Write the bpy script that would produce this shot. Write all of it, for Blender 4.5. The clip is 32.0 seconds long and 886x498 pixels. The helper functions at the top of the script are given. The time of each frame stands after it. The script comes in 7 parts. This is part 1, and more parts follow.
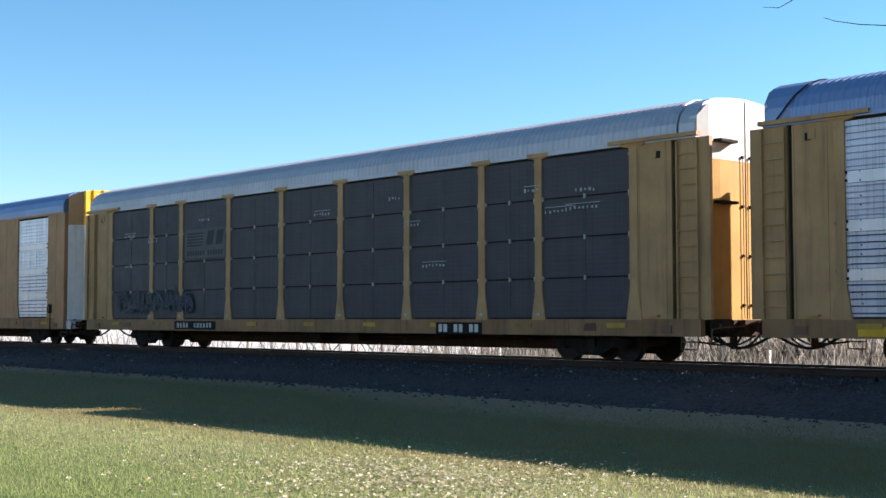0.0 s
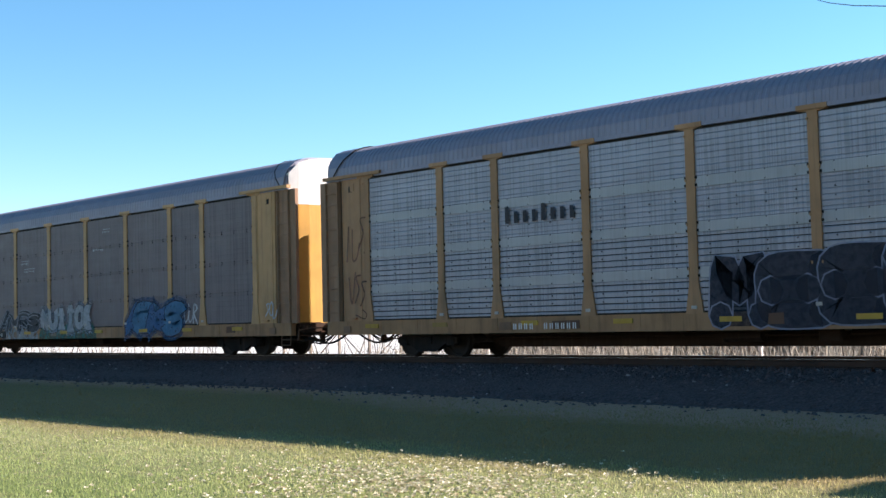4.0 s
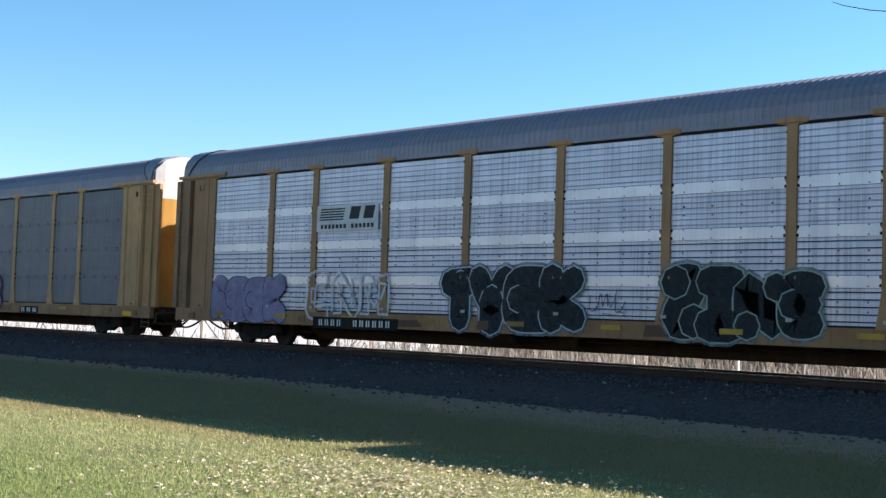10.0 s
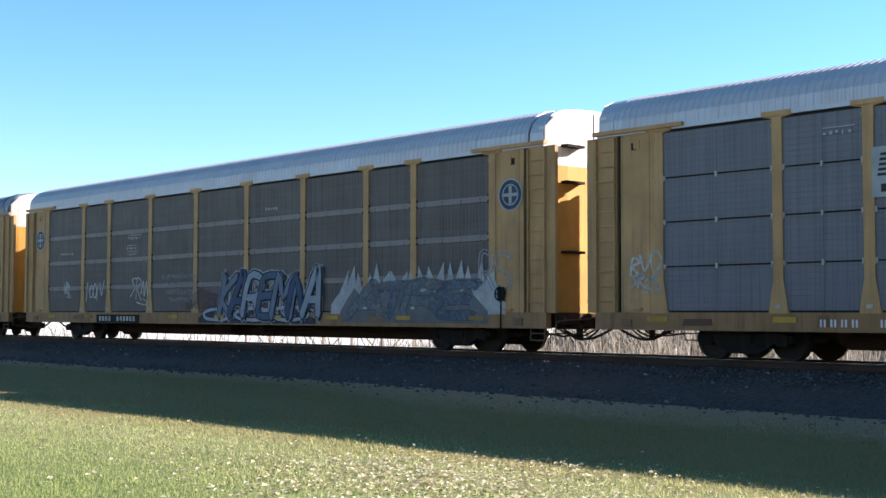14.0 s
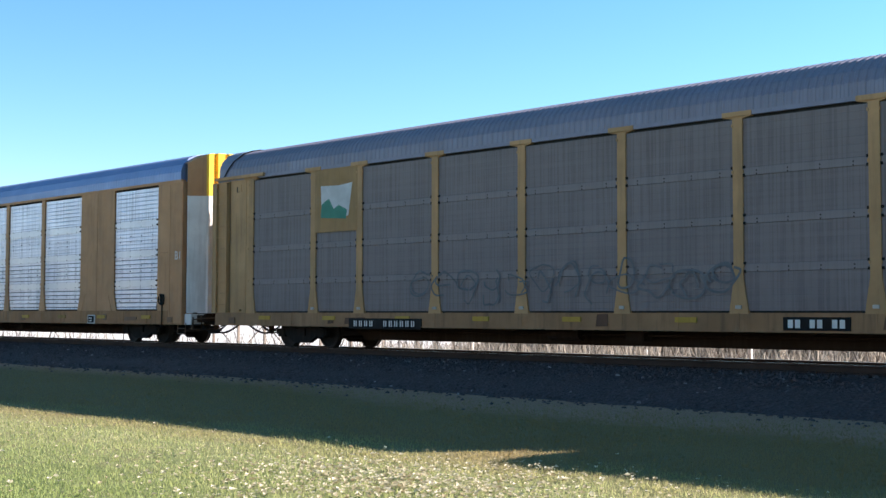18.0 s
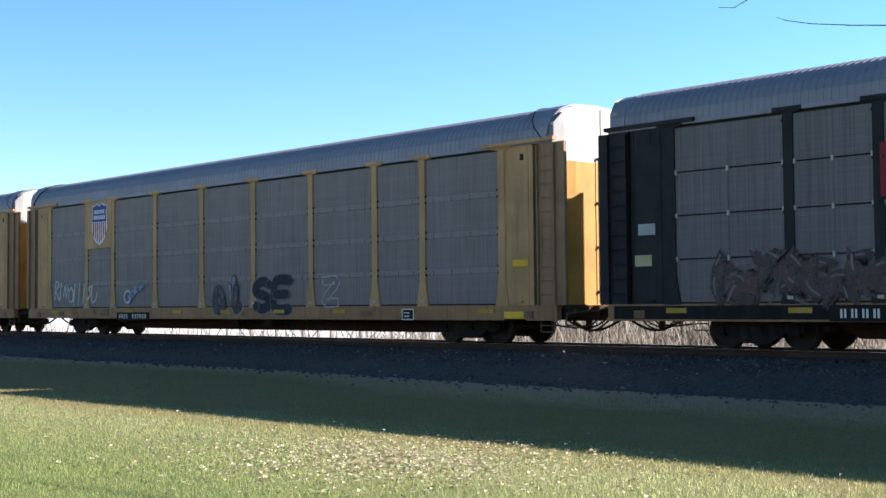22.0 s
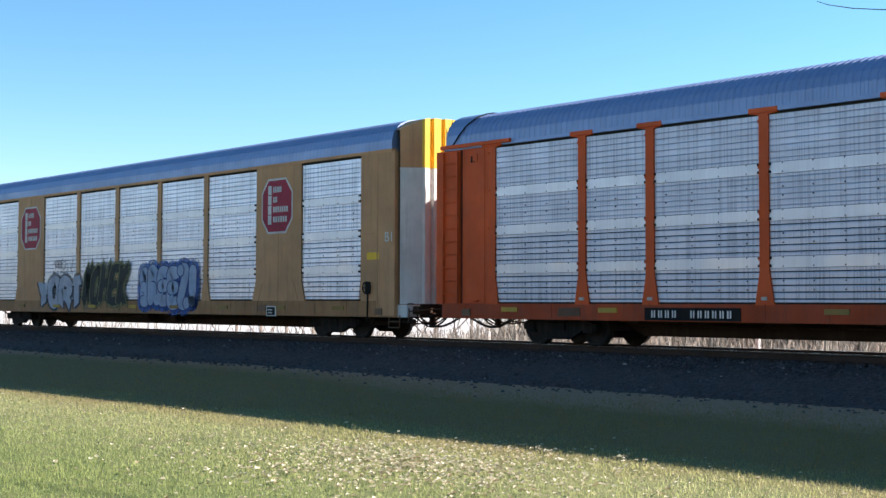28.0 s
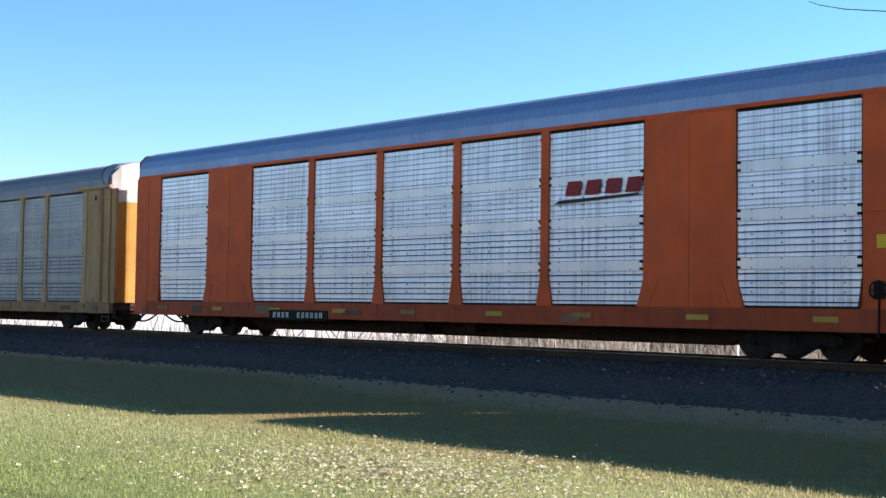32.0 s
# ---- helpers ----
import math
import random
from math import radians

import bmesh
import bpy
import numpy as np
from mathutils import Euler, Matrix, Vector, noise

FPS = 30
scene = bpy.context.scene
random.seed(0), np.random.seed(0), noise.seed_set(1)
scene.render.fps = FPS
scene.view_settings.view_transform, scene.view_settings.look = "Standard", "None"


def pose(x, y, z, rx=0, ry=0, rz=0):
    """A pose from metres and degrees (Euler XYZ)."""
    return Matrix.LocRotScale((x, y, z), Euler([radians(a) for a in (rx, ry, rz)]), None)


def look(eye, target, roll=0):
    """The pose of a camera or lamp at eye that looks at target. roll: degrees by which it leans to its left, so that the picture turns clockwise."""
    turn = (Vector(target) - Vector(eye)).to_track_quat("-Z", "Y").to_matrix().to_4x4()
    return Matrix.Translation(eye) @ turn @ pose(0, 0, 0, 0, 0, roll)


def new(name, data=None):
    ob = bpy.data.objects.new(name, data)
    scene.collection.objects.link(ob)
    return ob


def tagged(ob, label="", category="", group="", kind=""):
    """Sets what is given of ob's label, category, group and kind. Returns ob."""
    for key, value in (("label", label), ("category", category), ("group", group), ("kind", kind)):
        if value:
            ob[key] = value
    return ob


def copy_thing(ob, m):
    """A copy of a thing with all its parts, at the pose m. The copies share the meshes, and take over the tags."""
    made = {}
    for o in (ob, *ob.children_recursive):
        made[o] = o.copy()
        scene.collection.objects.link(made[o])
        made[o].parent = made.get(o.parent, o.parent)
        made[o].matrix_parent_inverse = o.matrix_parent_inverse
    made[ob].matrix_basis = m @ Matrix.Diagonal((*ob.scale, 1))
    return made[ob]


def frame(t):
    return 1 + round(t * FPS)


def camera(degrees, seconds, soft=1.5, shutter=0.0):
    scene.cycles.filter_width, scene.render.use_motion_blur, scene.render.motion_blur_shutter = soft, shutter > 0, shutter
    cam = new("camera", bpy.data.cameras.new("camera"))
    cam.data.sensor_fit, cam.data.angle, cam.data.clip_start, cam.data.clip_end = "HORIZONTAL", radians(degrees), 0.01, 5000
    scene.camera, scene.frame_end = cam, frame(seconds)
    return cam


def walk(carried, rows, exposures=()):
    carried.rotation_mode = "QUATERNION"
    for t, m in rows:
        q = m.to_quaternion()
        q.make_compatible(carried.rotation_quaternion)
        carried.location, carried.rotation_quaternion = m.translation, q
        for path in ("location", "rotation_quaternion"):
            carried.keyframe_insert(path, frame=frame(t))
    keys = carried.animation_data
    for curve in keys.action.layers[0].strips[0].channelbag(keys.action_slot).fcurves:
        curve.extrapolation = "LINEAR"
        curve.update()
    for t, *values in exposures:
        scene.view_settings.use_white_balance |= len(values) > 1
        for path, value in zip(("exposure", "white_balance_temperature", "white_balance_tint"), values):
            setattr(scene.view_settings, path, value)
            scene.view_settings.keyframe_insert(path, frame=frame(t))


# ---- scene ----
cam = camera(38.36, 32.0, soft=1.5)


def aim(x, y, z, yaw, pitch, roll):
    """The camera at x, y, z: degrees from the track's far end, upwards, and its lean."""
    w, p = radians(yaw), radians(pitch)
    d = Vector((-math.cos(w) * math.cos(p), math.sin(w) * math.cos(p), math.sin(p)))
    eye = Vector((x, y, z))
    return look(eye, eye + 50 * d, roll)


PATH = [
    (0.0, 0.407, -23.340, 0.989, 42.430, 3.113, -0.067),
    (0.5, -0.198, -22.908, 0.943, 43.114, 2.853, -0.032),
    (1.0, -0.301, -22.834, 0.934, 43.046, 3.339, -0.511),
    (1.5, -0.445, -22.729, 0.922, 43.089, 3.417, -0.416),
    (2.0, -0.111, -22.970, 0.949, 43.726, 3.429, -1.436),
    (2.5, 0.004, -23.053, 0.958, 43.839, 3.051, -1.166),
    (4.5, 0.096, -23.119, 0.965, 42.828, 3.228, -1.273),
    (5.0, 0.231, -23.215, 0.976, 42.847, 3.029, -0.064),
    (5.5, 0.128, -23.142, 0.968, 42.693, 2.981, -0.005),
    (6.0, 0.317, -23.276, 0.982, 42.468, 3.026, -0.056),
    (6.5, 0.335, -23.288, 0.984, 43.300, 3.020, 0.667),
    (7.0, 0.089, -23.114, 0.965, 42.707, 3.084, 0.851),
    (7.5, 0.425, -23.353, 0.990, 42.514, 3.010, 0.636),
    (8.0, 0.002, -23.052, 0.958, 42.399, 3.099, 0.281),
    (8.5, -0.431, -22.736, 0.922, 42.962, 2.921, 1.462),
    (9.0, -0.001, -23.049, 0.958, 42.826, 3.055, 0.727),
    (9.5, -0.324, -22.815, 0.930, 43.639, 3.061, 1.807),
    (10.0, -0.558, -22.643, 0.909, 44.294, 3.096, 1.877),
    (10.5, -0.451, -22.722, 0.919, 44.097, 3.037, 2.433),
    (11.0, 0.286, -23.254, 0.979, 42.661, 2.667, 0.311),
    (11.5, 0.345, -23.296, 0.984, 42.503, 2.747, 0.478),
    (12.0, 0.642, -23.504, 1.006, 42.602, 2.791, -0.002),
    (12.5, -0.514, -22.660, 0.910, 42.623, 2.586, 0.158),
    (13.0, 0.083, -23.109, 0.964, 43.203, 2.586, -0.292),
    (13.5, 0.529, -23.425, 0.998, 43.155, 2.690, -0.276),
    (14.0, -0.316, -22.810, 0.928, 42.467, 2.918, 0.096),
    (14.5, -0.327, -22.812, 0.931, 43.076, 2.810, 1.019),
    (15.0, -0.011, -23.042, 0.957, 43.002, 2.826, 0.875),
    (15.5, 0.038, -23.077, 0.961, 43.465, 2.715, 0.821),
    (17.5, -0.064, -23.004, 0.953, 43.214, 2.685, 0.112),
    (18.0, -0.548, -22.649, 0.910, 43.873, 2.969, 0.141),
    (18.5, -0.467, -22.711, 0.917, 43.857, 3.049, 0.077),
    (19.0, -0.386, -22.773, 0.927, 43.747, 3.063, 0.166),
    (19.5, -0.437, -22.733, 0.920, 43.800, 3.089, 0.212),
    (20.0, -0.219, -22.891, 0.939, 44.140, 2.874, -0.596),
    (20.5, -0.337, -22.794, 0.927, 42.417, 2.336, 0.597),
    (21.0, -0.268, -22.847, 0.933, 42.288, 2.400, 0.449),
    (21.5, 1.035, -23.781, 1.033, 43.369, 2.433, -0.524),
    (22.0, 0.994, -23.752, 1.030, 43.381, 2.430, -0.526),
    (22.5, 0.833, -23.639, 1.019, 43.122, 2.479, -0.350),
    (23.0, -0.443, -22.714, 0.917, 42.621, 2.326, 0.762),
    (23.5, -0.192, -22.912, 0.943, 42.951, 2.552, 0.527),
    (24.0, 0.377, -23.319, 0.986, 44.074, 2.398, 0.307),
    (24.5, 0.296, -23.260, 0.980, 43.466, 2.680, -0.789),
    (25.0, -0.432, -22.739, 0.924, 43.496, 2.717, 1.470),
    (25.5, -0.204, -22.904, 0.942, 43.283, 2.380, 0.900),
    (26.0, -0.117, -22.966, 0.948, 43.945, 2.237, 0.798),
    (26.5, 0.348, -23.297, 0.984, 42.857, 2.481, -0.084),
    (28.5, 0.308, -23.268, 0.981, 43.107, 2.372, 0.347),
    (29.0, 0.108, -23.128, 0.967, 44.360, 2.474, 0.680),
    (29.5, -0.212, -22.896, 0.940, 43.966, 2.529, 1.554),
    (30.0, 0.793, -23.610, 1.016, 43.023, 2.432, -0.274),
    (30.5, 0.271, -23.242, 0.979, 42.963, 2.595, 0.112),
    (31.0, -0.291, -22.838, 0.934, 42.760, 2.357, 0.058),
    (31.5, 0.439, -23.361, 0.991, 42.861, 2.584, -0.704),
    (32.0, 0.001, -23.051, 0.958, 44.005, 2.612, 0.784),
]
SUN_X, SUN_Y, SUN_Z = 0.482, 0.857, 0.459
EXPOSURE, KELVIN, TINT = 1.7, 6350, 22
# the camera's own exposure answers to bright and dark cars
GAIN = ((0, -0.19), (1, -0.05), (2, -0.1), (5, 0.0), (6, -0.05), (7, -0.1), (8, -0.2), (9, -0.19), (10, -0.14), (11, -0.08), (12, 0.1), (15, 0.1), (18, 0.05),
        (19, -0.15), (20, -0.12), (21, 0.0), (22, 0.0), (23, 0.12), (26, 0.14), (29, -0.14), (30, -0.11), (31, 0.0), (32, -0.05))
walk(cam, [(row[0], aim(*row[1:])) for row in PATH], exposures=[(t, EXPOSURE + e, KELVIN, TINT) for t, e in GAIN])

# ---- light ----
sun_dir = Vector((SUN_X, SUN_Y, SUN_Z)).normalized()
world = bpy.data.worlds.new("sky")
scene.world = world
world.use_nodes = True
wn = world.node_tree.nodes
sky = wn.new("ShaderNodeTexSky")
sky.sky_type = "NISHITA"
sky.sun_disc = False
sky.sun_elevation = math.asin(sun_dir.z)
sky.sun_rotation = math.atan2(SUN_X, SUN_Y)
sky.altitude = 200
sky.air_density, sky.dust_density, sky.ozone_density = 0.85, 0.0, 2.0
wn["Background"].inputs["Strength"].default_value = 0.0695
clear = wn.new("ShaderNodeHueSaturation")
clear.inputs["Saturation"].default_value = 1.22
clear.inputs["Hue"].default_value = 0.48
world.node_tree.links.new(sky.outputs["Color"], clear.inputs["Color"])
world.node_tree.links.new(clear.outputs["Color"], wn["Background"].inputs["Color"])
sun = new("sun", bpy.data.lights.new("sun", "SUN"))
sun.data.energy, sun.data.angle, sun.data.color = 5.0, radians(0.55), (1.0, 0.93, 0.82)
sun.matrix_world = look(sun_dir * 100, (0, 0, 0))


# ---- materials ----
def nodes_of(name):
    m = bpy.data.materials.new(name)
    m.use_nodes = True
    nt = m.node_tree
    return m, nt, nt.nodes["Principled BSDF"]


def node(nt, kind, **values):
    n = nt.nodes.new(kind)
    for k, v in values.items():
        n.inputs[k].default_value = v
    return n


def mix(nt, fac, a, b, blend="MIX"):
    n = nt.nodes.new("ShaderNodeMix")
    n.data_type, n.blend_type = "RGBA", blend
    for sock, v in ((n.inputs[0], fac), (n.inputs[6], a), (n.inputs[7], b)):
        if isinstance(v, bpy.types.NodeSocket):
            nt.links.new(v, sock)
        elif isinstance(v, (int, float)):
            sock.default_value = v
        else:
            sock.default_value = (*v[:3], 1)
    return n.outputs[2]


def ramp(nt, value, lo, hi, a=0.0, b=1.0):
    n = nt.nodes.new("ShaderNodeMapRange")
    n.inputs["From Min"].default_value, n.inputs["From Max"].default_value = lo, hi
    n.inputs["To Min"].default_value, n.inputs["To Max"].default_value = a, b
    nt.links.new(value, n.inputs["Value"])
    return n.outputs[0]


def coords(nt, scale=(1, 1, 1), spread=40.0):
    """Object coordinates in metres, shifted at random from object to object."""
    tc = nt.nodes.new("ShaderNodeTexCoord")
    info = nt.nodes.new("ShaderNodeObjectInfo")
    sh = nt.nodes.new("ShaderNodeVectorMath")
    sh.operation = "MULTIPLY_ADD"
    comb = nt.nodes.new("ShaderNodeCombineXYZ")
    for i in range(3):
        nt.links.new(info.outputs["Random"], comb.inputs[i])
    nt.links.new(comb.outputs[0], sh.inputs[0])
    sh.inputs[1].default_value = (spread, spread * 0.7, spread * 0.4)
    nt.links.new(tc.outputs["Object"], sh.inputs[2])
    mp = nt.nodes.new("ShaderNodeMapping")
    mp.inputs["Scale"].default_value = scale
    nt.links.new(sh.outputs[0], mp.inputs["Vector"])
    return mp.outputs[0]


def noise_at(nt, vec, scale, detail=4.0, rough=0.55):
    n = node(nt, "ShaderNodeTexNoise", Scale=scale, Detail=detail, Roughness=rough)
    nt.links.new(vec, n.inputs["Vector"])
    return n.outputs["Fac"]


def bump(nt, height, bsdf, strength=0.3, dist=0.01):
    b = node(nt, "ShaderNodeBump", Strength=strength, Distance=dist)
    nt.links.new(height, b.inputs["Height"])
    nt.links.new(b.outputs[0], bsdf.inputs["Normal"])


def painted(name, colour, dirt=(0.09, 0.065, 0.045), amount=0.5, rough=0.62, metal=0.0, rust=0.25, spec=0.2, uneven=0.0):
    """Weathered paint on steel: fading, vertical run-off streaks, spots of rust."""
    m, nt, b = nodes_of(name)
    flat = coords(nt)
    run = coords(nt, (5.0, 5.0, 0.35))
    fade = ramp(nt, noise_at(nt, flat, 0.9), 0.3, 0.75)
    c = mix(nt, fade, [v * 0.84 for v in colour], [min(1, v * 1.2 + 0.003) for v in colour])
    if uneven:
        info = nt.nodes.new("ShaderNodeObjectInfo")
        c = mix(nt, ramp(nt, info.outputs["Random"], 0, 1, 0.0, uneven), c, dirt)
    streak = ramp(nt, noise_at(nt, run, 1.2, 6.0, 0.65), 0.5, 0.85, 0.0, amount)
    c = mix(nt, streak, c, dirt)
    cloud = ramp(nt, noise_at(nt, flat, 1.6, 7.0, 0.62), 0.5, 0.72, 0.0, 0.55 * amount)
    c = mix(nt, cloud, c, [0.45 * a + 0.55 * e for a, e in zip(colour, dirt)])
    spot = ramp(nt, noise_at(nt, flat, 5.0, 8.0, 0.7), 0.64, 0.78, 0.0, rust)
    c = mix(nt, spot, c, (0.12, 0.045, 0.02))
    nt.links.new(c, b.inputs["Base Color"])
    nt.links.new(ramp(nt, noise_at(nt, flat, 3.0), 0.3, 0.7, rough - 0.1, rough + 0.12), b.inputs["Roughness"])
    b.inputs["Metallic"].default_value = metal
    b.inputs["Specular IOR Level"].default_value = spec
    bump(nt, noise_at(nt, flat, 14.0, 6.0), b, 0.15, 0.006)
    return m


def galvanised(name, colour, metal=0.75, rough=0.42, plaid=0.35, blotch=0.3, dirt=(0.1, 0.085, 0.07), amount=0.35):
    """Bare or painted steel sheet with the fine upright seams of perforated siding."""
    m, nt, b = nodes_of(name)
    flat = coords(nt)
    upright = coords(nt, (24.0, 24.0, 0.3))
    level = coords(nt, (0.25, 0.25, 9.0))
    c = mix(nt, ramp(nt, noise_at(nt, upright, 1.0, 3.0), 0.5, 0.57, 0.0, plaid), colour, [v * 0.46 for v in colour])
    c = mix(nt, ramp(nt, noise_at(nt, level, 1.0, 2.0), 0.42, 0.66, 0.0, plaid * 0.7), c, [min(1, v * 1.18) for v in colour])
    c = mix(nt, ramp(nt, noise_at(nt, flat, 0.55), 0.35, 0.75, 0.0, blotch), c, [v * 0.7 for v in colour])
    run = coords(nt, (4.0, 4.0, 0.3))
    c = mix(nt, ramp(nt, noise_at(nt, run, 1.0, 6.0, 0.65), 0.52, 0.85, 0.0, amount), c, dirt)
    nt.links.new(c, b.inputs["Base Color"])
    b.inputs["Metallic"].default_value = metal
    b.inputs["Specular IOR Level"].default_value = 0.5 if metal > 0.2 else 0.22
    nt.links.new(ramp(nt, noise_at(nt, flat, 2.0), 0.3, 0.7, rough - 0.08, rough + 0.12), b.inputs["Roughness"])
    bump(nt, noise_at(nt, flat, 9.0, 5.0), b, 0.12, 0.006)
    return m


def spray(name, colour, thin):
    """Spray paint, worn thin in places so that the sheet beneath shows through."""
    m, nt, b = nodes_of(name)
    flat = coords(nt)
    c = mix(nt, ramp(nt, noise_at(nt, flat, 2.2, 5.0), 0.35, 0.75), [v * 0.72 for v in colour], colour)
    c = mix(nt, ramp(nt, noise_at(nt, coords(nt, (9, 9, 0.5)), 1.0, 4.0), 0.6, 0.8, 0.0, 0.3), c, (0.12, 0.1, 0.08))
    nt.links.new(c, b.inputs["Base Color"])
    b.inputs["Roughness"].default_value = 0.6
    b.inputs["Specular IOR Level"].default_value = 0.2
    if thin:
        clear = nt.nodes.new("ShaderNodeBsdfTransparent")
        m2 = nt.nodes.new("ShaderNodeMixShader")
        worn = ramp(nt, noise_at(nt, flat, 7.0, 7.0, 0.7), 0.35, 0.68, thin * 0.4, min(0.95, thin * 1.6))
        nt.links.new(worn, m2.inputs[0])
        nt.links.new(b.outputs[0], m2.inputs[1])
        nt.links.new(clear.outputs[0], m2.inputs[2])
        nt.links.new(m2.outputs[0], nt.nodes["Material Output"].inputs["Surface"])
    return m


TAN = painted("weathered_yellow_paint", (0.43, 0.245, 0.11), amount=0.6, rust=0.3)
TAN_D = painted("browned_yellow_paint", (0.33, 0.176, 0.085), amount=0.7, rust=0.4)
TAN_N = painted("newer_yellow_paint", (0.46, 0.235, 0.11), amount=0.45, rust=0.1)
SILL = painted("grimy_yellow_paint", (0.28, 0.15, 0.07), amount=0.8, rust=0.7, dirt=(0.06, 0.04, 0.028))
SILL_N = painted("road_grimed_yellow_paint", (0.3, 0.145, 0.06), amount=0.8, rust=0.4, dirt=(0.07, 0.048, 0.032))
SILL_O = painted("grimed_orange_paint", (0.34, 0.052, 0.014), amount=0.75, rust=0.6, dirt=(0.07, 0.04, 0.028))
BROWN_P = painted("rust_brown_paint", (0.19, 0.105, 0.06), amount=0.6, rust=0.5)
CORNER_P = painted("rust_stained_yellow_paint", (0.26, 0.148, 0.085), amount=0.7, rust=0.6)
BRIGHT = painted("bright_yellow_paint", (0.72, 0.42, 0.03), amount=0.2, rust=0.1)
ORANGE = painted("orange_paint", (0.594, 0.0851, 0.0179), amount=0.3, rust=0.15)
AMBER = painted("amber_door_paint", (0.5, 0.28, 0.06), amount=0.3, rust=0.25)
WHITE = painted("chalky_white_paint", (0.62, 0.6, 0.55), amount=0.3, rust=0.15)
BLACK = painted("worn_black_paint", (0.012, 0.011, 0.014), amount=0.2, rust=0.1, dirt=(0.07, 0.06, 0.055))
TAUPE = painted("taupe_grey_paint", (0.335, 0.247, 0.2), amount=0.4, rust=0.1, uneven=0.22)
TAUPE_D = painted("grimy_black_skirt", (0.05, 0.048, 0.045), amount=0.5, rust=0.3)
RUST = painted("rusty_underframe", (0.034, 0.022, 0.016), amount=0.5, rust=0.5, rough=0.85, spec=0.08)
IRON = painted("grimy_black_iron", (0.014, 0.013, 0.0125), amount=0.4, rust=0.3, rough=0.8, spec=0.1)
STEEL = galvanised("polished_wheel_tread", (0.45, 0.43, 0.4), rough=0.3, plaid=0.0)
SILVER_W = galvanised("worn_galvanised_siding", (0.462, 0.442, 0.5), metal=0.6, rough=0.4, plaid=0.6, amount=0.2)
SILVER = galvanised("bright_galvanised_siding", (0.615, 0.588, 0.65), metal=0.6, rough=0.36, plaid=0.7, amount=0.12)
SILVER_OLD = galvanised("dulled_galvanised_siding", (0.255, 0.245, 0.265), metal=0.45, rough=0.45, plaid=0.6, blotch=0.45, amount=0.35)
BELT = galvanised("plain_galvanised_belt", (0.6, 0.57, 0.6), metal=0.6, rough=0.38, plaid=0.12, amount=0.2)
GREY_BELT = galvanised("faded_grey_belt", (0.22, 0.185, 0.178), metal=0.1, rough=0.55, plaid=0.2, amount=0.35)
BELT_OLD = galvanised("dulled_belt", (0.29, 0.285, 0.285), metal=0.4, rough=0.5, plaid=0.15, amount=0.35)
GREY = galvanised("slate_grey_siding", (0.161, 0.129, 0.129), metal=0.1, rough=0.55, plaid=0.4, amount=0.4, dirt=(0.085, 0.06, 0.045))
GREY_L = galvanised("weathered_grey_siding", (0.2, 0.165, 0.158), metal=0.1, rough=0.55, plaid=0.4, amount=0.4, dirt=(0.1, 0.075, 0.058))
GREY_D = galvanised("dark_grey_siding", (0.0672, 0.0605, 0.0683), metal=0.05, rough=0.55, plaid=0.3, amount=0.35, dirt=(0.035, 0.03, 0.027))
GREY_B = galvanised("blue_grey_siding", (0.151, 0.146, 0.164), metal=0.1, rough=0.5, plaid=0.35, amount=0.3, dirt=(0.08, 0.07, 0.06))
BROWN = galvanised("brown_stained_siding", (0.129, 0.104, 0.0963), metal=0.05, rough=0.6, plaid=0.55, blotch=0.5, amount=0.55, dirt=(0.06, 0.045, 0.035))
ROOF = galvanised("galvanised_roof_sheet", (0.195, 0.188, 0.23), metal=0.3, rough=0.5, plaid=0.15, amount=0.3)
ROOF_L = galvanised("pale_roof_sheet", (0.43, 0.42, 0.46), metal=0.3, rough=0.45, plaid=0.12, amount=0.25)
ROOF_N = galvanised("new_roof_sheet", (0.2, 0.27, 0.44), metal=0.45, rough=0.45, plaid=0.08, amount=0.1)
ROOF_D = galvanised("dark_roof_sheet", (0.125, 0.125, 0.14), metal=0.3, rough=0.5, plaid=0.12, amount=0.3)
ROOF_G = galvanised("grey_roof_sheet", (0.185, 0.175, 0.205), metal=0.3, rough=0.5, plaid=0.12, amount=0.3)
PLATE_D = painted("black_number_plate", (0.012, 0.011, 0.011), amount=0.2, rust=0.05, spec=0.08)
LETTER = painted("white_lettering", (0.62, 0.6, 0.56), amount=0.4, rust=0.05)
DARKLET = painted("dark_lettering", (0.025, 0.025, 0.03), amount=0.2, rust=0.0)
# near-black colour that puts the shade into slots, gaps, seams and holes
GAP = painted("dark_gap_shade", (0.02, 0.019, 0.018), amount=0.2, rust=0.1, rough=0.85, spec=0.1)
RUBBER = painted("black_rubber_hose", (0.02, 0.02, 0.02), amount=0.2, rust=0.0)
CLIP = painted("pale_clip_paint", (0.42, 0.38, 0.32), amount=0.4, rust=0.3)
sprays = {}


def paint(r, g, b, thin=0.0):
    key = (r, g, b, thin)
    if key not in sprays:
        sprays[key] = spray("spray_paint", (r, g, b), thin)
    return sprays[key]


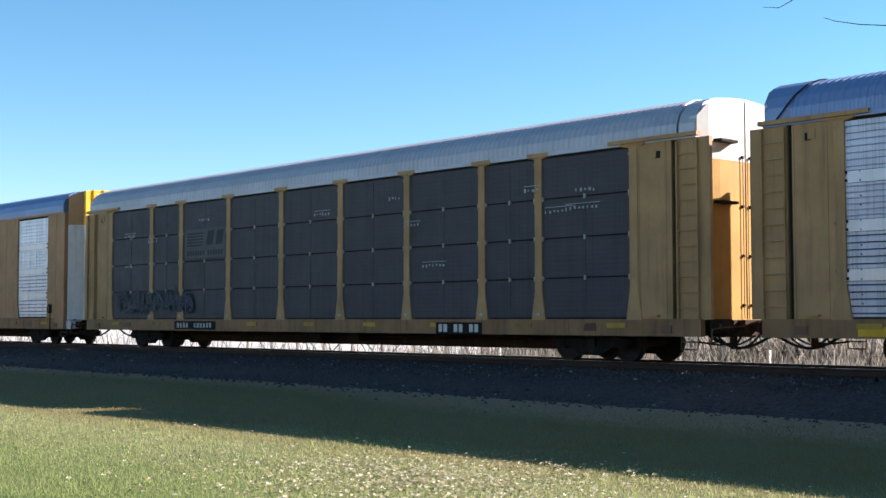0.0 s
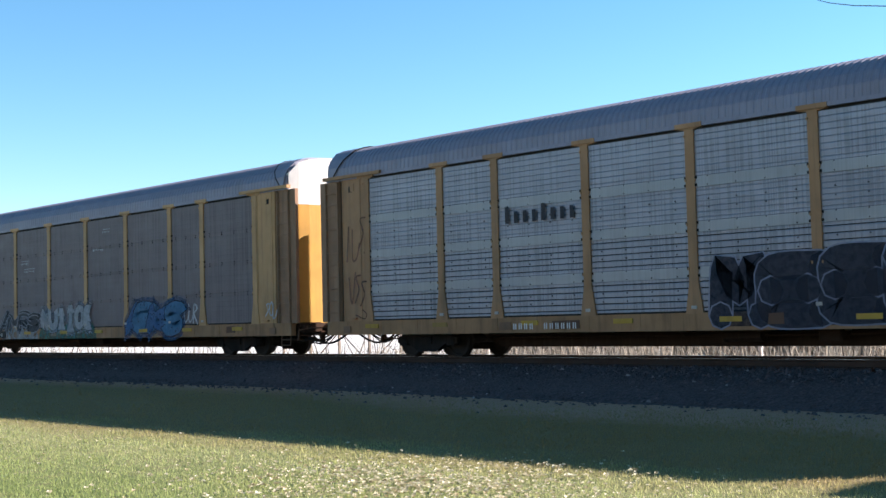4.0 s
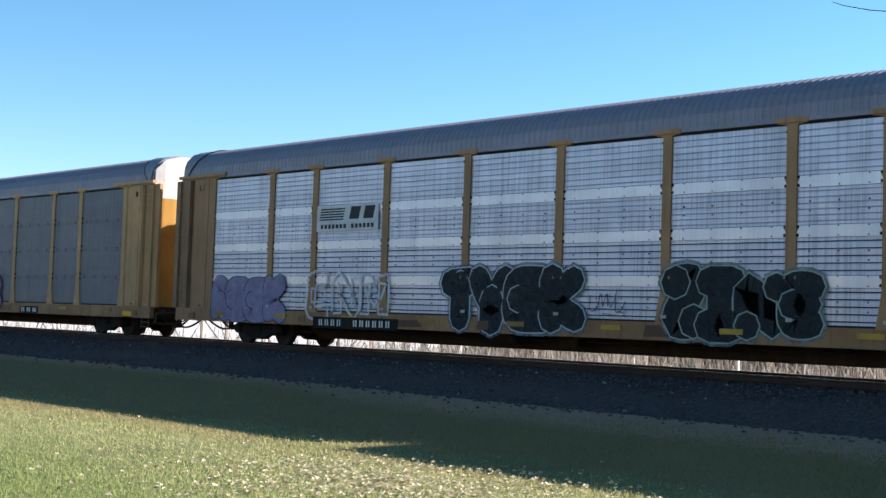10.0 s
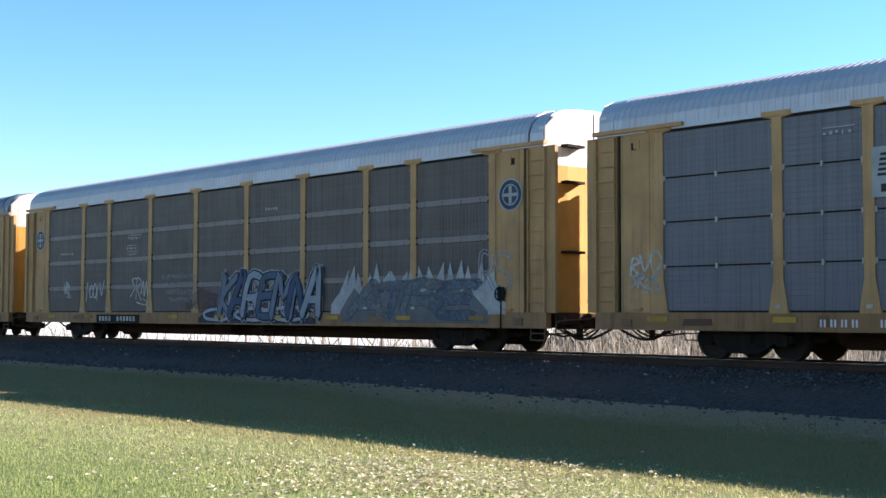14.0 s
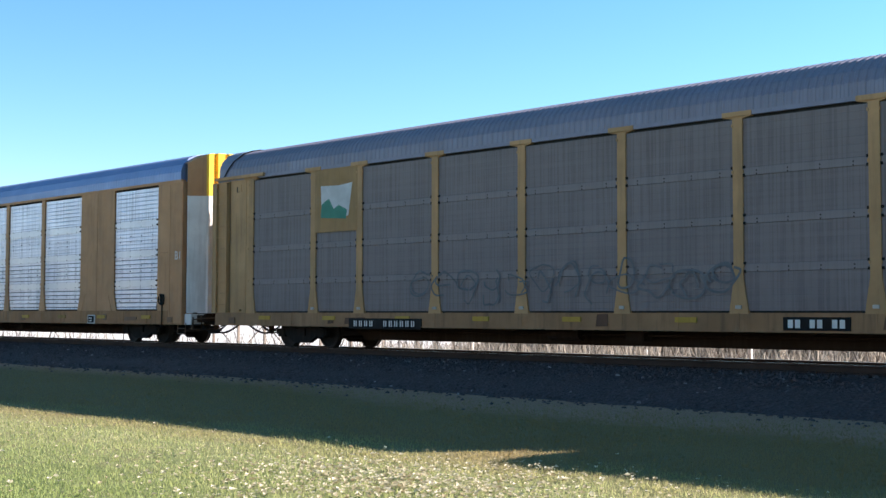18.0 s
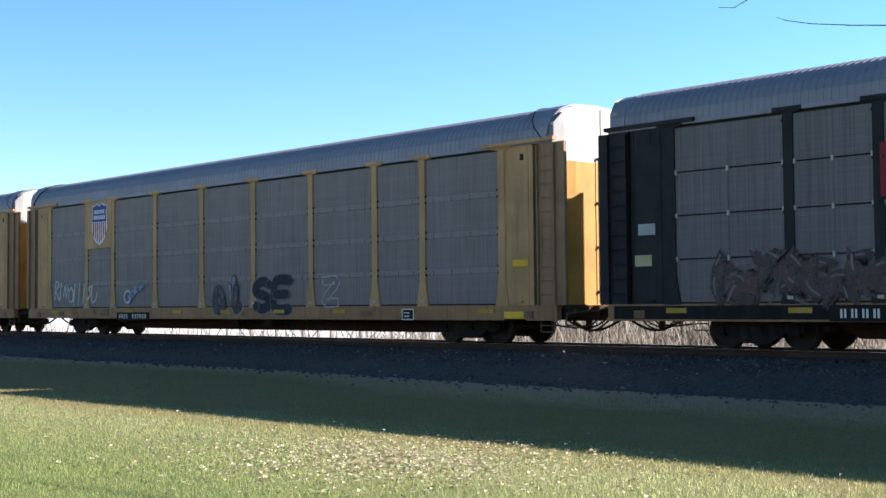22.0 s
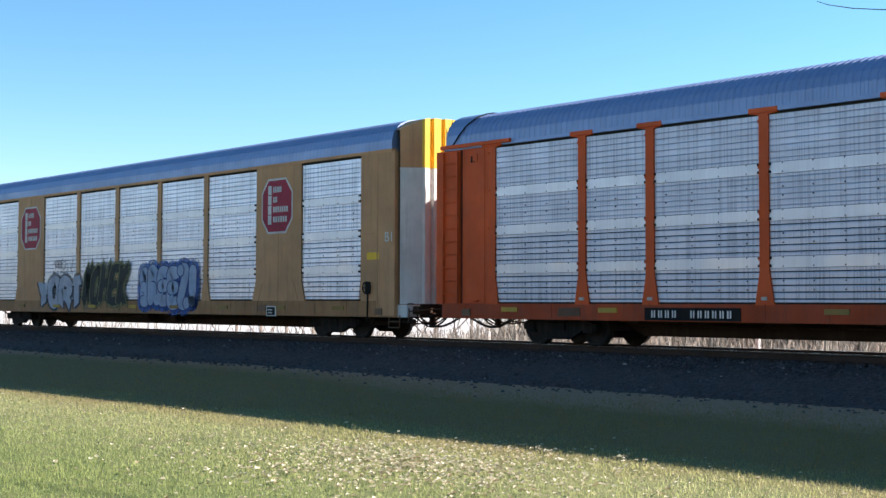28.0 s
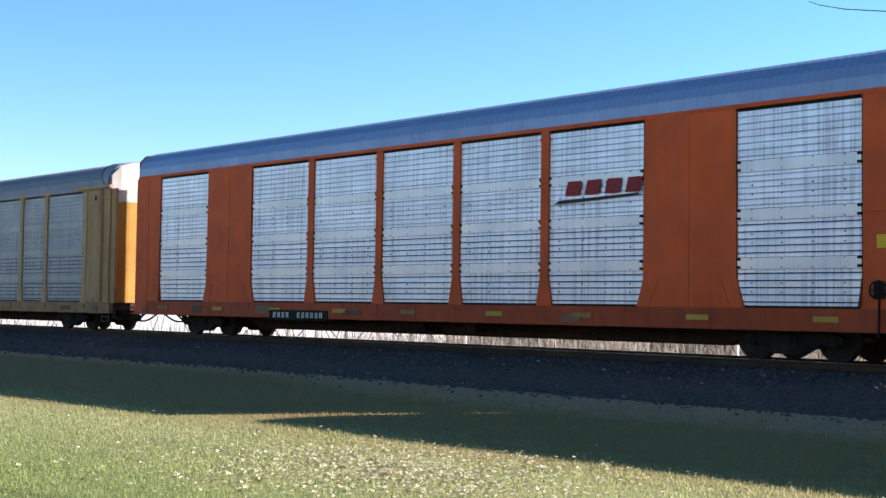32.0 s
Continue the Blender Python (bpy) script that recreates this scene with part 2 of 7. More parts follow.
# ---- mesh helpers ----
class Geo:
    """Collects faces for one mesh; mat() switches the material index."""

    def __init__(self):
        self.v, self.f, self.m, self.i = [], [], [], 0

    def mat(self, i):
        self.i = i
        return self

    def face(self, *pts):
        n = len(self.v)
        self.v += [tuple(p) for p in pts]
        self.f.append(tuple(range(n, n + len(pts))))
        self.m.append(self.i)

    def box(self, x0, x1, y0, y1, z0, z1, c=0.0):
        """A box; c cuts its corners along the z axis."""
        if c:
            ring = [(x0 + c, y0), (x1 - c, y0), (x1, y0 + c), (x1, y1 - c), (x1 - c, y1), (x0 + c, y1), (x0, y1 - c), (x0, y0 + c)]
        else:
            ring = [(x0, y0), (x1, y0), (x1, y1), (x0, y1)]
        self.prism([(x, y, z0) for x, y in ring], (0, 0, z1 - z0))
        return self

    def prism(self, ring, d):
        """Extrudes a closed ring of points by d, with both caps."""
        n, k = len(self.v), len(ring)
        self.v += [tuple(p) for p in ring] + [(p[0] + d[0], p[1] + d[1], p[2] + d[2]) for p in ring]
        for i in range(k):
            j = (i + 1) % k
            self.f.append((n + i, n + j, n + k + j, n + k + i))
        self.f.append(tuple(range(n + k - 1, n - 1, -1)))
        self.f.append(tuple(range(n + k, n + 2 * k)))
        self.m += [self.i] * (k + 2)
        return self

    def tube(self, pts, r, k=6):
        """A round bar along points."""
        pts = [Vector(p) for p in pts]
        n0 = len(self.v)
        for a, p in enumerate(pts):
            t = (pts[min(a + 1, len(pts) - 1)] - pts[max(a - 1, 0)]).normalized()
            u = t.cross(Vector((0.31, 0.21, 0.93)))
            u = (u if u.length > 1e-3 else t.cross(Vector((1, 0, 0)))).normalized()
            w = t.cross(u)
            rr = r[a] if isinstance(r, (list, tuple)) else r
            self.v += [tuple(p + rr * (math.cos(2 * math.pi * i / k) * u + math.sin(2 * math.pi * i / k) * w)) for i in range(k)]
        for a in range(len(pts) - 1):
            for i in range(k):
                j = (i + 1) % k
                self.f.append((n0 + a * k + i, n0 + a * k + j, n0 + (a + 1) * k + j, n0 + (a + 1) * k + i))
                self.m.append(self.i)
        e = n0 + (len(pts) - 1) * k
        self.f += [tuple(range(n0 + k - 1, n0 - 1, -1)), tuple(range(e, e + k))]
        self.m += [self.i] * 2
        return self

    def lathe_y(self, x, z, prof, k=20):
        """A turned solid round the y axis; prof: rows of (y, radius)."""
        n0 = len(self.v)
        for y, r in prof:
            self.v += [(x + r * math.cos(2 * math.pi * i / k), y, z + r * math.sin(2 * math.pi * i / k)) for i in range(k)]
        for a in range(len(prof) - 1):
            for i in range(k):
                j = (i + 1) % k
                self.f.append((n0 + a * k + i, n0 + (a + 1) * k + i, n0 + (a + 1) * k + j, n0 + a * k + j))
                self.m.append(self.i)
        return self

    def mesh(self, name="mesh", smooth=False):
        me = bpy.data.meshes.new(name)
        me.from_pydata(self.v, [], self.f)
        me.polygons.foreach_set("material_index", self.m)
        if smooth:
            me.polygons.foreach_set("use_smooth", [True] * len(self.f))
        return me


def part(name, geo, material, parent, label="", at=None, smooth=False):
    """One mesh object under a thing or a part. geo: a Geo or a mesh to share; material: one or a list."""
    me = geo.mesh(name, smooth) if isinstance(geo, Geo) else geo
    ob = new(name, me)
    mats = material if isinstance(material, (list, tuple)) else [material]
    while len(me.materials) < len(mats):
        me.materials.append(None)
    for slot, mt in zip(ob.material_slots, mats):
        slot.link = "OBJECT"
        slot.material = mt
    ob.parent = parent
    if at is not None:
        ob.matrix_basis = at
    if label:
        ob["label"] = label
    return ob


shared = {}


def once(key, build):
    """The mesh of that key, built the first time it is asked for."""
    if key not in shared:
        g = build()
        shared[key] = g.mesh("mesh") if isinstance(g, Geo) else g
    return shared[key]


def thing(name, label, category, group="", m=None):
    ob = new(name)
    if m is not None:
        ob.matrix_basis = m
    return tagged(ob, label, category, group)


# ---- the train: pieces that cars have in common ----
HALF = 13.6            # half a car's body, m
POSTS = (-11.83, -8.98, -7.07, -4.25, -1.42, 1.42, 4.25, 7.07, 8.98, 11.83)
ROOF_A = [(-1.57, 5.0), (-1.56, 5.3), (-1.47, 5.53), (-1.22, 5.77), (-0.95, 5.88), (-0.75, 5.92), (0, 5.96)]
ROOF_T = [(-1.57, 5.18), (-1.57, 5.46), (-1.5, 5.69), (-1.26, 5.92), (-1.0, 6.03), (-0.8, 6.07), (0, 6.11)]
ROOF_C = [(-1.57, 4.79), (-1.55, 5.05), (-1.46, 5.32), (-1.29, 5.56), (-0.81, 5.88), (-0.45, 5.93), (0, 5.95)]
ROOFS = {"old": ROOF_A, "tier": ROOF_A, "new": ROOF_T, "plain": ROOF_C}
FLIP = pose(0, 0, 0, 0, 0, 180)


def full(profile):
    return profile + [(-y, z) for y, z in profile[-2::-1]]


def roof_height(profile, y):
    y = -abs(y)
    for (y0, z0), (y1, z1) in zip(profile, profile[1:]):
        if y0 <= y <= y1:
            return z0 + (z1 - z0) * (y - y0) / (y1 - y0)
    return profile[0][1]


def roof_sheet(profile, x0, x1, pitch, depth):
    """Roof sheet with ribs that run across the car."""
    g = Geo()
    ring = full(profile)
    xs = []
    n = round((x1 - x0) / pitch)
    for i in range(n):
        a = x0 + (x1 - x0) * i / n
        p = (x1 - x0) / n
        xs += [(a, 0), (a + 0.38 * p, 0), (a + 0.5 * p, depth), (a + 0.88 * p, depth)]
    xs.append((x1, 0))
    k = len(ring)
    for x, d in xs:
        for y, z in ring:
            g.v.append((x, y * (1 - d / 2), z - d + (0.0 if z > profile[0][1] + 0.05 else d)))
    for a in range(len(xs) - 1):
        for i in range(k - 1):
            g.f.append((a * k + i, (a + 1) * k + i, (a + 1) * k + i + 1, a * k + i + 1))
            g.m.append(0)
    for a in (0, len(xs) - 1):
        r = list(range(a * k, a * k + k))
        g.f.append(tuple(r if a else r[::-1]))
        g.m.append(0)
    return g


def siding(w, z0, z1, kind, seed=0):
    """A siding panel with its face at y = -1.53. bold: deep level slots and plain belts;
    tier: flat sheets with open joints and clips; fine: lapped sheets with rows of bolts."""
    g = Geo()
    prof = [(z0, 0.0, 0)]
    z = z0
    tiers = 4
    hgt = (z1 - z0) / tiers
    belts = []
    for t in range(tiers):
        top = z0 + (t + 1) * hgt
        belt = (0.27 if kind == "bold" else 0.19 if kind == "belted" else 0.04) if t < tiers - 1 else 0.04
        body = hgt - belt
        if kind == "bold":
            n, gr, wd = ((5, 0.05, 0.024), (5, 0.05, 0.02), (6, 0.02, 0.009), (7, 0.016, 0.007))[t]
        elif kind == "tier":
            n, gr, wd = 8, 0.004, 0.02
        else:
            n, gr, wd = 6, 0.003, 0.016
        # lower slots take the near-black gap colour, their shade painted in
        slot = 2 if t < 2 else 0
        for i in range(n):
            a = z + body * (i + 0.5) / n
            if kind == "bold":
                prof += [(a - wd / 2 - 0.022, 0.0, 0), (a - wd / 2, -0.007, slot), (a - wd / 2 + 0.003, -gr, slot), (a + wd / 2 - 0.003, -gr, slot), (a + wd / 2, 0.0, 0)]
            else:
                prof += [(a - wd / 2, 0.0, 0), (a - wd / 2 + 0.006, -gr, 0), (a + wd / 2 - 0.006, -gr, 0), (a + wd / 2, 0.0, 0)]
        if t < tiers - 1:
            if kind == "tier":
                prof += [(top - 0.036, 0.004, 2), (top - 0.034, -0.085, 2), (top - 0.006, -0.085, 2), (top - 0.004, 0.0, 0)]
            elif kind == "fine":
                prof += [(top - 0.022, 0.006, 0), (top - 0.02, 0.006, 0), (top - 0.014, -0.004, 0), (top - 0.006, 0.0, 0)]
            else:
                prof += [(top - belt, 0.0, 0), (top - belt + 0.012, 0.014, 3), (top - 0.03, 0.014, 0), (top - 0.015, 0.0, 0)]
            belts.append(top - belt / 2)
        z = top
    prof.append((z1, 0.0, 0))
    h = w / 2
    # the lower corners lean in beside the post feet
    def half_at(zz):
        return h - 0.09 * max(0.0, min(1.0, (1.7 - zz) / 0.68))
    n = len(prof)
    for zz, d, k in prof:
        hh = half_at(zz)
        g.v += [(-hh, -1.53 - d, zz), (hh, -1.53 - d, zz)]
    for i in range(n - 1):
        g.f.append((2 * i, 2 * i + 1, 2 * i + 3, 2 * i + 2))
        g.m.append(prof[i][2])
    b = len(g.v)
    g.v += [(-half_at(z0), -1.44, z0), (half_at(z0), -1.44, z0), (-h, -1.44, z1), (h, -1.44, z1)]
    g.f += [(0, b, b + 1, 1), (2 * n - 2, 2 * n - 1, b + 3, b + 2)]
    g.m += [0, 0]
    g.f += [tuple([b] + [2 * i for i in range(n)] + [b + 2]), tuple([b + 1, b + 3] + [2 * i + 1 for i in range(n - 1, -1, -1)])]
    g.m += [0, 0]
    g.mat(1)
    if kind == "tier":
        for t in range(1, tiers):
            zz = z0 + t * hgt - 0.02
            for x in (-h + 0.05, 0, h - 0.05):
                g.box(x - 0.024, x + 0.024, -1.556, -1.5, zz - 0.06, zz + 0.05)
        g.mat(0)
        for t in range(tiers):
            g.box(-0.012, 0.012, -1.536, -1.5, z0 + t * hgt + 0.01, z0 + (t + 1) * hgt - 0.06)
    else:
        k = max(3, round(w / 0.7))
        for zz in belts + ([zz - 0.5 * hgt for zz in belts] if kind == "bold" else []):
            for i in range(k):
                x = -h + (i + 0.5) * w / k
                for dz in (-0.09, 0.09) if kind == "bold" else (0.0, -0.07):
                    g.box(x - 0.011, x + 0.011, -1.552, -1.53, zz + dz - 0.013, zz + dz + 0.013)
        for zz in belts:
            for x in (-h + 0.035, h - 0.035):
                for dz in (-0.08, 0.08):
                    g.box(x - 0.04, x + 0.04, -1.562, -1.51, zz + dz - 0.028, zz + dz + 0.028)
    return g


def post(width, z0, z1, head):
    """An upright post with a flared foot and, on older cars, a T-shaped head."""
    g = Geo()
    w = width / 2
    ring = [(-w * 1.95, z0), (w * 1.95, z0), (w * 1.7, z0 + 0.2), (w, z0 + 0.68)]
    if head:
        ring += [(w, z1 - 0.12), (w * 3.0, z1 - 0.08), (w * 3.0, z1), (-w * 3.0, z1), (-w * 3.0, z1 - 0.08), (-w, z1 - 0.12)]
    else:
        ring += [(w, z1), (-w, z1)]
    ring += [(-w, z0 + 0.68), (-w * 1.7, z0 + 0.2)]
    g.prism([(x, -1.565, z) for x, z in ring], (0, 0.11, 0))
    if head:
        g.box(-w * 3.0, w * 3.0, -1.59, -1.5, z1 - 0.075, z1 + 0.025)
    for i in range(4):
        z = z0 + 0.95 + i * (z1 - z0 - 1.2) / 3
        for s in (-1, 1):
            g.box(s * w - 0.018, s * w + 0.018, -1.578, -1.55, z - 0.03, z + 0.03)
    return g


def ladder(x0, x1, z0, z1):
    """The two stiles of a side ladder; its rungs are parts of their own."""
    g = Geo()
    for x in (x0, x1):
        g.box(x - 0.016, x + 0.016, -1.6, -1.53, z0, z1)
    return g


def wheelset():
    g = Geo()
    for s in (-1, 1):
        rows = [(0.6, 0.06), (0.6, 0.09), (0.66, 0.12), (0.67, 0.33), (0.655, 0.36), (0.655, 0.447), (0.685, 0.44), (0.70, 0.424), (0.79, 0.417), (0.79, 0.36), (0.765, 0.33), (0.765, 0.14), (0.81, 0.11), (0.82, 0.075), (0.98, 0.07), (0.98, 0.0)]
        g.lathe_y(0, 0, [(s * y, r) for y, r in rows], 24)
        for i in range(3):
            a = 2 * math.pi * i / 3
            x, z = 0.09 * math.cos(a), 0.09 * math.sin(a)
            g.box(x - 0.02, x + 0.02, min(s * 0.97, s * 0.995), max(s * 0.97, s * 0.995), z - 0.02, z + 0.02)
    g.lathe_y(0, 0, [(-0.65, 0.08), (0.65, 0.08)], 12)
    return g


def truck_frame():
    """Cast side frames with springs, and the bolster between them."""
    g = Geo()
    for s in (-1, 1):
        y = s * 0.98
        ring = [(-1.12, 0.5), (-1.12, 0.36), (-0.72, 0.36), (-0.62, 0.3), (-0.32, 0.14), (0.32, 0.14), (0.62, 0.3), (0.72, 0.36), (1.12, 0.36),
                (1.12, 0.5), (0.7, 0.58), (0.35, 0.68), (-0.35, 0.68), (-0.7, 0.58)]
        g.prism([(x, y - 0.08, z) for x, z in ring], (0, 0.16, 0))
        for x in (-0.14, 0.0, 0.14):
            g.tube([(x, y, 0.2), (x, y, 0.5)], 0.06, 8)
        for x in (-0.89, 0.89):
            g.box(x - 0.15, x + 0.15, y - 0.11, y + 0.11, 0.3, 0.52, 0.02)
    g.box(-0.2, 0.2, -1.1, 1.1, 0.34, 0.6)
    g.tube([(-0.55, -0.9, 0.3), (-0.55, 0.9, 0.3)], 0.05)
    g.tube([(0.55, -0.9, 0.3), (0.55, 0.9, 0.3)], 0.05)
    g.tube([(-0.75, -1.09, 0.62), (-0.1, -1.09, 0.5), (0.5, -1.09, 0.62)], 0.025)
    return g


def coupler():
    g = Geo()
    g.box(HALF - 1.2, HALF + 0.2, -0.28, 0.28, 0.62, 0.98)
    g.box(HALF + 0.15, HALF + 0.62, -0.1, 0.1, 0.72, 0.92, 0.02)
    g.prism([(HALF + 0.5, -0.2, 0.66), (HALF + 0.74, -0.2, 0.66), (HALF + 0.76, -0.02, 0.66), (HALF + 0.62, 0.0, 0.66), (HALF + 0.76, 0.16, 0.66), (HALF + 0.5, 0.22, 0.66)], (0, 0, 0.28))
    for y in (-0.75, 0.75):
        g.box(HALF - 0.1, HALF + 0.1, y - 0.2, y + 0.2, 0.72, 0.98)
    g.box(HALF - 0.12, HALF + 0.05, -1.3, 1.3, 0.86, 1.0)
    g.tube([(HALF + 0.16, -1.3, 0.8), (HALF + 0.3, -0.9, 0.66), (HALF + 0.26, -0.45, 0.7)], 0.022)
    g.tube([(HALF - 0.3, -1.25, 0.5), (HALF + 0.2, -1.2, 0.44), (HALF + 0.3, -0.7, 0.5), (HALF + 0.1, -0.3, 0.6)], 0.025)
    g.box(HALF + 0.02, HALF + 0.2, -1.25, -1.0, 0.7, 0.92, 0.03)
    g.box(HALF + 0.05, HALF + 0.14, -0.62, -0.48, 0.34, 0.74)
    g.tube([(HALF + 0.1, -1.35, 0.62), (HALF + 0.1, -0.4, 0.62), (HALF + 0.32, 0.2, 0.62)], 0.02)
    g.tube([(HALF + 0.12, -1.4, 0.5), (HALF + 0.12, -1.4, 0.86)], 0.018)
    g.tube([(HALF + 0.12, -1.1, 0.5), (HALF + 0.12, -1.4, 0.5)], 0.018)
    g.tube([(HALF + 0.12, -1.1, 0.5), (HALF + 0.12, -1.1, 0.86)], 0.018)
    return g


def uncoupling_lever():
    """The bent bar along the end sill, its bracket, chain links and the corner step."""
    g = Geo()
    g.tube([(HALF + 0.2, -1.5, 0.48), (HALF + 0.2, -1.46, 0.78), (HALF + 0.24, -1.1, 0.82), (HALF + 0.3, -0.5, 0.84), (HALF + 0.42, -0.1, 0.95)], 0.02, 6)
    g.box(HALF + 0.02, HALF + 0.22, -1.2, -1.14, 0.76, 0.9, 0.01)
    for i in range(6):
        z = 0.9 - 0.055 * i
        g.box(HALF + 0.41, HALF + 0.44, -0.13 - 0.012 * (i % 2), -0.09 + 0.012 * (i % 2), z - 0.04, z)
    for x in (HALF - 0.55, HALF - 0.12):
        g.tube([(x, -1.5, 0.68), (x, -1.52, 0.34)], 0.016, 5)
    for z in (0.34, 0.5):
        g.tube([(HALF - 0.55, -1.52, z), (HALF - 0.12, -1.52, z)], 0.018, 5)
    return g


def hose():
    g = Geo()
    pts = []
    for i in range(13):
        u = i / 12
        pts.append((HALF - 0.5 + 1.25 * u, -0.42 + 0.25 * u, 0.58 - 0.27 * math.sin(math.pi * u) * (1 - 0.25 * u) + 0.04 * u))
    g.tube(pts, 0.032, 6)
    loop = [(HALF + 0.05 + 0.75 * i / 10, -1.12 + 0.05 * i, 0.66 - 0.3 * math.sin(math.pi * i / 10)) for i in range(11)]
    g.tube(loop, 0.024, 5)
    g.tube([(x - 0.15, y - 0.35, z + 0.1 + 0.1 * math.sin(3 * x)) for x, y, z in pts], 0.022, 5)
    return g


def underframe():
    """Centre sill, cross bearers and brake rigging below the deck."""
    g = Geo()
    g.box(-HALF + 0.3, HALF - 0.3, -0.33, 0.33, 0.62, 1.0)
    ring = [(-8.2, 0.25), (8.2, 0.25), (8.9, 0.62), (-8.9, 0.62)]
    g.prism([(x, -0.3, z) for x, z in ring], (0, 0.6, 0))
    for i in range(-4, 5):
        x = i * 1.9
        g.box(x - 0.07, x + 0.07, -1.4, 1.4, 0.58, 0.95)
    g.tube([(-8.0, -0.75, 0.5), (8.0, -0.75, 0.5)], 0.025)
    g.tube([(-1.2, -0.8, 0.52), (-0.3, -0.8, 0.52)], 0.16, 10)
    g.box(1.0, 1.5, -0.95, -0.6, 0.38, 0.66, 0.03)
    return g


def end_leaf(profile, s, z0, z1, top):
    """One leaf of the end doors, folded at the corner; s: the side. top: follow the roof."""
    g = Geo()
    ys = [s * v for v in (1.5, 1.2, 0.88, 0.55, 0.3, 0.012)]
    xs = [HALF - 0.1, HALF - 0.02, HALF + 0.03, HALF + 0.05, HALF + 0.06, HALF + 0.065]
    lo, hi = [], []
    for x, y in zip(xs, ys):
        zt = min(z1, roof_height(profile, y) - 0.03) if top else z1
        lo.append((x, y, z0))
        hi.append((x, y, zt))
    for i in range(len(ys) - 1):
        a, b, c, d = lo[i], lo[i + 1], hi[i + 1], hi[i]
        g.face(*((a, b, c, d) if s < 0 else (d, c, b, a)))
    back_lo = [(HALF - 0.3, y, z) for x, y, z in (lo[0], lo[-1])]
    back_hi = [(HALF - 0.3, y, z) for x, y, z in (hi[0], hi[-1])]
    g.face(back_lo[1], lo[-1], hi[-1], back_hi[1])
    g.face(lo[0], back_lo[0], back_hi[0], hi[0])
    g.face(*lo, *back_lo[::-1])
    g.face(*hi[::-1], *back_hi)
    return g


def new_end_leaf(profile, s, z0, z1, x_out, corner):
    """A leaf of the newer cars' doors: the canted corner sheet or the ribbed front."""
    g = Geo()
    plan = [(HALF - 0.28, 1.46), (HALF - 0.22, 1.4), (HALF + 0.1, 1.02), (HALF + 0.16, 0.98), (HALF + 0.16, 0.8), (HALF + 0.07, 0.77), (HALF + 0.07, 0.68), (HALF + 0.16, 0.65), (HALF + 0.16, 0.4), (HALF + 0.07, 0.37), (HALF + 0.07, 0.28), (HALF + 0.16, 0.25), (HALF + 0.16, 0.012)]
    plan = plan[:3] if corner else plan[2:]
    lo = [(x + x_out, s * y, z0) for x, y in plan]
    hi = [(x + x_out, s * y, min(z1, roof_height(profile, y) - 0.02)) for x, y in plan]
    for i in range(len(plan) - 1):
        a, b, c, d = lo[i], lo[i + 1], hi[i + 1], hi[i]
        g.face(*((a, b, c, d) if s < 0 else (d, c, b, a)))
    near, far = s * plan[0][1], s * plan[-1][1]
    g.face(*lo, (HALF - 0.35, far, z0), (HALF - 0.35, near, z0))
    g.face(*hi[::-1], (HALF - 0.35, near, hi[0][2]), (HALF - 0.35, far, hi[-1][2]))
    return g


def polygon(g, pts, y):
    """A flat outline facing the camera's side of the car."""
    cx, cz = sum(p[0] for p in pts) / len(pts), sum(p[1] for p in pts) / len(pts)
    n = len(g.v)
    g.v += [(cx, y, cz)] + [(x, y, z) for x, z in pts]
    k = len(pts)
    for i in range(k):
        g.f.append((n, n + 1 + i, n + 1 + (i + 1) % k))
        g.m.append(g.i)


def rect(g, x0, x1, z0, z1, y, slant=0.0):
    n = len(g.v)
    g.v += [(x0, y, z0), (x1, y, z0), (x1 + slant, y, z1), (x0 + slant, y, z1)]
    g.f.append((n, n + 1, n + 2, n + 3))
    g.m.append(g.i)


SKIN = -1.572  # paint and plates lie just proud of the posts


def bars(g, x0, x1, z0, z1, n, y, slant=0.0, gaps=()):
    """Unlettered marks: a row of plain upright bars of a character's size."""
    p = (x1 - x0) / n
    for i in range(n):
        if i not in gaps:
            rect(g, x0 + i * p + 0.15 * p, x0 + (i + 1) * p - 0.15 * p, z0, z1, y, slant)


def number_board(car, x0, x1, z0, z1, plate=True):
    g = Geo()
    if plate:
        g.prism([(x0, SKIN - 0.016, z0), (x1, SKIN - 0.016, z0), (x1, SKIN - 0.016, z1), (x0, SKIN - 0.016, z1)], (0, 0.036, 0))
    h, w = z1 - z0, x1 - x0
    g.mat(1)
    for a, e, n in ((0.06, 0.36, 4), (0.48, 0.93, 6)):
        p = (e - a) * w / n
        for i in range(n):
            x = x0 + a * w + (i + 0.22) * p
            rect(g, x, x + 0.2 * p, z0 + 0.22 * h, z1 - 0.22 * h, SKIN - 0.02)
            rect(g, x + 0.36 * p, x + 0.56 * p, z0 + 0.22 * h, z1 - 0.22 * h, SKIN - 0.02)
    part("number_board" if plate else "number_mark", g, [PLATE_D, LETTER], car, "black board with pale marks" if plate else "worn pale marks on the sill")


def owner_mark(car, x0, x1, z0, z1, material=None):
    """Stencilled marks; the pale ones stand on a black patch."""
    g = Geo()
    if not material:
        g.prism([(x0 - 0.08, SKIN - 0.014, z0), (x1 + 0.08, SKIN - 0.014, z0), (x1 + 0.08, SKIN - 0.014, z1), (x0 - 0.08, SKIN - 0.014, z1)], (0, 0.03, 0))
    g.mat(1)
    bars(g, x0, x1, z0 + 0.05, z1 - 0.05, 8, SKIN - 0.018, gaps=(2, 5))
    part("owner_mark", g, [PLATE_D, material or LETTER], car, "worn stencilled marks")


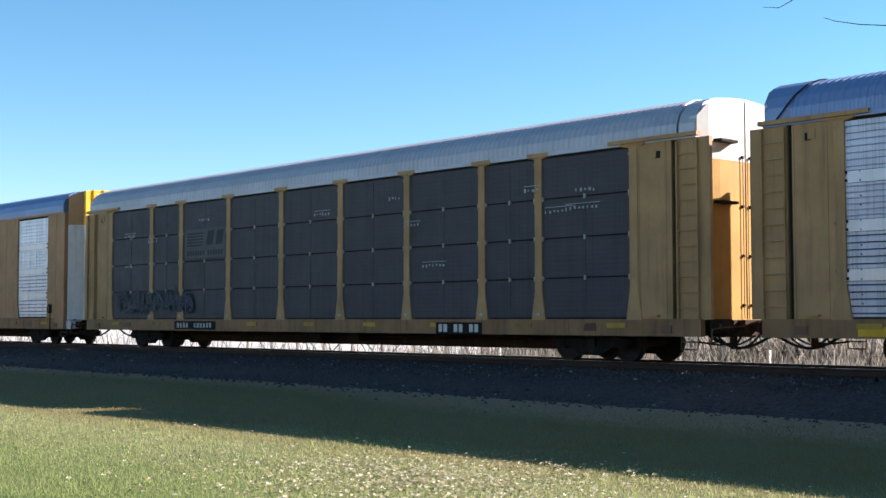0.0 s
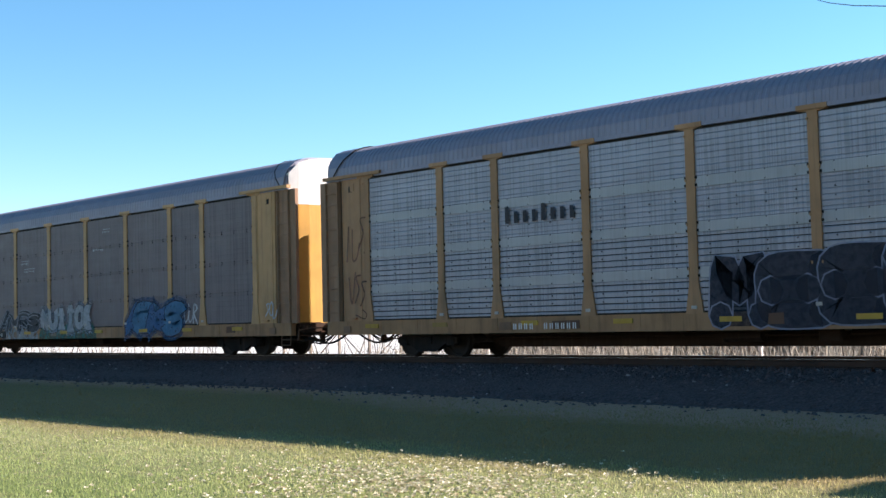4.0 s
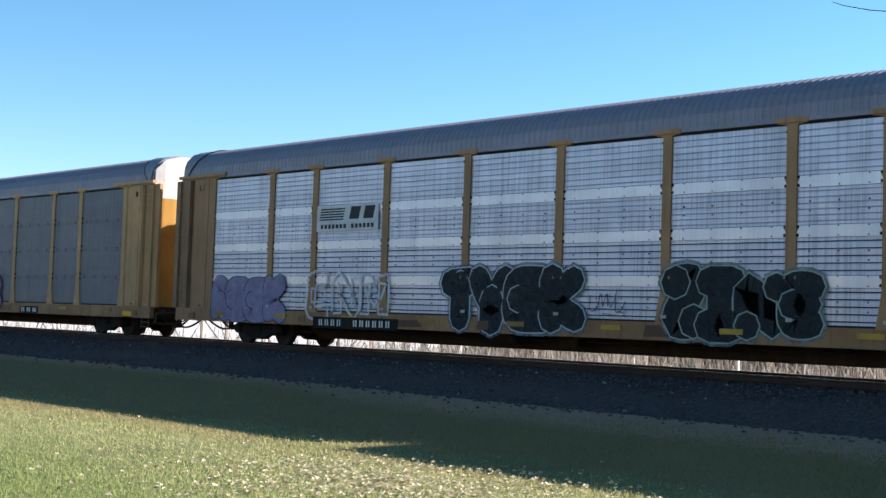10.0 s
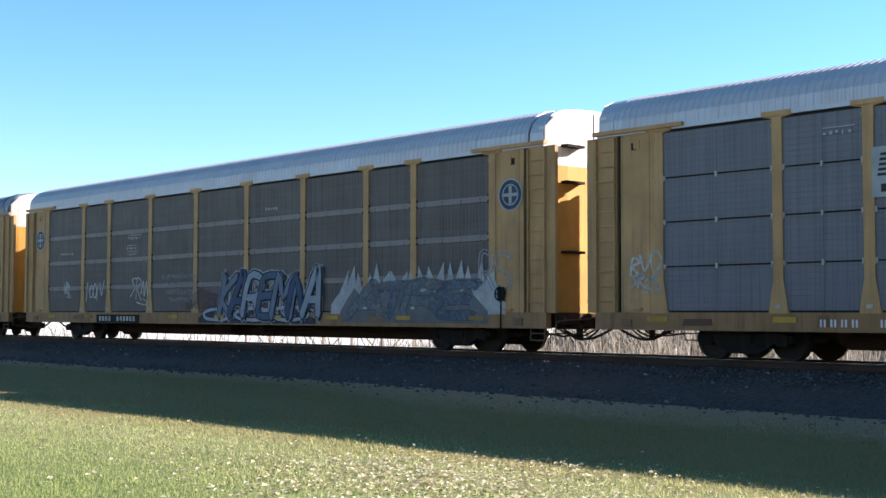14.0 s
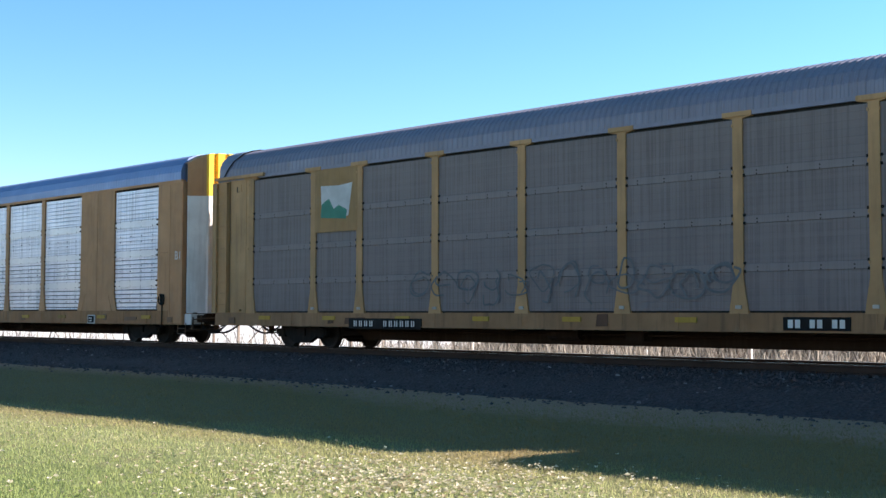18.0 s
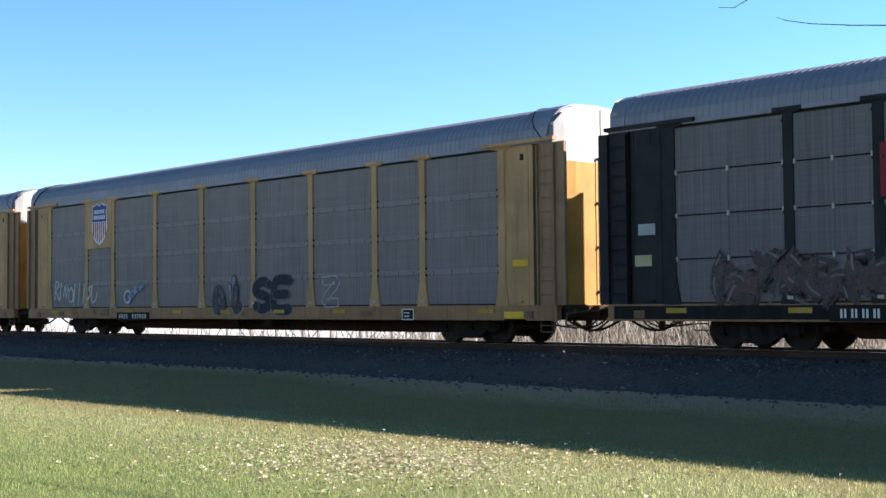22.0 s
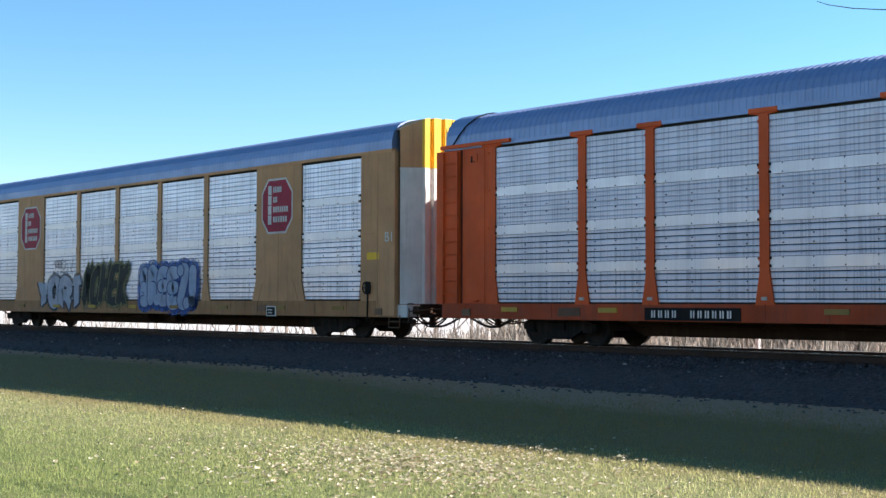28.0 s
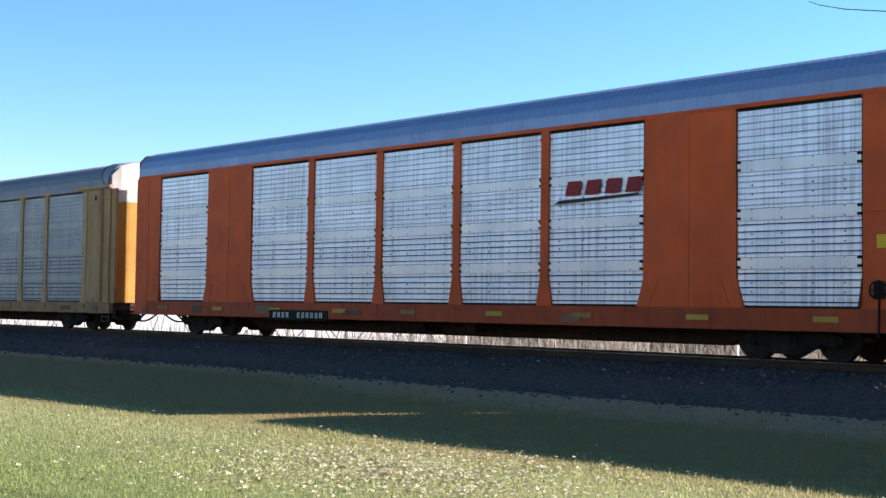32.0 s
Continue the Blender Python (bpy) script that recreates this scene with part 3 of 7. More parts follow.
def placard(car, x0, x1, z0, z1, material):
    g = Geo()
    g.prism([(x0, SKIN, z0), (x1, SKIN, z0), (x1, SKIN, z1), (x0, SKIN, z1)], (0, 0.015, 0))
    part("placard", g, material, car)


def data_panel(car, x, z):
    """A small black panel in a white frame, with two rows of pale marks."""
    g = Geo()
    g.prism([(x, SKIN - 0.015, z), (x + 0.46, SKIN - 0.015, z), (x + 0.46, SKIN - 0.015, z + 0.3), (x, SKIN - 0.015, z + 0.3)], (0, 0.03, 0))
    g.mat(1)
    rect(g, x + 0.03, x + 0.43, z + 0.03, z + 0.27, SKIN - 0.018)
    g.mat(0)
    for b in (0.08, 0.17):
        bars(g, x + 0.07, x + 0.3, z + b, z + b + 0.04, 4, SKIN - 0.021)
    part("data_panel", g, [LETTER, PLATE_D], car, "small white-framed black data panel")


# ---- spray paint on the cars ----
def smooth_line(pts, k=5):
    if len(pts) < 3:
        return pts
    out = []
    q = [pts[0]] + list(pts) + [pts[-1]]
    for i in range(1, len(q) - 2):
        a, b, c, d = q[i - 1], q[i], q[i + 1], q[i + 2]
        for j in range(k):
            t = j / k
            out.append(tuple(0.5 * (2 * b[e] + (c[e] - a[e]) * t + (2 * a[e] - 5 * b[e] + 4 * c[e] - d[e]) * t * t + (3 * b[e] - a[e] - 3 * c[e] + d[e]) * t ** 3) for e in (0, 1)))
    out.append(pts[-1])
    return out


def ribbon(g, pts, w, y):
    """A brush stroke with round ends."""
    n = len(g.v)
    k = len(pts)
    for i in range(k):
        a, b = pts[max(0, i - 1)], pts[min(k - 1, i + 1)]
        dx, dz = b[0] - a[0], b[1] - a[1]
        l = math.hypot(dx, dz) or 1
        nx, nz = -dz / l * w / 2, dx / l * w / 2
        g.v += [(pts[i][0] + nx, y, pts[i][1] + nz), (pts[i][0] - nx, y, pts[i][1] - nz)]
    for i in range(k - 1):
        g.f.append((n + 2 * i + 1, n + 2 * i + 3, n + 2 * i + 2, n + 2 * i))
        g.m.append(g.i)
    for p in (pts[0], pts[-1]):
        polygon(g, [(p[0] + w / 2 * math.cos(a * math.pi / 4), p[1] + w / 2 * math.sin(a * math.pi / 4)) for a in range(8)], y - 0.0002)


def stroke(g, pts, w, y, slant=0.25):
    """A flat-ended stroke with sharp bends."""
    n, k = len(g.v), len(pts)
    for i, p in enumerate(pts):
        a, e = pts[max(0, i - 1)], pts[min(k - 1, i + 1)]
        dx, dz = e[0] - a[0], e[1] - a[1]
        l = math.hypot(dx, dz) or 1
        nx, nz = -dz / l * w / 2, dx / l * w / 2
        cut = slant * w if i == 0 else -slant * w if i == k - 1 else 0.0
        g.v += [(p[0] + nx + cut * dx / l, y, p[1] + nz + cut * dz / l), (p[0] - nx - cut * dx / l, y, p[1] - nz - cut * dz / l)]
    for i in range(k - 1):
        g.f.append((n + 2 * i + 1, n + 2 * i + 3, n + 2 * i + 2, n + 2 * i))
        g.m.append(g.i)


def lobe(cx, cz, rx, rz, rng, grow=0.0):
    """An uneven rounded outline."""
    k = 20
    ph, q = rng.uniform(0, 6.28), rng.uniform(0.04, 0.12)
    out = []
    for i in range(k):
        a = 2 * math.pi * i / k
        ca, sa = math.cos(a), math.sin(a)
        e = 0.72
        r = 1 + q * math.sin(3 * a + ph) + 0.5 * q * math.sin(5 * a - ph)
        out.append((cx + (rx * r + grow) * math.copysign(abs(ca) ** e, ca), cz + (rz * r + grow) * math.copysign(abs(sa) ** e, sa)))
    return out


def graffiti(car, x0, x1, z0, z1, fill, line, seed, halo=None, n=None, shade=None, style="wild", label=""):
    """A painted piece of interlocking shapes with outlines, a glow and inner marks.
    wild: tangled strokes; bubble: swollen lobes; outline: thin loops alone."""
    rng = random.Random(seed)
    g = Geo()
    h, wid = z1 - z0, x1 - x0
    fills = fill if isinstance(fill[0], (tuple, list)) else [fill]
    mats = [paint(*line, 0.2)] + [paint(*c, 0.2) for c in fills] + [paint(*(halo or line), 0.5), paint(*(shade or line), 0.2)]
    hi, si = len(fills) + 1, len(fills) + 2
    level = SKIN - 0.002
    n = n or max(2, round(wid / (h * 0.6)))
    w = wid / n
    if halo:
        g.mat(hi)
        for i in range(n * 3):
            cx = x0 + wid * (i + 0.5) / (n * 3)
            level -= 0.0001
            polygon(g, lobe(cx, z0 + h * rng.uniform(0.45, 0.55), w * 0.45, h * rng.uniform(0.34, 0.46), rng), level)
    if style == "bubble":
        for i in range(n):
            cx, cz = x0 + w * (i + 0.5), z0 + h * rng.uniform(0.46, 0.54)
            lobes = [(cx + rng.uniform(-0.1, 0.1) * w, cz, w * rng.uniform(0.46, 0.56), h * rng.uniform(0.36, 0.45))]
            lobes.append((cx + rng.uniform(-0.3, 0.3) * w, z0 + h * rng.uniform(0.6, 0.76), w * rng.uniform(0.3, 0.46), h * rng.uniform(0.2, 0.24)))
            state = rng.getstate()
            g.mat(0)
            for lb in lobes:
                level -= 0.0001
                polygon(g, lobe(*lb, rng, 0.045), level)
            rng.setstate(state)
            g.mat(1 + i % len(fills))
            for lb in lobes:
                level -= 0.0001
                polygon(g, lobe(*lb, rng), level)
            g.mat(0)
            for k in range(3):
                ax, az, e = cx + rng.uniform(-0.3, 0.3) * w, z0 + h * rng.uniform(0.25, 0.72), rng.uniform(0, 3.14)
                level -= 0.0001
                ribbon(g, [(ax, az), (ax + 0.1 * h * math.cos(e), az + 0.1 * h * math.sin(e))], 0.04, level)
    elif style == "wild":
        thick = max(0.07, min(0.26, 0.17 * h))
        cells = max(4, round(wid / (0.3 * h)))
        cw = wid / cells
        edge = max(0.022, 0.13 * thick)

        def clamp(p):
            return (min(x1 - 0.3 * thick, max(x0 + 0.3 * thick, p[0])), min(z1 - 0.3 * thick, max(z0 + 0.3 * thick, p[1])))
        for i in range(cells):
            cx, cz = x0 + cw * (i + rng.uniform(0.3, 0.7)), z0 + h * rng.uniform(0.35, 0.65)
            lines = []
            for k in range(2):
                a = rng.uniform(0.5, 2.6) + (3.14 if rng.random() < 0.5 else 0)
                bend = rng.choice((-1, 1)) * rng.uniform(0.5, 1.6)
                r, p, pts = h * rng.uniform(0.14, 0.22), (cx, cz), []
                p = (cx - r * math.cos(a), cz - 1.6 * r * math.sin(a))
                for s in range(4):
                    pts.append(clamp(p))
                    p = (p[0] + r * math.cos(a + bend * (s - 1) * 0.5), p[1] + 1.15 * r * math.sin(a + bend * (s - 1) * 0.5))
                lines.append((smooth_line(pts, 3), thick * rng.uniform(0.6, 1.3)))
            tint = 1 + rng.randrange(len(fills))
            for pts, t in lines:
                g.mat(0)
                level -= 0.0001
                stroke(g, [(x + 0.3 * thick, z - 0.25 * thick) for x, z in pts], t + 2 * edge, level, 0.5)
                level -= 0.0001
                stroke(g, pts, t + 2 * edge, level, 0.6)
                g.mat(tint)
                level -= 0.0001
                stroke(g, pts, t, level, 0.5)
                if shade or rng.random() < 0.35:
                    level -= 0.0001
                    g.mat(si)
                    stroke(g, [(x - 0.22 * t, z + 0.16 * t) for x, z in pts[:5]], t * 0.16, level)
                if rng.random() < 0.45:
                    level -= 0.0001
                    g.mat(1 + rng.randrange(len(fills)))
                    e = pts[-1]
                    polygon(g, [(e[0] - t * 0.8, e[1] + 0.2 * t), (e[0] + t * 0.1, e[1] - 0.9 * t), (e[0] + t * 0.9, e[1] + 0.4 * t)], level)
    else:
        g.mat(0)
        for i in range(n):
            cx = x0 + w * (i + 0.5)
            for k in range(2):
                a, r = rng.uniform(0, 6.28), rng.uniform(0.28, 0.62)
                turns, lean = rng.uniform(3.2, 7.0), rng.uniform(-0.25, 0.25) * h
                cz, rz = z0 + h * rng.uniform(0.35, 0.65), h * rng.uniform(0.18, 0.42)
                pts = []
                for s in range(8):
                    e = a + turns * s / 7
                    q = rng.uniform(0.7, 1.15)
                    z = min(z1, max(z0, cz + rz * q * math.sin(e)))
                    pts.append((min(x1, max(x0, cx + r * w * q * math.cos(e) + lean * (z - cz) / h)), z))
                level -= 0.0001
                ribbon(g, smooth_line(pts), rng.uniform(0.03, 0.055), level)
    return part("graffiti", g, mats, car, label)


def outline_of(shape):
    """Strokes of a painted letter from its short notation: points u,v with ; between strokes."""
    return [[tuple(float(c) for c in p.split(",")) for p in run.split()] for run in shape.split(";")]


# skeletons of spray-can letters in a unit box
LETTERS = {
    "A": "0,0 .45,1 .6,1 1,0;.22,.36 .8,.36",
    "B": "0,0 0,1 .75,.95 .85,.7 .1,.52;.1,.52 .95,.42 1,.12 .7,0 0,0",
    "C": "1,.82 .6,1 .12,.82 0,.42 .18,.06 .65,0 1,.2",
    "E": "1,1 .12,.98 0,.5 .1,.02 1,0;.08,.5 .8,.52",
    "H": "0,1 0,0;1,1 1,0;0,.48 1,.52",
    "I": ".1,1 .9,1;.5,1 .5,0;.1,0 .9,0",
    "K": "0,1 0,0;.95,1 .1,.45 1,0",
    "L": "0,1 .05,.05 1,0",
    "M": "0,0 .08,1 .5,.45 .92,1 1,0",
    "N": "0,0 .05,1 .92,.05 1,1",
    "O": ".5,1 .1,.82 0,.45 .2,.06 .6,0 .95,.25 1,.65 .8,.95 .45,1",
    "P": "0,0 .05,1 .8,.98 .95,.7 .7,.45 .1,.42",
    "R": "0,0 .05,1 .8,.95 .9,.68 .6,.48 .15,.45;.45,.45 1,0",
    "S": "1,.88 .5,1 .08,.85 .1,.6 .85,.42 .95,.15 .5,0 0,.1",
    "T": "0,.95 1,1;.5,.95 .5,0",
    "U": "0,1 .05,.25 .35,0 .75,.05 .95,.3 1,1",
    "V": "0,1 .45,0 1,1",
    "W": "0,1 .2,0 .5,.6 .8,0 1,1",
    "X": "0,1 1,0;1,1 0,0",
    "Y": "0,1 .5,.48 1,1;.5,.48 .5,0",
    "Z": "0,1 1,.98 .05,.05 1,0",
    "!": ".55,1 .45,.35;.42,.04 .46,.06",
}


def lettering(car, x0, x1, z0, z1, shapes, w, fill, line, edge=0.04, halo=None, glow=0.12, drop=None, shine=None, soft=True, lean=0.0, seed=1, thin=0.25, overlap=0.12, barbs=False, label=""):
    """A row of fat sprayed letters: a soft glow, a cast edge, the outline and the fill of each in turn."""
    rng = random.Random(seed)
    g = Geo()
    fills = fill if isinstance(fill[0], (tuple, list)) else [fill]
    mats = [paint(*line, thin), paint(*(halo or line), min(0.6, thin + 0.3)), paint(*(drop or line), thin), paint(*(shine or line), thin)] + [paint(*c, thin) for c in fills]
    pad, n = w / 2 + edge, len(shapes)
    step = (x1 - x0) / n
    rows = []
    for i, ch in enumerate(shapes):
        a, b = x0 + step * (i - overlap / 2) + pad, x0 + step * (i + 1 + overlap / 2) - pad
        a, b = max(a, x0 + pad), max(a + 0.06, min(b, x1 - pad))
        lo, hi = z0 + pad + rng.uniform(0, 0.08) * (z1 - z0), z1 - pad - rng.uniform(0, 0.12) * (z1 - z0)
        lines = []
        for run in outline_of(LETTERS[ch]):
            pts = [(a + (b - a) * (u + rng.uniform(-0.05, 0.05)) + lean * (v - 0.5), lo + (hi - lo) * v) for u, v in run]
            lines.append((smooth_line(pts, 5 if soft else 3), w * rng.uniform(0.88, 1.12)))
        rows.append(lines)
    draw = ribbon if soft else stroke
    level = SKIN - 0.002

    def layer(lines, index, grow, dx=0.0, dz=0.0):
        nonlocal level
        g.mat(index)
        for pts, t in lines:
            level -= 0.00015
            draw(g, [(x + dx, z + dz) for x, z in pts], t + 2 * grow, level)
            if barbs and math.dist(pts[0], pts[-1]) > t:
                for p, q in ((pts[0], pts[1]), (pts[-1], pts[-2])):
                    l = math.hypot(p[0] - q[0], p[1] - q[1]) or 1
                    ux, uz = (p[0] - q[0]) / l, (p[1] - q[1]) / l
                    r, e = 0.62 * t + grow, 0.75 * t + 1.6 * grow
                    cx, cz = p[0] + dx - 0.2 * t * ux, p[1] + dz - 0.2 * t * uz
                    level -= 0.00015
                    polygon(g, [(cx - uz * r - ux * 0.3 * r, cz + ux * r - uz * 0.3 * r), (cx + ux * e - uz * 0.35 * r, cz + uz * e + ux * 0.35 * r), (cx + uz * r - ux * 0.3 * r, cz - ux * r - uz * 0.3 * r)], level)
    if halo:
        for lines in rows:
            layer(lines, 1, edge + glow)
    if drop:
        for lines in rows:
            layer(lines, 2, edge * 0.8, 0.45 * w * 0.5, -0.3 * w * 0.5)
    for i, lines in enumerate(rows):
        layer(lines, 0, edge)
        layer(lines, 4 + i % len(fills), 0.0)
        if shine:
            layer([([(x - 0.26 * t, z + 0.1 * t) for x, z in pts[: max(2, len(pts) // 2)]], 0.03) for pts, t in lines], 3, 0.0)
    return part("graffiti", g, mats, car, label)


def hollow(car, x0, x1, z0, z1, shapes, w, colour, t=0.045, seed=1, thin=0.35, label=""):
    """Letters drawn in a single line round their outsides."""
    rng = random.Random(seed)
    g = Geo()
    step = (x1 - x0) / len(shapes)
    level = SKIN - 0.002
    for i, ch in enumerate(shapes):
        a, b = x0 + step * i + w / 2, x0 + step * (i + 1) - w / 2
        for run in outline_of(LETTERS[ch]):
            pts = smooth_line([(a + (b - a) * (u + rng.uniform(-0.06, 0.06)), z0 + w / 2 + (z1 - z0 - w) * v) for u, v in run], 4)
            side, other = [], []
            for k, p in enumerate(pts):
                q, r = pts[max(0, k - 1)], pts[min(len(pts) - 1, k + 1)]
                l = math.hypot(r[0] - q[0], r[1] - q[1]) or 1
                nx, nz = -(r[1] - q[1]) / l * w / 2, (r[0] - q[0]) / l * w / 2
                side.append((p[0] + nx, p[1] + nz))
                other.append((p[0] - nx, p[1] - nz))
            level -= 0.0002
            ribbon(g, side + other[::-1] + side[:1], t, level)
    return part("graffiti", g, paint(*colour, thin), car, label)


def wash(car, x0, x1, z0, z1, colour, seed, thin=0.4, spikes=0.0, n=14, y=0.0008, label=""):
    """A sprayed cloud or band with an uneven upper edge, drawn out into flames where spikes is set."""
    rng = random.Random(seed)
    g = Geo()
    for i in range(n):
        a, b = x0 + (x1 - x0) * i / n, x0 + (x1 - x0) * (i + 1) / n
        ta, tb = (z0 + (z1 - z0) * (0.82 + 0.18 * math.sin(seed + 2.1 * k)) for k in (i, i + 1))
        if i == 0:
            ta = z0 + 0.3 * (z1 - z0)
        if i == n - 1:
            tb = z0 + 0.3 * (z1 - z0)
        k = len(g.v)
        g.v += [(a, SKIN - y, z0), (b, SKIN - y, z0), (b, SKIN - y, tb), (a, SKIN - y, ta)]
        g.f.append((k, k + 1, k + 2, k + 3))
        g.m.append(0)
        if spikes and 0 < i < n - 1:
            m = (a + b) / 2 + rng.uniform(-0.15, 0.25)
            k = len(g.v)
            g.v += [(a, SKIN - y, ta - 0.02), (b, SKIN - y, tb - 0.02), (m, SKIN - y, max(ta, tb) + spikes * rng.uniform(0.5, 1.0))]
            g.f.append((k, k + 1, k + 2))
            g.m.append(0)
    return part("graffiti", g, paint(*colour, thin), car, label)


SCRAWL = ("0,1 .1,.05 .65,.1 .95,.55", ".5,.95 .1,.6 .3,.05 .8,.1 .9,.6 .55,.95", ".35,1.1 .2,-.1", "0,.25 .25,.95 .5,.15 .75,.9 1,.2",
          ".9,.9 .25,.85 .65,.45 .1,.05", ".1,0 .2,1 .8,.8 .25,.5 .9,-.05", "0,.9 .45,.1 .95,1.05")


def tag(car, x0, x1, z0, z1, colour, seed, w=0.05, label=""):
    """A quick hand scrawl: overlapping hooks, loops and stems with a tail, in no script."""
    rng = random.Random(seed)
    g = Geo()
    h = z1 - z0
    n = max(3, round((x1 - x0) / h * 2.1))
    step = (x1 - x0) / n
    level = SKIN - 0.002
    for i in range(n):
        k, up = rng.uniform(0.75, 1.15), rng.uniform(-0.12, 0.18) * h
        pts = [tuple(float(v) for v in p.split(",")) for p in rng.choice(SCRAWL).split()]
        line = [(x0 + step * (i + 1.2 * u + 0.12 * (v - 0.5)), z0 + up + h * k * v * 0.85) for u, v in pts]
        level -= 0.0002
        ribbon(g, smooth_line(line), min(w, 0.13 * h) * rng.uniform(0.75, 1.05), level)
    tail = [(x1 - 0.6 * step, z0), (x1 + 0.05 * step, z0 - 0.1 * h), (x1 - 0.3 * step, z0 - 0.22 * h), (x0 + 0.4 * (x1 - x0), z0 - 0.12 * h)]
    if rng.random() < 0.6:
        ribbon(g, smooth_line(tail), min(w, 0.1 * h) * 0.7, level - 0.0002)
    return part("graffiti", g, paint(*colour, 0.35), car, label)


# ---- emblems, as plain shapes ----
def fat_strokes(car, x0, x1, z0, z1, strokes, w, fill, line, thin=0.25, label=""):
    """Soft swollen strokes; each stroke is a run of points in shares of the box."""
    g = Geo()
    level = SKIN - 0.002
    lines = [smooth_line([(x0 + (x1 - x0) * u, z0 + (z1 - z0) * v) for u, v in s], 6) for s in strokes]
    for i, grow in ((0, 0.07), (1, 0.0)):
        g.mat(i)
        for pts in lines:
            level -= 0.0004
            ribbon(g, pts, w + grow, level)
    return part("graffiti", g, [paint(*line, thin), paint(*fill, thin)], car, label)


def shield_shape(cx, cz, w, h):
    half = [(0.0, 0.44), (0.18, 0.5), (0.36, 0.44), (0.5, 0.46), (0.44, 0.3), (0.5, 0.12), (0.5, -0.12), (0.4, -0.32), (0.2, -0.44), (0.0, -0.5)]
    pts = half + [(-x, z) for x, z in half[-2:0:-1]]
    return [(cx + x * w, cz + z * h) for x, z in pts][::-1]


def shield(car, x0, x1, z0, z1, faded):
    cx, cz, w, h = (x0 + x1) / 2, (z0 + z1) / 2, x1 - x0, z1 - z0
    blue, red, white = ((0.05, 0.055, 0.09), (0.2, 0.085, 0.06), (0.27, 0.24, 0.2)) if faded else ((0.03, 0.06, 0.3), (0.42, 0.03, 0.04), (0.72, 0.72, 0.72))
    g = Geo()
    polygon(g, shield_shape(cx, cz, w * 1.07, h * 1.05), SKIN - 0.002)
    g.mat(1)
    top = [(x, max(z, cz + 0.06 * h)) for x, z in shield_shape(cx, cz, w, h)]
    polygon(g, top, SKIN - 0.004)
    g.mat(2)
    for i in range(7):
        x = cx - w * 0.42 + i * w * 0.14
        lim = 0.5 - 0.17 * abs(i - 3) / 3 - 0.03
        rect(g, x - w * 0.035, x + w * 0.035, cz - lim * h, cz + 0.05 * h, SKIN - 0.004)
    g.mat(0)
    bars(g, cx - 0.36 * w, cx + 0.36 * w, cz + 0.26 * h, cz + 0.36 * h, 5, SKIN - 0.006)
    bars(g, cx - 0.42 * w, cx + 0.42 * w, cz + 0.12 * h, cz + 0.22 * h, 7, SKIN - 0.006)
    part("emblem", g, [paint(*white), paint(*blue), paint(*red)], car, "shield emblem in blue, red and white")


def bracket_emblem(car, x0, x1, z0, z1):
    g = Geo()
    w, h = x1 - x0, z1 - z0
    t = 0.04
    for a, d in ((x0, 1), (x1, -1)):
        rect(g, min(a, a + d * t), max(a, a + d * t), z0 + 0.15 * h, z1, SKIN - 0.002)
        rect(g, min(a, a + d * 0.17), max(a, a + d * 0.17), z1 - t, z1, SKIN - 0.003)
        rect(g, min(a, a + d * 0.17), max(a, a + d * 0.17), z0 + 0.15 * h, z0 + 0.15 * h + t, SKIN - 0.003)
        for k in (0.16, 0.3):
            rect(g, a + d * k - 0.03, a + d * k + 0.03, z0, z0 + 0.09, SKIN - 0.003)
    bars(g, x0 + 0.17 * w, x1 - 0.17 * w, z0 + 0.3 * h, z1 - 0.17 * h, 3, SKIN - 0.002)
    part("emblem", g, DARKLET, car, "dark bracketed emblem")


def word_emblem(car, x0, x1, z0, z1, material=None, n=8, backing=None, slant=0.0):
    g = Geo()
    if backing:
        g.mat(1)
        rect(g, x0 - 0.12, x1 + 0.12, z0 - 0.12, z1 + 0.12, SKIN - 0.001)
        g.mat(0)
    p = (x1 - x0) / n
    for i in range(n):
        tall = (1.0, 0.7, 0.7, 0.7)[i % 4]
        rect(g, x0 + (i + 0.3) * p, x0 + (i + 0.72) * p, z0, z0 + (z1 - z0) * tall, SKIN - 0.003, slant)
    part("emblem", g, [material or DARKLET, backing or DARKLET], car, "row of dark emblem bars")


def swoosh_emblem(car, x0, x1, z0, z1):
    g = Geo()
    h = z1 - z0
    bars(g, x0 + 0.25, x1, z0 + 0.35 * h, z1, 4, SKIN - 0.003, 0.16 * h)
    g.mat(1)
    polygon(g, [(x0, z0), (x0 + 0.15, z0 + 0.16 * h), (x1 - 0.1, z0 + 0.3 * h), (x1 - 0.1, z0 + 0.2 * h), (x0 + 0.9, z0 + 0.06 * h)], SKIN - 0.003)
    part("emblem", g, [paint(0.32, 0.03, 0.03), paint(0.03, 0.03, 0.035)], car, "slanted red bars over a dark swoosh")


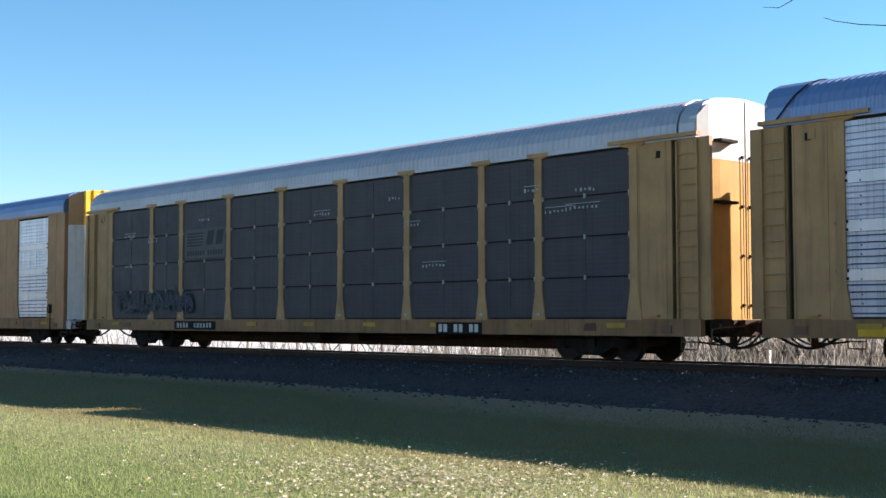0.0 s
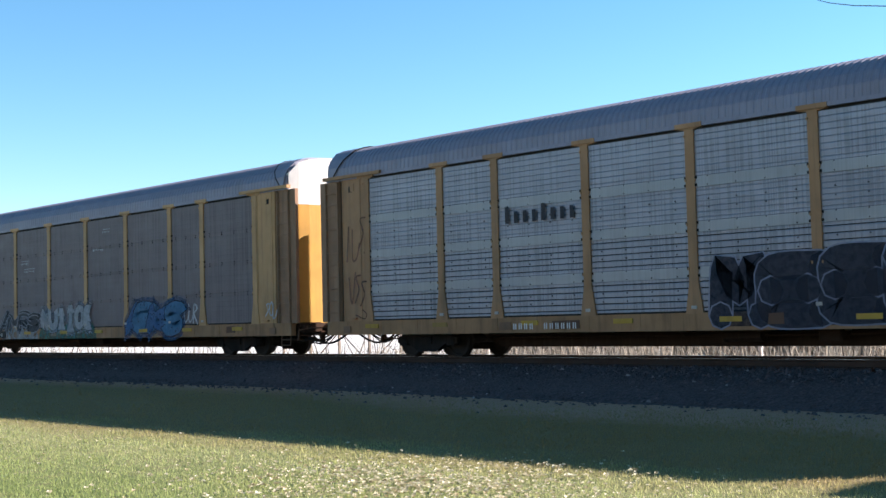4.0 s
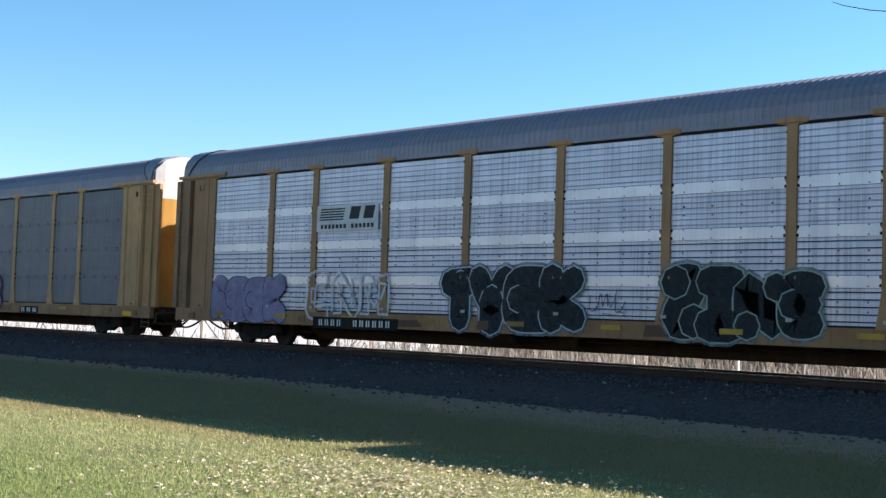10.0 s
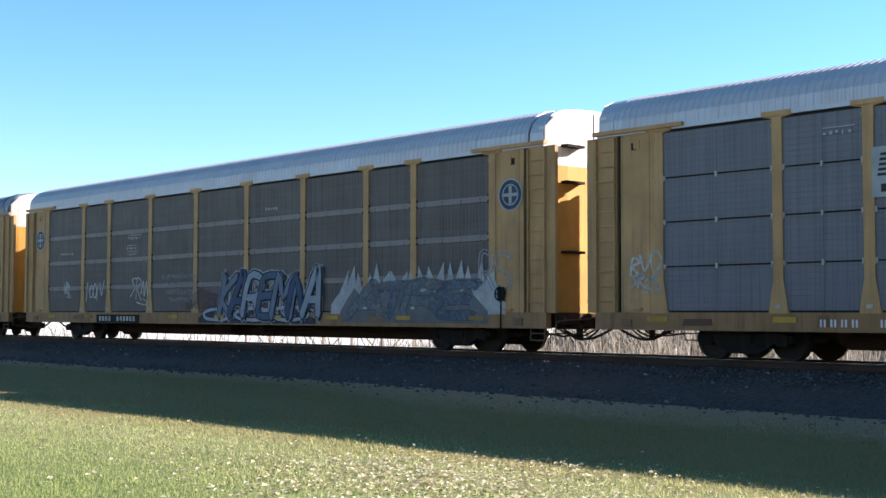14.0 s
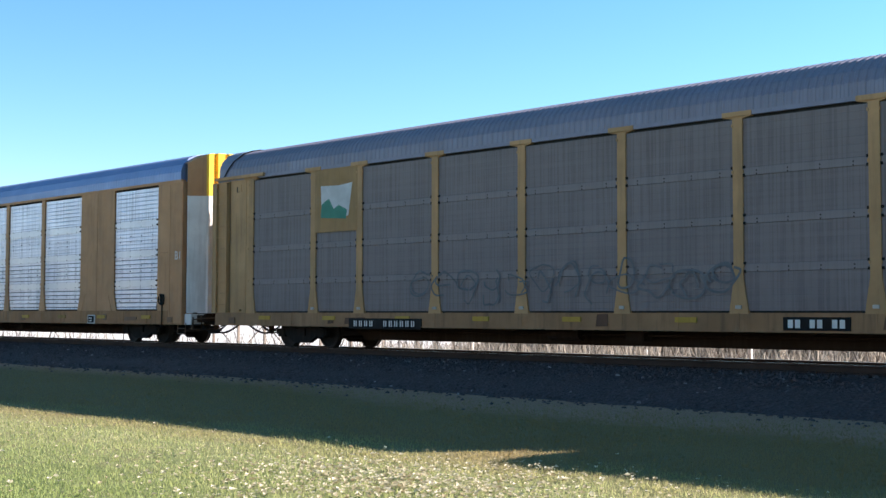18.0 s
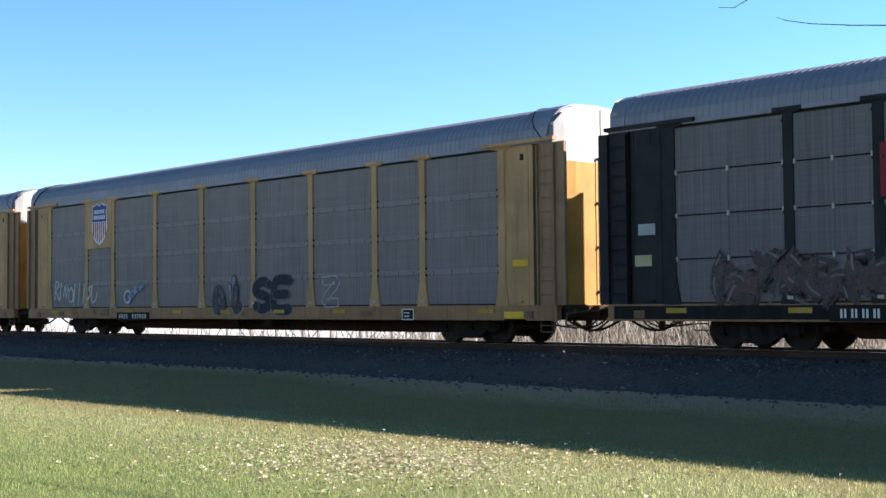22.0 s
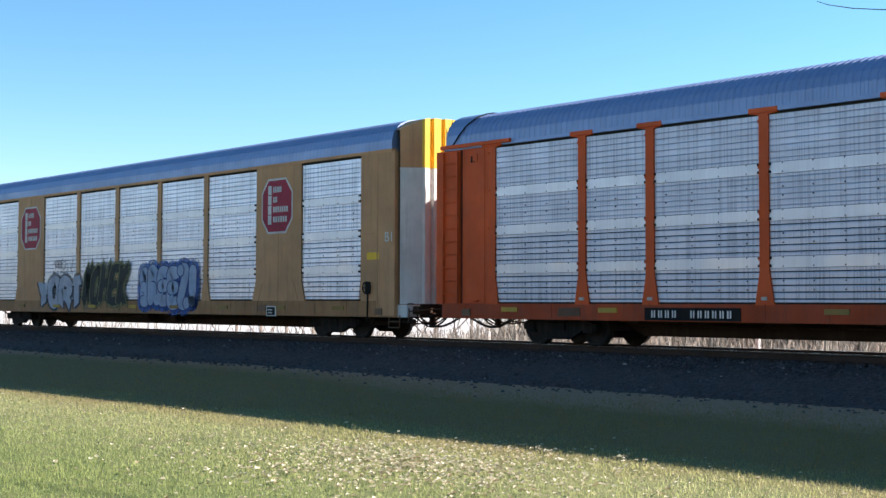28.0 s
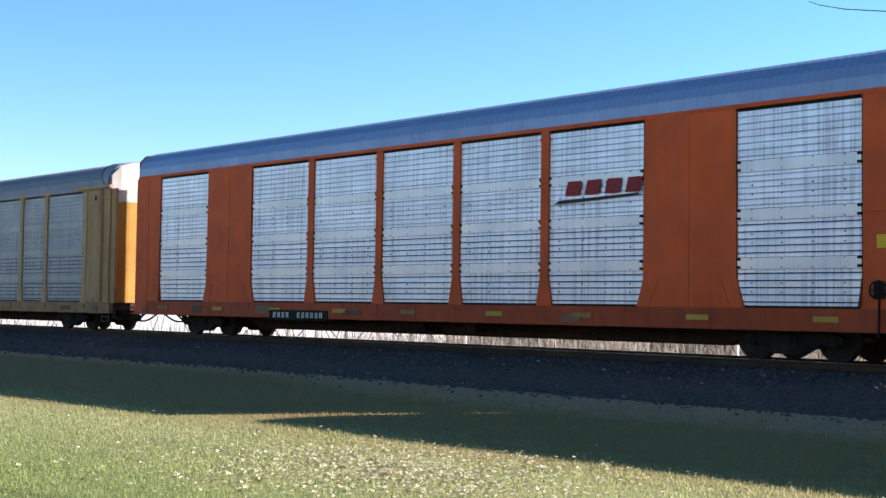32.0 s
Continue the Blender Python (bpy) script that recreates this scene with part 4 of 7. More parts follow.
def stripe_emblem(car, x0, x1, z0, z1, backing, dark):
    g = Geo()
    h, w = z1 - z0, x1 - x0
    g.mat(1)
    rect(g, x0, x1, z0, z1, SKIN - 0.001)
    g.mat(0)
    for i in range(5):
        z = z0 + h * (0.42 + 0.1 * i)
        rect(g, x0 + 0.04 * w + 0.03 * i * w / 5, x0 + 0.44 * w + 0.03 * i * w / 5, z, z + 0.055 * h, SKIN - 0.003, 0.02)
    bars(g, x0 + 0.5 * w, x1 - 0.05 * w, z0 + 0.44 * h, z1 - 0.08 * h, 2, SKIN - 0.003, 0.12 * h)
    bars(g, x0 + 0.06 * w, x1 - 0.06 * w, z0 + 0.1 * h, z0 + 0.26 * h, 14, SKIN - 0.003, gaps=(7,))
    part("emblem", g, [dark, backing], car, "dark striped emblem on a faded plate")


def round_emblem(car, x0, x1, z0, z1):
    cx, cz, a, b = (x0 + x1) / 2, (z0 + z1) / 2, (x1 - x0) / 2, (z1 - z0) / 2
    g = Geo()

    def disc(k, y):
        polygon(g, [(cx + k * a * math.cos(i * math.pi / 16), cz + k * b * math.sin(i * math.pi / 16)) for i in range(32)], y)
    g.mat(0)
    disc(1.0, SKIN - 0.002)
    g.mat(1)
    disc(0.9, SKIN - 0.003)
    g.mat(0)
    disc(0.66, SKIN - 0.004)
    g.mat(1)
    disc(0.58, SKIN - 0.005)
    g.mat(0)
    rect(g, cx - 0.12 * a, cx + 0.12 * a, cz - 0.55 * b, cz + 0.55 * b, SKIN - 0.006)
    rect(g, cx - 0.55 * a, cx + 0.55 * a, cz - 0.1 * b, cz + 0.1 * b, SKIN - 0.007)
    part("emblem", g, [paint(0.4, 0.4, 0.39), paint(0.045, 0.065, 0.12)], car, "round blue and white cross emblem")


def octagon_emblem(car, x0, x1, z0, z1):
    cx, cz, a, b = (x0 + x1) / 2, (z0 + z1) / 2, (x1 - x0) / 2, (z1 - z0) / 2
    g = Geo()

    def ring(k, y):
        polygon(g, [(cx + k * a * u, cz + k * b * v) for u, v in ((1, 0.5), (0.58, 1), (-0.58, 1), (-1, 0.5), (-1, -0.5), (-0.58, -1), (0.58, -1), (1, -0.5))], y)
    ring(1.0, SKIN - 0.002)
    g.mat(1)
    ring(0.93, SKIN - 0.004)
    g.mat(0)
    for i in range(4):
        z = cz + b * (0.62 - 0.36 * i)
        bars(g, cx - 0.62 * a, cx - 0.3 * a, z - 0.2 * b, z + 0.13 * b, 1, SKIN - 0.006)
        bars(g, cx - 0.26 * a, cx + (0.3, 0.02, 0.72, 0.66)[i] * a, z - 0.13 * b, z + 0.08 * b, (5, 3, 7, 6)[i], SKIN - 0.006)
    part("emblem", g, [paint(0.62, 0.58, 0.55), paint(0.36, 0.025, 0.05)], car, "red octagonal emblem with white marks")


# ---- the track and the land ----
def toe(x):
    """The near edge of the ballast bank."""
    return -4.2 - 0.4 * max(0.0, min(1.0, (x + 25) / 10))


def lawn_z(x, y):
    z = -0.67 + 0.03 * noise.noise((x * 0.12, y * 0.12, 3.0)) + 0.012 * noise.noise((x * 0.6, y * 0.6, 1.0))
    if y > 4:
        z += -min(0.75, (y - 4) * 0.1) + 0.05 * noise.noise((x * 0.25, y * 0.25, 7.0))
    return z


def dry_shade_turf(nt, sep):
    """Share of brown turf, patchy, growing towards the line: wear plus painted shade tint."""
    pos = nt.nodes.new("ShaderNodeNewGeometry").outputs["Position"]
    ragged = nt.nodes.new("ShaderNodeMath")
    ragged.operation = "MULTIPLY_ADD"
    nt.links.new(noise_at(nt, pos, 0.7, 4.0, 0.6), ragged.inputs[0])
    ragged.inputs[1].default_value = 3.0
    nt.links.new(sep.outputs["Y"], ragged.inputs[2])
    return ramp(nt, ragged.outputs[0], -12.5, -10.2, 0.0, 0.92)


def ground_material():
    m, nt, b = nodes_of("lawn_and_dry_earth")
    geo = nt.nodes.new("ShaderNodeNewGeometry")
    sep = nt.nodes.new("ShaderNodeSeparateXYZ")
    nt.links.new(geo.outputs["Position"], sep.inputs[0])
    pos = geo.outputs["Position"]
    big, mid, fine = noise_at(nt, pos, 0.35, 3.0), noise_at(nt, pos, 2.5, 4.0), noise_at(nt, pos, 30.0, 6.0, 0.7)
    green = mix(nt, ramp(nt, big, 0.35, 0.65), (0.135, 0.155, 0.058), (0.2, 0.21, 0.09))
    green = mix(nt, ramp(nt, fine, 0.45, 0.7), green, (0.25, 0.25, 0.115))
    straw = mix(nt, ramp(nt, fine, 0.35, 0.7), (0.26, 0.15, 0.095), (0.46, 0.29, 0.19))
    thatch = mix(nt, ramp(nt, fine, 0.35, 0.7), (0.13, 0.115, 0.06), (0.25, 0.21, 0.12))
    lush = ramp(nt, sep.outputs["Y"], -14.6, -17.2, 0.0, 0.7)
    green = mix(nt, lush, green, (0.1, 0.14, 0.04))
    # drier turf towards the line, browned more to tint the train's shade
    green = mix(nt, dry_shade_turf(nt, sep), green, (0.19, 0.132, 0.058))
    # bare, leaf-strewn patches, and the dry strip along the ballast
    c = mix(nt, ramp(nt, mid, 0.52, 0.68, 0.0, 0.45), green, thatch)
    strip = nt.nodes.new("ShaderNodeMath")
    strip.operation = "MULTIPLY_ADD"
    nt.links.new(mid, strip.inputs[0])
    strip.inputs[1].default_value = 1.6
    wide = ramp(nt, sep.outputs["X"], -24, -16, 0.0, 2.0)
    along = nt.nodes.new("ShaderNodeMath")
    nt.links.new(wide, along.inputs[0])
    nt.links.new(sep.outputs["Y"], along.inputs[1])
    nt.links.new(along.outputs[0], strip.inputs[2])
    c = mix(nt, ramp(nt, strip.outputs[0], -5.6, -4.2, 0.0, 0.9), c, straw)
    # rank weeds beyond the line
    weeds = mix(nt, ramp(nt, fine, 0.35, 0.7), (0.07, 0.055, 0.035), (0.2, 0.165, 0.115))
    c = mix(nt, ramp(nt, sep.outputs["Y"], 2.0, 5.0), c, weeds)
    # a pale gravelled yard farther along
    yard = nt.nodes.new("ShaderNodeMath")
    yard.operation = "MULTIPLY"
    nt.links.new(ramp(nt, sep.outputs["X"], -36.0, -43.0), yard.inputs[0])
    nt.links.new(ramp(nt, sep.outputs["Y"], 7.0, 10.0), yard.inputs[1])
    c = mix(nt, yard.outputs[0], c, mix(nt, mid, (0.5, 0.46, 0.4), (0.68, 0.64, 0.57)))
    nt.links.new(c, b.inputs["Base Color"])
    b.inputs["Roughness"].default_value = 0.95
    b.inputs["Specular IOR Level"].default_value = 0.1
    bump(nt, fine, b, 0.6, 0.03)
    return m


def build_ground():
    xs = sorted(set([-1600, -900, -500, -300, -200, -150, -120] + list(range(-100, 31, 2)) + [40, 60, 90, 140, 220, 400, 900, 1600]))
    ys = sorted(set([-1600, -700, -300, -150, -80, -50, -35] + [-28 + 0.8 * i for i in range(76)] + [36, 45, 60, 90, 140, 240, 500, 1000, 1700]))
    g = Geo()
    for x in xs:
        for y in ys:
            g.v.append((x, y, lawn_z(x, y)))
    k = len(ys)
    for i in range(len(xs) - 1):
        for j in range(k - 1):
            g.f.append((i * k + j, (i + 1) * k + j, (i + 1) * k + j + 1, i * k + j + 1))
            g.m.append(0)
    ob = part("ground", g, ground_material(), None, smooth=True)
    tagged(ob, "mown green lawn with dry straw patches beside a railway", "ground", kind="structure")


def stone_material():
    m, nt, b = nodes_of("crushed_stone")
    geo = nt.nodes.new("ShaderNodeNewGeometry")
    c = mix(nt, geo.outputs["Random Per Island"], (0.02, 0.0145, 0.0155), (0.078, 0.058, 0.058))
    c = mix(nt, ramp(nt, geo.outputs["Random Per Island"], 0.98, 0.995), c, (0.28, 0.26, 0.24))
    c = mix(nt, ramp(nt, noise_at(nt, geo.outputs["Position"], 25.0), 0.4, 0.7, 0.0, 0.4), c, (0.05, 0.042, 0.036))
    nt.links.new(c, b.inputs["Base Color"])
    b.inputs["Roughness"].default_value = 0.85
    return m


def build_ballast():
    stone = stone_material()
    m, nt, b = nodes_of("ballast_bed")
    geo = nt.nodes.new("ShaderNodeNewGeometry")
    vor = node(nt, "ShaderNodeTexVoronoi", Scale=13.0)
    nt.links.new(geo.outputs["Position"], vor.inputs["Vector"])
    c = mix(nt, vor.outputs["Color"], (0.016, 0.0115, 0.0115), (0.07, 0.05, 0.047))
    nt.links.new(c, b.inputs["Base Color"])
    b.inputs["Roughness"].default_value = 0.9
    bump(nt, vor.outputs["Distance"], b, 0.9, 0.05)
    g = Geo()
    xs = [-700, -400, -250, -180] + [-140 + i for i in range(181)] + [60, 100, 200, 400, 700]
    for x in xs:
        t = toe(x)
        prof = [(t - 0.5, -0.78), (t, -0.66), (t * 0.75 - 0.5, -0.5), (-2.6, -0.3), (-1.75, -0.19), (-1.0, -0.21), (0, -0.23), (1.0, -0.21), (1.75, -0.19), (2.8, -0.36), (4.2, -0.62), (5.2, -0.85)]
        for y, z in prof:
            g.v.append((x, y + 0.1 * noise.noise((x * 0.9, y, 2.0)), z + 0.03 * noise.noise((x * 1.3, y * 1.3, 5.0))))
    k = 12
    for i in range(len(xs) - 1):
        for j in range(k - 1):
            g.f.append((i * k + j, (i + 1) * k + j, (i + 1) * k + j + 1, i * k + j + 1))
            g.m.append(0)
    tagged(part("ballast_bank", g, m, None, smooth=True), "dark grey crushed stone bank under the rails", "ballast", kind="structure")
    rng = np.random.default_rng(5)
    n = 15000
    x = rng.uniform(-62, -5, n)
    u = rng.random(n)
    tv = np.array([toe(v) for v in x])
    y = -0.85 + (tv - 0.25 + 0.85) * u - np.where(u > 0.93, rng.exponential(0.35, n), 0)
    keep = np.abs(y + 0.75) > 0.12
    x, y, tv = x[keep], y[keep], tv[keep]
    n = len(x)
    z = np.where(y < tv - 0.25, -0.665, np.where(y > -1.75, -0.19, np.where(y > -2.6, -0.19 + (y + 1.75) / 0.85 * 0.11, -0.3 + (y + 2.6) / (tv + 2.6) * -0.36)))
    r = rng.uniform(0.022, 0.058, n) * np.where(rng.random(n) > 0.985, 1.9, 1)
    base = np.array([(1, 0, -0.2), (0.2, 1, 0), (-1, 0.1, -0.1), (-0.1, -1, 0), (0.3, 0.2, 0.8), (-0.3, -0.2, 0.7)])
    ang = rng.uniform(0, 6.28, n)
    jit = rng.uniform(0.7, 1.3, (n, 6, 3))
    v = base[None] * jit
    c, s = np.cos(ang)[:, None], np.sin(ang)[:, None]
    vx, vy = v[:, :, 0] * c - v[:, :, 1] * s, v[:, :, 0] * s + v[:, :, 1] * c
    vv = np.stack([vx * r[:, None] + x[:, None], vy * r[:, None] + y[:, None], v[:, :, 2] * r[:, None] * 0.8 + z[:, None] + 0.01], 2).reshape(-1, 3)
    f = np.array([(0, 1, 4), (1, 5, 4), (1, 2, 5), (2, 3, 5), (3, 4, 5), (3, 0, 4)])
    ff = (f[None] + 6 * np.arange(n)[:, None, None]).reshape(-1, 3)
    me = bpy.data.meshes.new("ballast_stones")
    me.from_pydata(vv.tolist(), [], ff.tolist())
    me.materials.append(stone)
    tagged(new("ballast_stones", me), "loose grey ballast stones with a few pale ones", "stones", kind="stuff")


def build_track():
    rust, shine = painted("rusty_rail", (0.05, 0.03, 0.022), amount=0.4, rust=0.5, rough=0.8, spec=0.2), STEEL
    prof = [(-0.07, -0.17), (0.07, -0.17), (0.07, -0.157), (0.012, -0.135), (0.012, -0.045), (0.036, -0.032), (0.036, -0.008), (0.03, 0), (-0.03, 0), (-0.036, -0.008), (-0.036, -0.032), (-0.012, -0.045), (-0.012, -0.135), (-0.07, -0.157)]
    for y in (-0.753, 0.753):
        rail = thing("rail", "long rusty steel rail with a worn bright head", "rail", "rails of the track", pose(0, y, 0))
        g = Geo()
        g.prism([(-650, a, b) for a, b in prof], (1300, 0, 0))
        part("web", g, rust, rail)
        h = Geo()
        h.prism([(-650, a, b) for a, b in ((-0.026, 0.0005), (-0.026, 0.002), (0.026, 0.002), (0.026, 0.0005))], (1300, 0, 0))
        part("running_surface", h, shine, rail)
    tie = thing("railroad_tie", "weathered wooden tie bedded in stone", "railway tie", "ties of the track", pose(-64, 0, 0))
    g = Geo()
    g.box(-0.115, 0.115, -1.3, 1.3, -0.34, -0.172, 0.01)
    part("timber", g, painted("creosoted_wood", (0.05, 0.038, 0.03), amount=0.4, rust=0.1, rough=0.9, spec=0.1), tie)
    for y in (-0.753, 0.753):
        p = Geo()
        p.box(-0.1, 0.1, -0.15, 0.15, -0.172, -0.164)
        for x in (-0.07, 0.07):
            for d in (-0.1, 0.1):
                p.box(x - 0.015, x + 0.015, d - 0.015, d + 0.015, -0.166, -0.14)
        part("tie_plate", p, rust, tie, at=pose(0, y, 0))
    for i in range(1, 120):
        copy_thing(tie, pose(-64 + 0.53 * i, 0.02 * math.sin(i * 5.0), 0, 0, 0, 0.6 * math.sin(i * 3.0)))


# ---- the cars ----
def build_car(kind, label, siding_mat, frame_mat, roof_mat, top_mat, low_mat, sill_mat=None, style="fine", bars_on_end=(), cap=True, split=4.68, corner_mat=None):
    car = thing("autorack_car", label, "railcar", "train of autorack cars")
    sill_mat = sill_mat or SILL
    profile = ROOFS[kind]
    eave = profile[0][1]
    end = HALF - 0.27 if kind == "new" else HALF
    part("body", once(("body", kind), lambda: Geo().box(-end + 0.3, end - 0.3, -1.43, 1.43, 0.96, eave)), frame_mat, car)
    part("underframe", once("underframe", underframe), RUST, car)
    back = 0.3 if kind == "old" else 0.58 if kind == "tier" else 0.12
    part("roof", once(("roof", kind), lambda: roof_sheet(profile, -end + back, end - back, 0.165, 0.008 if kind == 'new' else 0.015)), roof_mat, car)
    if cap and kind == "old":
        for turn in (Matrix.Identity(4), FLIP):
            part("roof_end", once("roof_end", lambda: end_cover(profile)), roof_mat, car, at=turn)
            part("roof_seam", once("roof_seam", lambda: end_seam(profile)), GAP, car, at=turn)
    belt_mat = BELT if siding_mat in (SILVER, SILVER_W) else BELT_OLD if style == "bold" else GREY_BELT
    z0 = 1.02 if kind != "new" else 1.08
    for turn, far in ((Matrix.Identity(4), False), (FLIP, True)):
        def side_part(name, key, build, mt, at=None, lab=""):
            return part(name, once(key, build), mt, car, lab, turn @ at if at is not None else turn)
        if kind == "plain":
            side_part("side_sill", "skirt", skirt, TAUPE_D)
        else:
            side_part("side_sill", ("sill", kind), lambda: side_sill(end, z0), sill_mat)
            # dark strips paint the shade of the recesses above sill and below eave
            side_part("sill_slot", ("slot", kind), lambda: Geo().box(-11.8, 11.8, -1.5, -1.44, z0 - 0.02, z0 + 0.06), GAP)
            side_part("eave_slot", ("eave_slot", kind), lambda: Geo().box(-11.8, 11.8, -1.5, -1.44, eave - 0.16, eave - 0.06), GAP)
        side_part("top_rail", ("rail", kind), lambda: Geo().box(-end + 0.1, end - 0.1, -1.575, -1.4, eave - 0.06, eave + 0.03), frame_mat if kind in ("new", "plain") else roof_mat)
        if kind in ("old", "tier"):
            for a, b in zip(POSTS, POSTS[1:]):
                w = round(b - a - 0.16, 2)
                side_part("siding_panel", (style, w, kind), lambda: siding(w, z0 + 0.02, eave - 0.125, style, int(w * 100)), [siding_mat, CLIP if style == "tier" else IRON, GAP, belt_mat], pose((a + b) / 2, 0, 0))
            for x in POSTS:
                side_part("post", ("post", kind), lambda: post(0.22, 0.98, eave + 0.005, True), frame_mat, pose(x, 0, 0))
            for s in (-1, 1):
                side_part("door_plate", "door_plate", lambda: door_plate(eave), frame_mat, pose(s * 12.4, 0, 0))
                # near-black pieces stand in for shade in the latch hole and door gap
                side_part("latch_hole", "latch_hole", lambda: Geo().box(-0.07, 0.07, -1.55, -1.5, eave - 0.42, eave - 0.26), GAP, pose(s * 12.5, 0, 0))
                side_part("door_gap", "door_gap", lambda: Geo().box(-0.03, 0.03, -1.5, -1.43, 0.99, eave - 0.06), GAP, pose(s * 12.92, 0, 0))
                steps = side_part("ladder", "ladder", lambda: ladder(-0.26, 0.26, 1.0, eave - 0.1), corner_mat or frame_mat, pose(s * 13.28, 0, 0))
                for i in range(11):
                    part("rung", once("rung", lambda: Geo().tube([(-0.26, -1.59, 0), (0.26, -1.59, 0)], 0.012, 5)), corner_mat or frame_mat, steps, at=pose(0, 0, 1.2 + i * (eave - 1.75) / 10))
                side_part("corner_plate", "corner_plate", lambda: Geo().box(-0.422, 0.422, -1.53, -1.43, 0.99, eave - 0.06), corner_mat or frame_mat, pose(s * 13.406, 0, 0))
                if kind in ("old", "tier"):
                    side_part("eave_beam", "eave_beam", lambda: Geo().box(-1.2, 1.2, -1.64, -1.5, 4.98, 5.07), frame_mat, pose(s * 12.38, 0, 0))
        elif kind == "new":
            for x in (-10.58, -5.66, -2.83, 0, 2.83, 5.66, 10.58):
                side_part("siding_panel", "siding_new", lambda: siding(2.62, z0 + 0.03, eave - 0.13, "bold", 7), [siding_mat, IRON, GAP, BELT], pose(x, 0, 0))
            for x in (-4.245, -1.415, 1.415, 4.245):
                side_part("post", "post_new", lambda: post(0.24, z0 - 0.02, eave, False), frame_mat, pose(x, 0, 0))
            for s in (-1, 1):
                side_part("wide_plate", "wide_plate", wide_plate, frame_mat, pose(s * 8.13, 0, 0))
                side_part("end_plate", "end_plate", lambda: Geo().box(-0.345, 0.345, -1.565, -1.43, 1.06, eave - 0.04), frame_mat, pose(s * 12.275, 0, 0))
                side_part("corner_plate", "corner_new", lambda: Geo().box(-0.345, 0.345, -1.568, -1.43, 0.62, eave - 0.04), frame_mat, pose(s * 12.985, 0, 0))
                side_part("seam_strip", "seam_new", lambda: Geo().box(-0.02, 0.02, -1.575, -1.5, 0.62, eave - 0.1), frame_mat, pose(s * 12.63, 0, 0))
                if s > 0 and not far:
                    part("brake_wheel", once("brake_wheel", brake_wheel), IRON, car, at=pose(12.25, 0, 1.42))
                    part("hinge_bar", once("hinge_bar", lambda: Geo().box(-0.25, 0.25, -1.58, -1.56, -0.015, 0.015)), frame_mat, car, at=pose(12.25, 0, 2.92))
        else:
            n = 22
            xs = [-12.35 + i * 24.7 / n for i in range(n + 1)]
            for a, b in zip(xs, xs[1:]):
                w = b - a - 0.05
                for k in range(3):
                    side_part("side_panel", "plain_panel", lambda: Geo().box(-w / 2, w / 2, -1.555, -1.45, 0, 1.25), siding_mat, pose((a + b) / 2, 0, 1.0 + 1.255 * k))
            for i, x in enumerate(xs):
                side_part("rib", "rib", lambda: Geo().box(-0.03, 0.03, -1.575, -1.45, 0.98, eave), RIB, pose(x, 0, 0))
                if i in (0, 3, 6, 9, 12, 15, 18, 21) and not far:
                    part("yellow_strip", once("strip", lambda: Geo().box(-0.045, 0.045, -1.583, -1.57, 0.9, 1.42)), BRIGHT, car, at=pose(x, 0, 0))
            for s in (-1, 1):
                side_part("end_plate", "plain_end", lambda: Geo().box(-0.605, 0.605, -1.54, -1.43, 0.98, 4.82), siding_mat, pose(s * 12.995, 0, 0))
                side_part("door_leaf", "plain_door", lambda: Geo().box(-0.26, 0.26, -1.56, -1.5, 1.05, 3.05), siding_mat, pose(s * 12.88, 0, 0))
                side_part("latch", "plain_latch", lambda: Geo().box(-0.2, 0.2, -1.57, -1.5, 3.2, 3.3), IRON, pose(s * 12.8, 0, 0))
                side_part("edge_strip", "plain_edge", lambda: Geo().box(-0.03, 0.03, -1.575, -1.5, 0.98, 4.79), IRON, pose(s * 12.45, 0, 0))
                side_part("edge_strip", "plain_edge", None, IRON, pose(s * 13.56, 0, 0))
    for turn in (Matrix.Identity(4), FLIP):
        for s in (-1, 1):
            if kind == "new":
                for corner, name, top in ((True, "door_corner", frame_mat), (False, "end_door", top_mat)):
                    part(name, once(("nd", s, split, corner), lambda: new_end_leaf(profile, s, 0.98, split, 0.1, corner)), low_mat, car, at=turn)
                    part(name + "_top", once(("nt", s, split, corner), lambda: new_end_leaf(profile, s, split + 0.004, 6.2, 0.095, corner)), top, car, at=turn)
            else:
                part("end_door", once(("ed", kind, s), lambda: end_leaf(profile, s, 0.98, 4.5, False)), low_mat, car, at=turn)
                part("end_door_top", once(("et", kind, s), lambda: end_leaf(profile, s, 4.504, 6.0, True)), top_mat, car, at=turn)
        out = 0.262 if kind == "new" else 0.066
        part("door_seam", once(("seam", kind), lambda: Geo().box(HALF + out - 0.02, HALF + out + 0.006, -0.014, 0.014, 1.0, profile[-1][1] - 0.12)), GAP, car, at=turn)
        for y in (-0.14, 0.14):
            part("lock_rod", once(("lock_rod", kind), lambda: lock_rod(HALF + out, 4.62 if kind != 'new' else profile[-1][1] - 0.25)), IRON, car, at=turn @ pose(0, y, 0))
        if kind == "plain":
            part("end_ladder", once("end_ladder", end_ladder), IRON, car, at=turn)
        if kind in ("old", "tier"):
            snug = [(y * 0.985, z - 0.02) for y, z in profile]
            part("end_hood", once("end_hood", lambda: roof_sheet(snug, HALF - 0.54, HALF - 0.13, 0.5, 0.004)), roof_mat, car, at=turn)
        if bars_on_end:
            for z in bars_on_end:
                part("hand_bar", once("hand_bar", lambda: Geo().box(HALF + 0.03, HALF + 0.24, -1.12, -0.5, -0.03, 0.03, 0.01)), IRON, car, at=turn @ pose(0, 0, z))
        part("coupler", once("coupler", coupler), COUPLER, car, at=turn)
        part("uncoupling_lever", once("lever", uncoupling_lever), LEVER, car, at=turn)
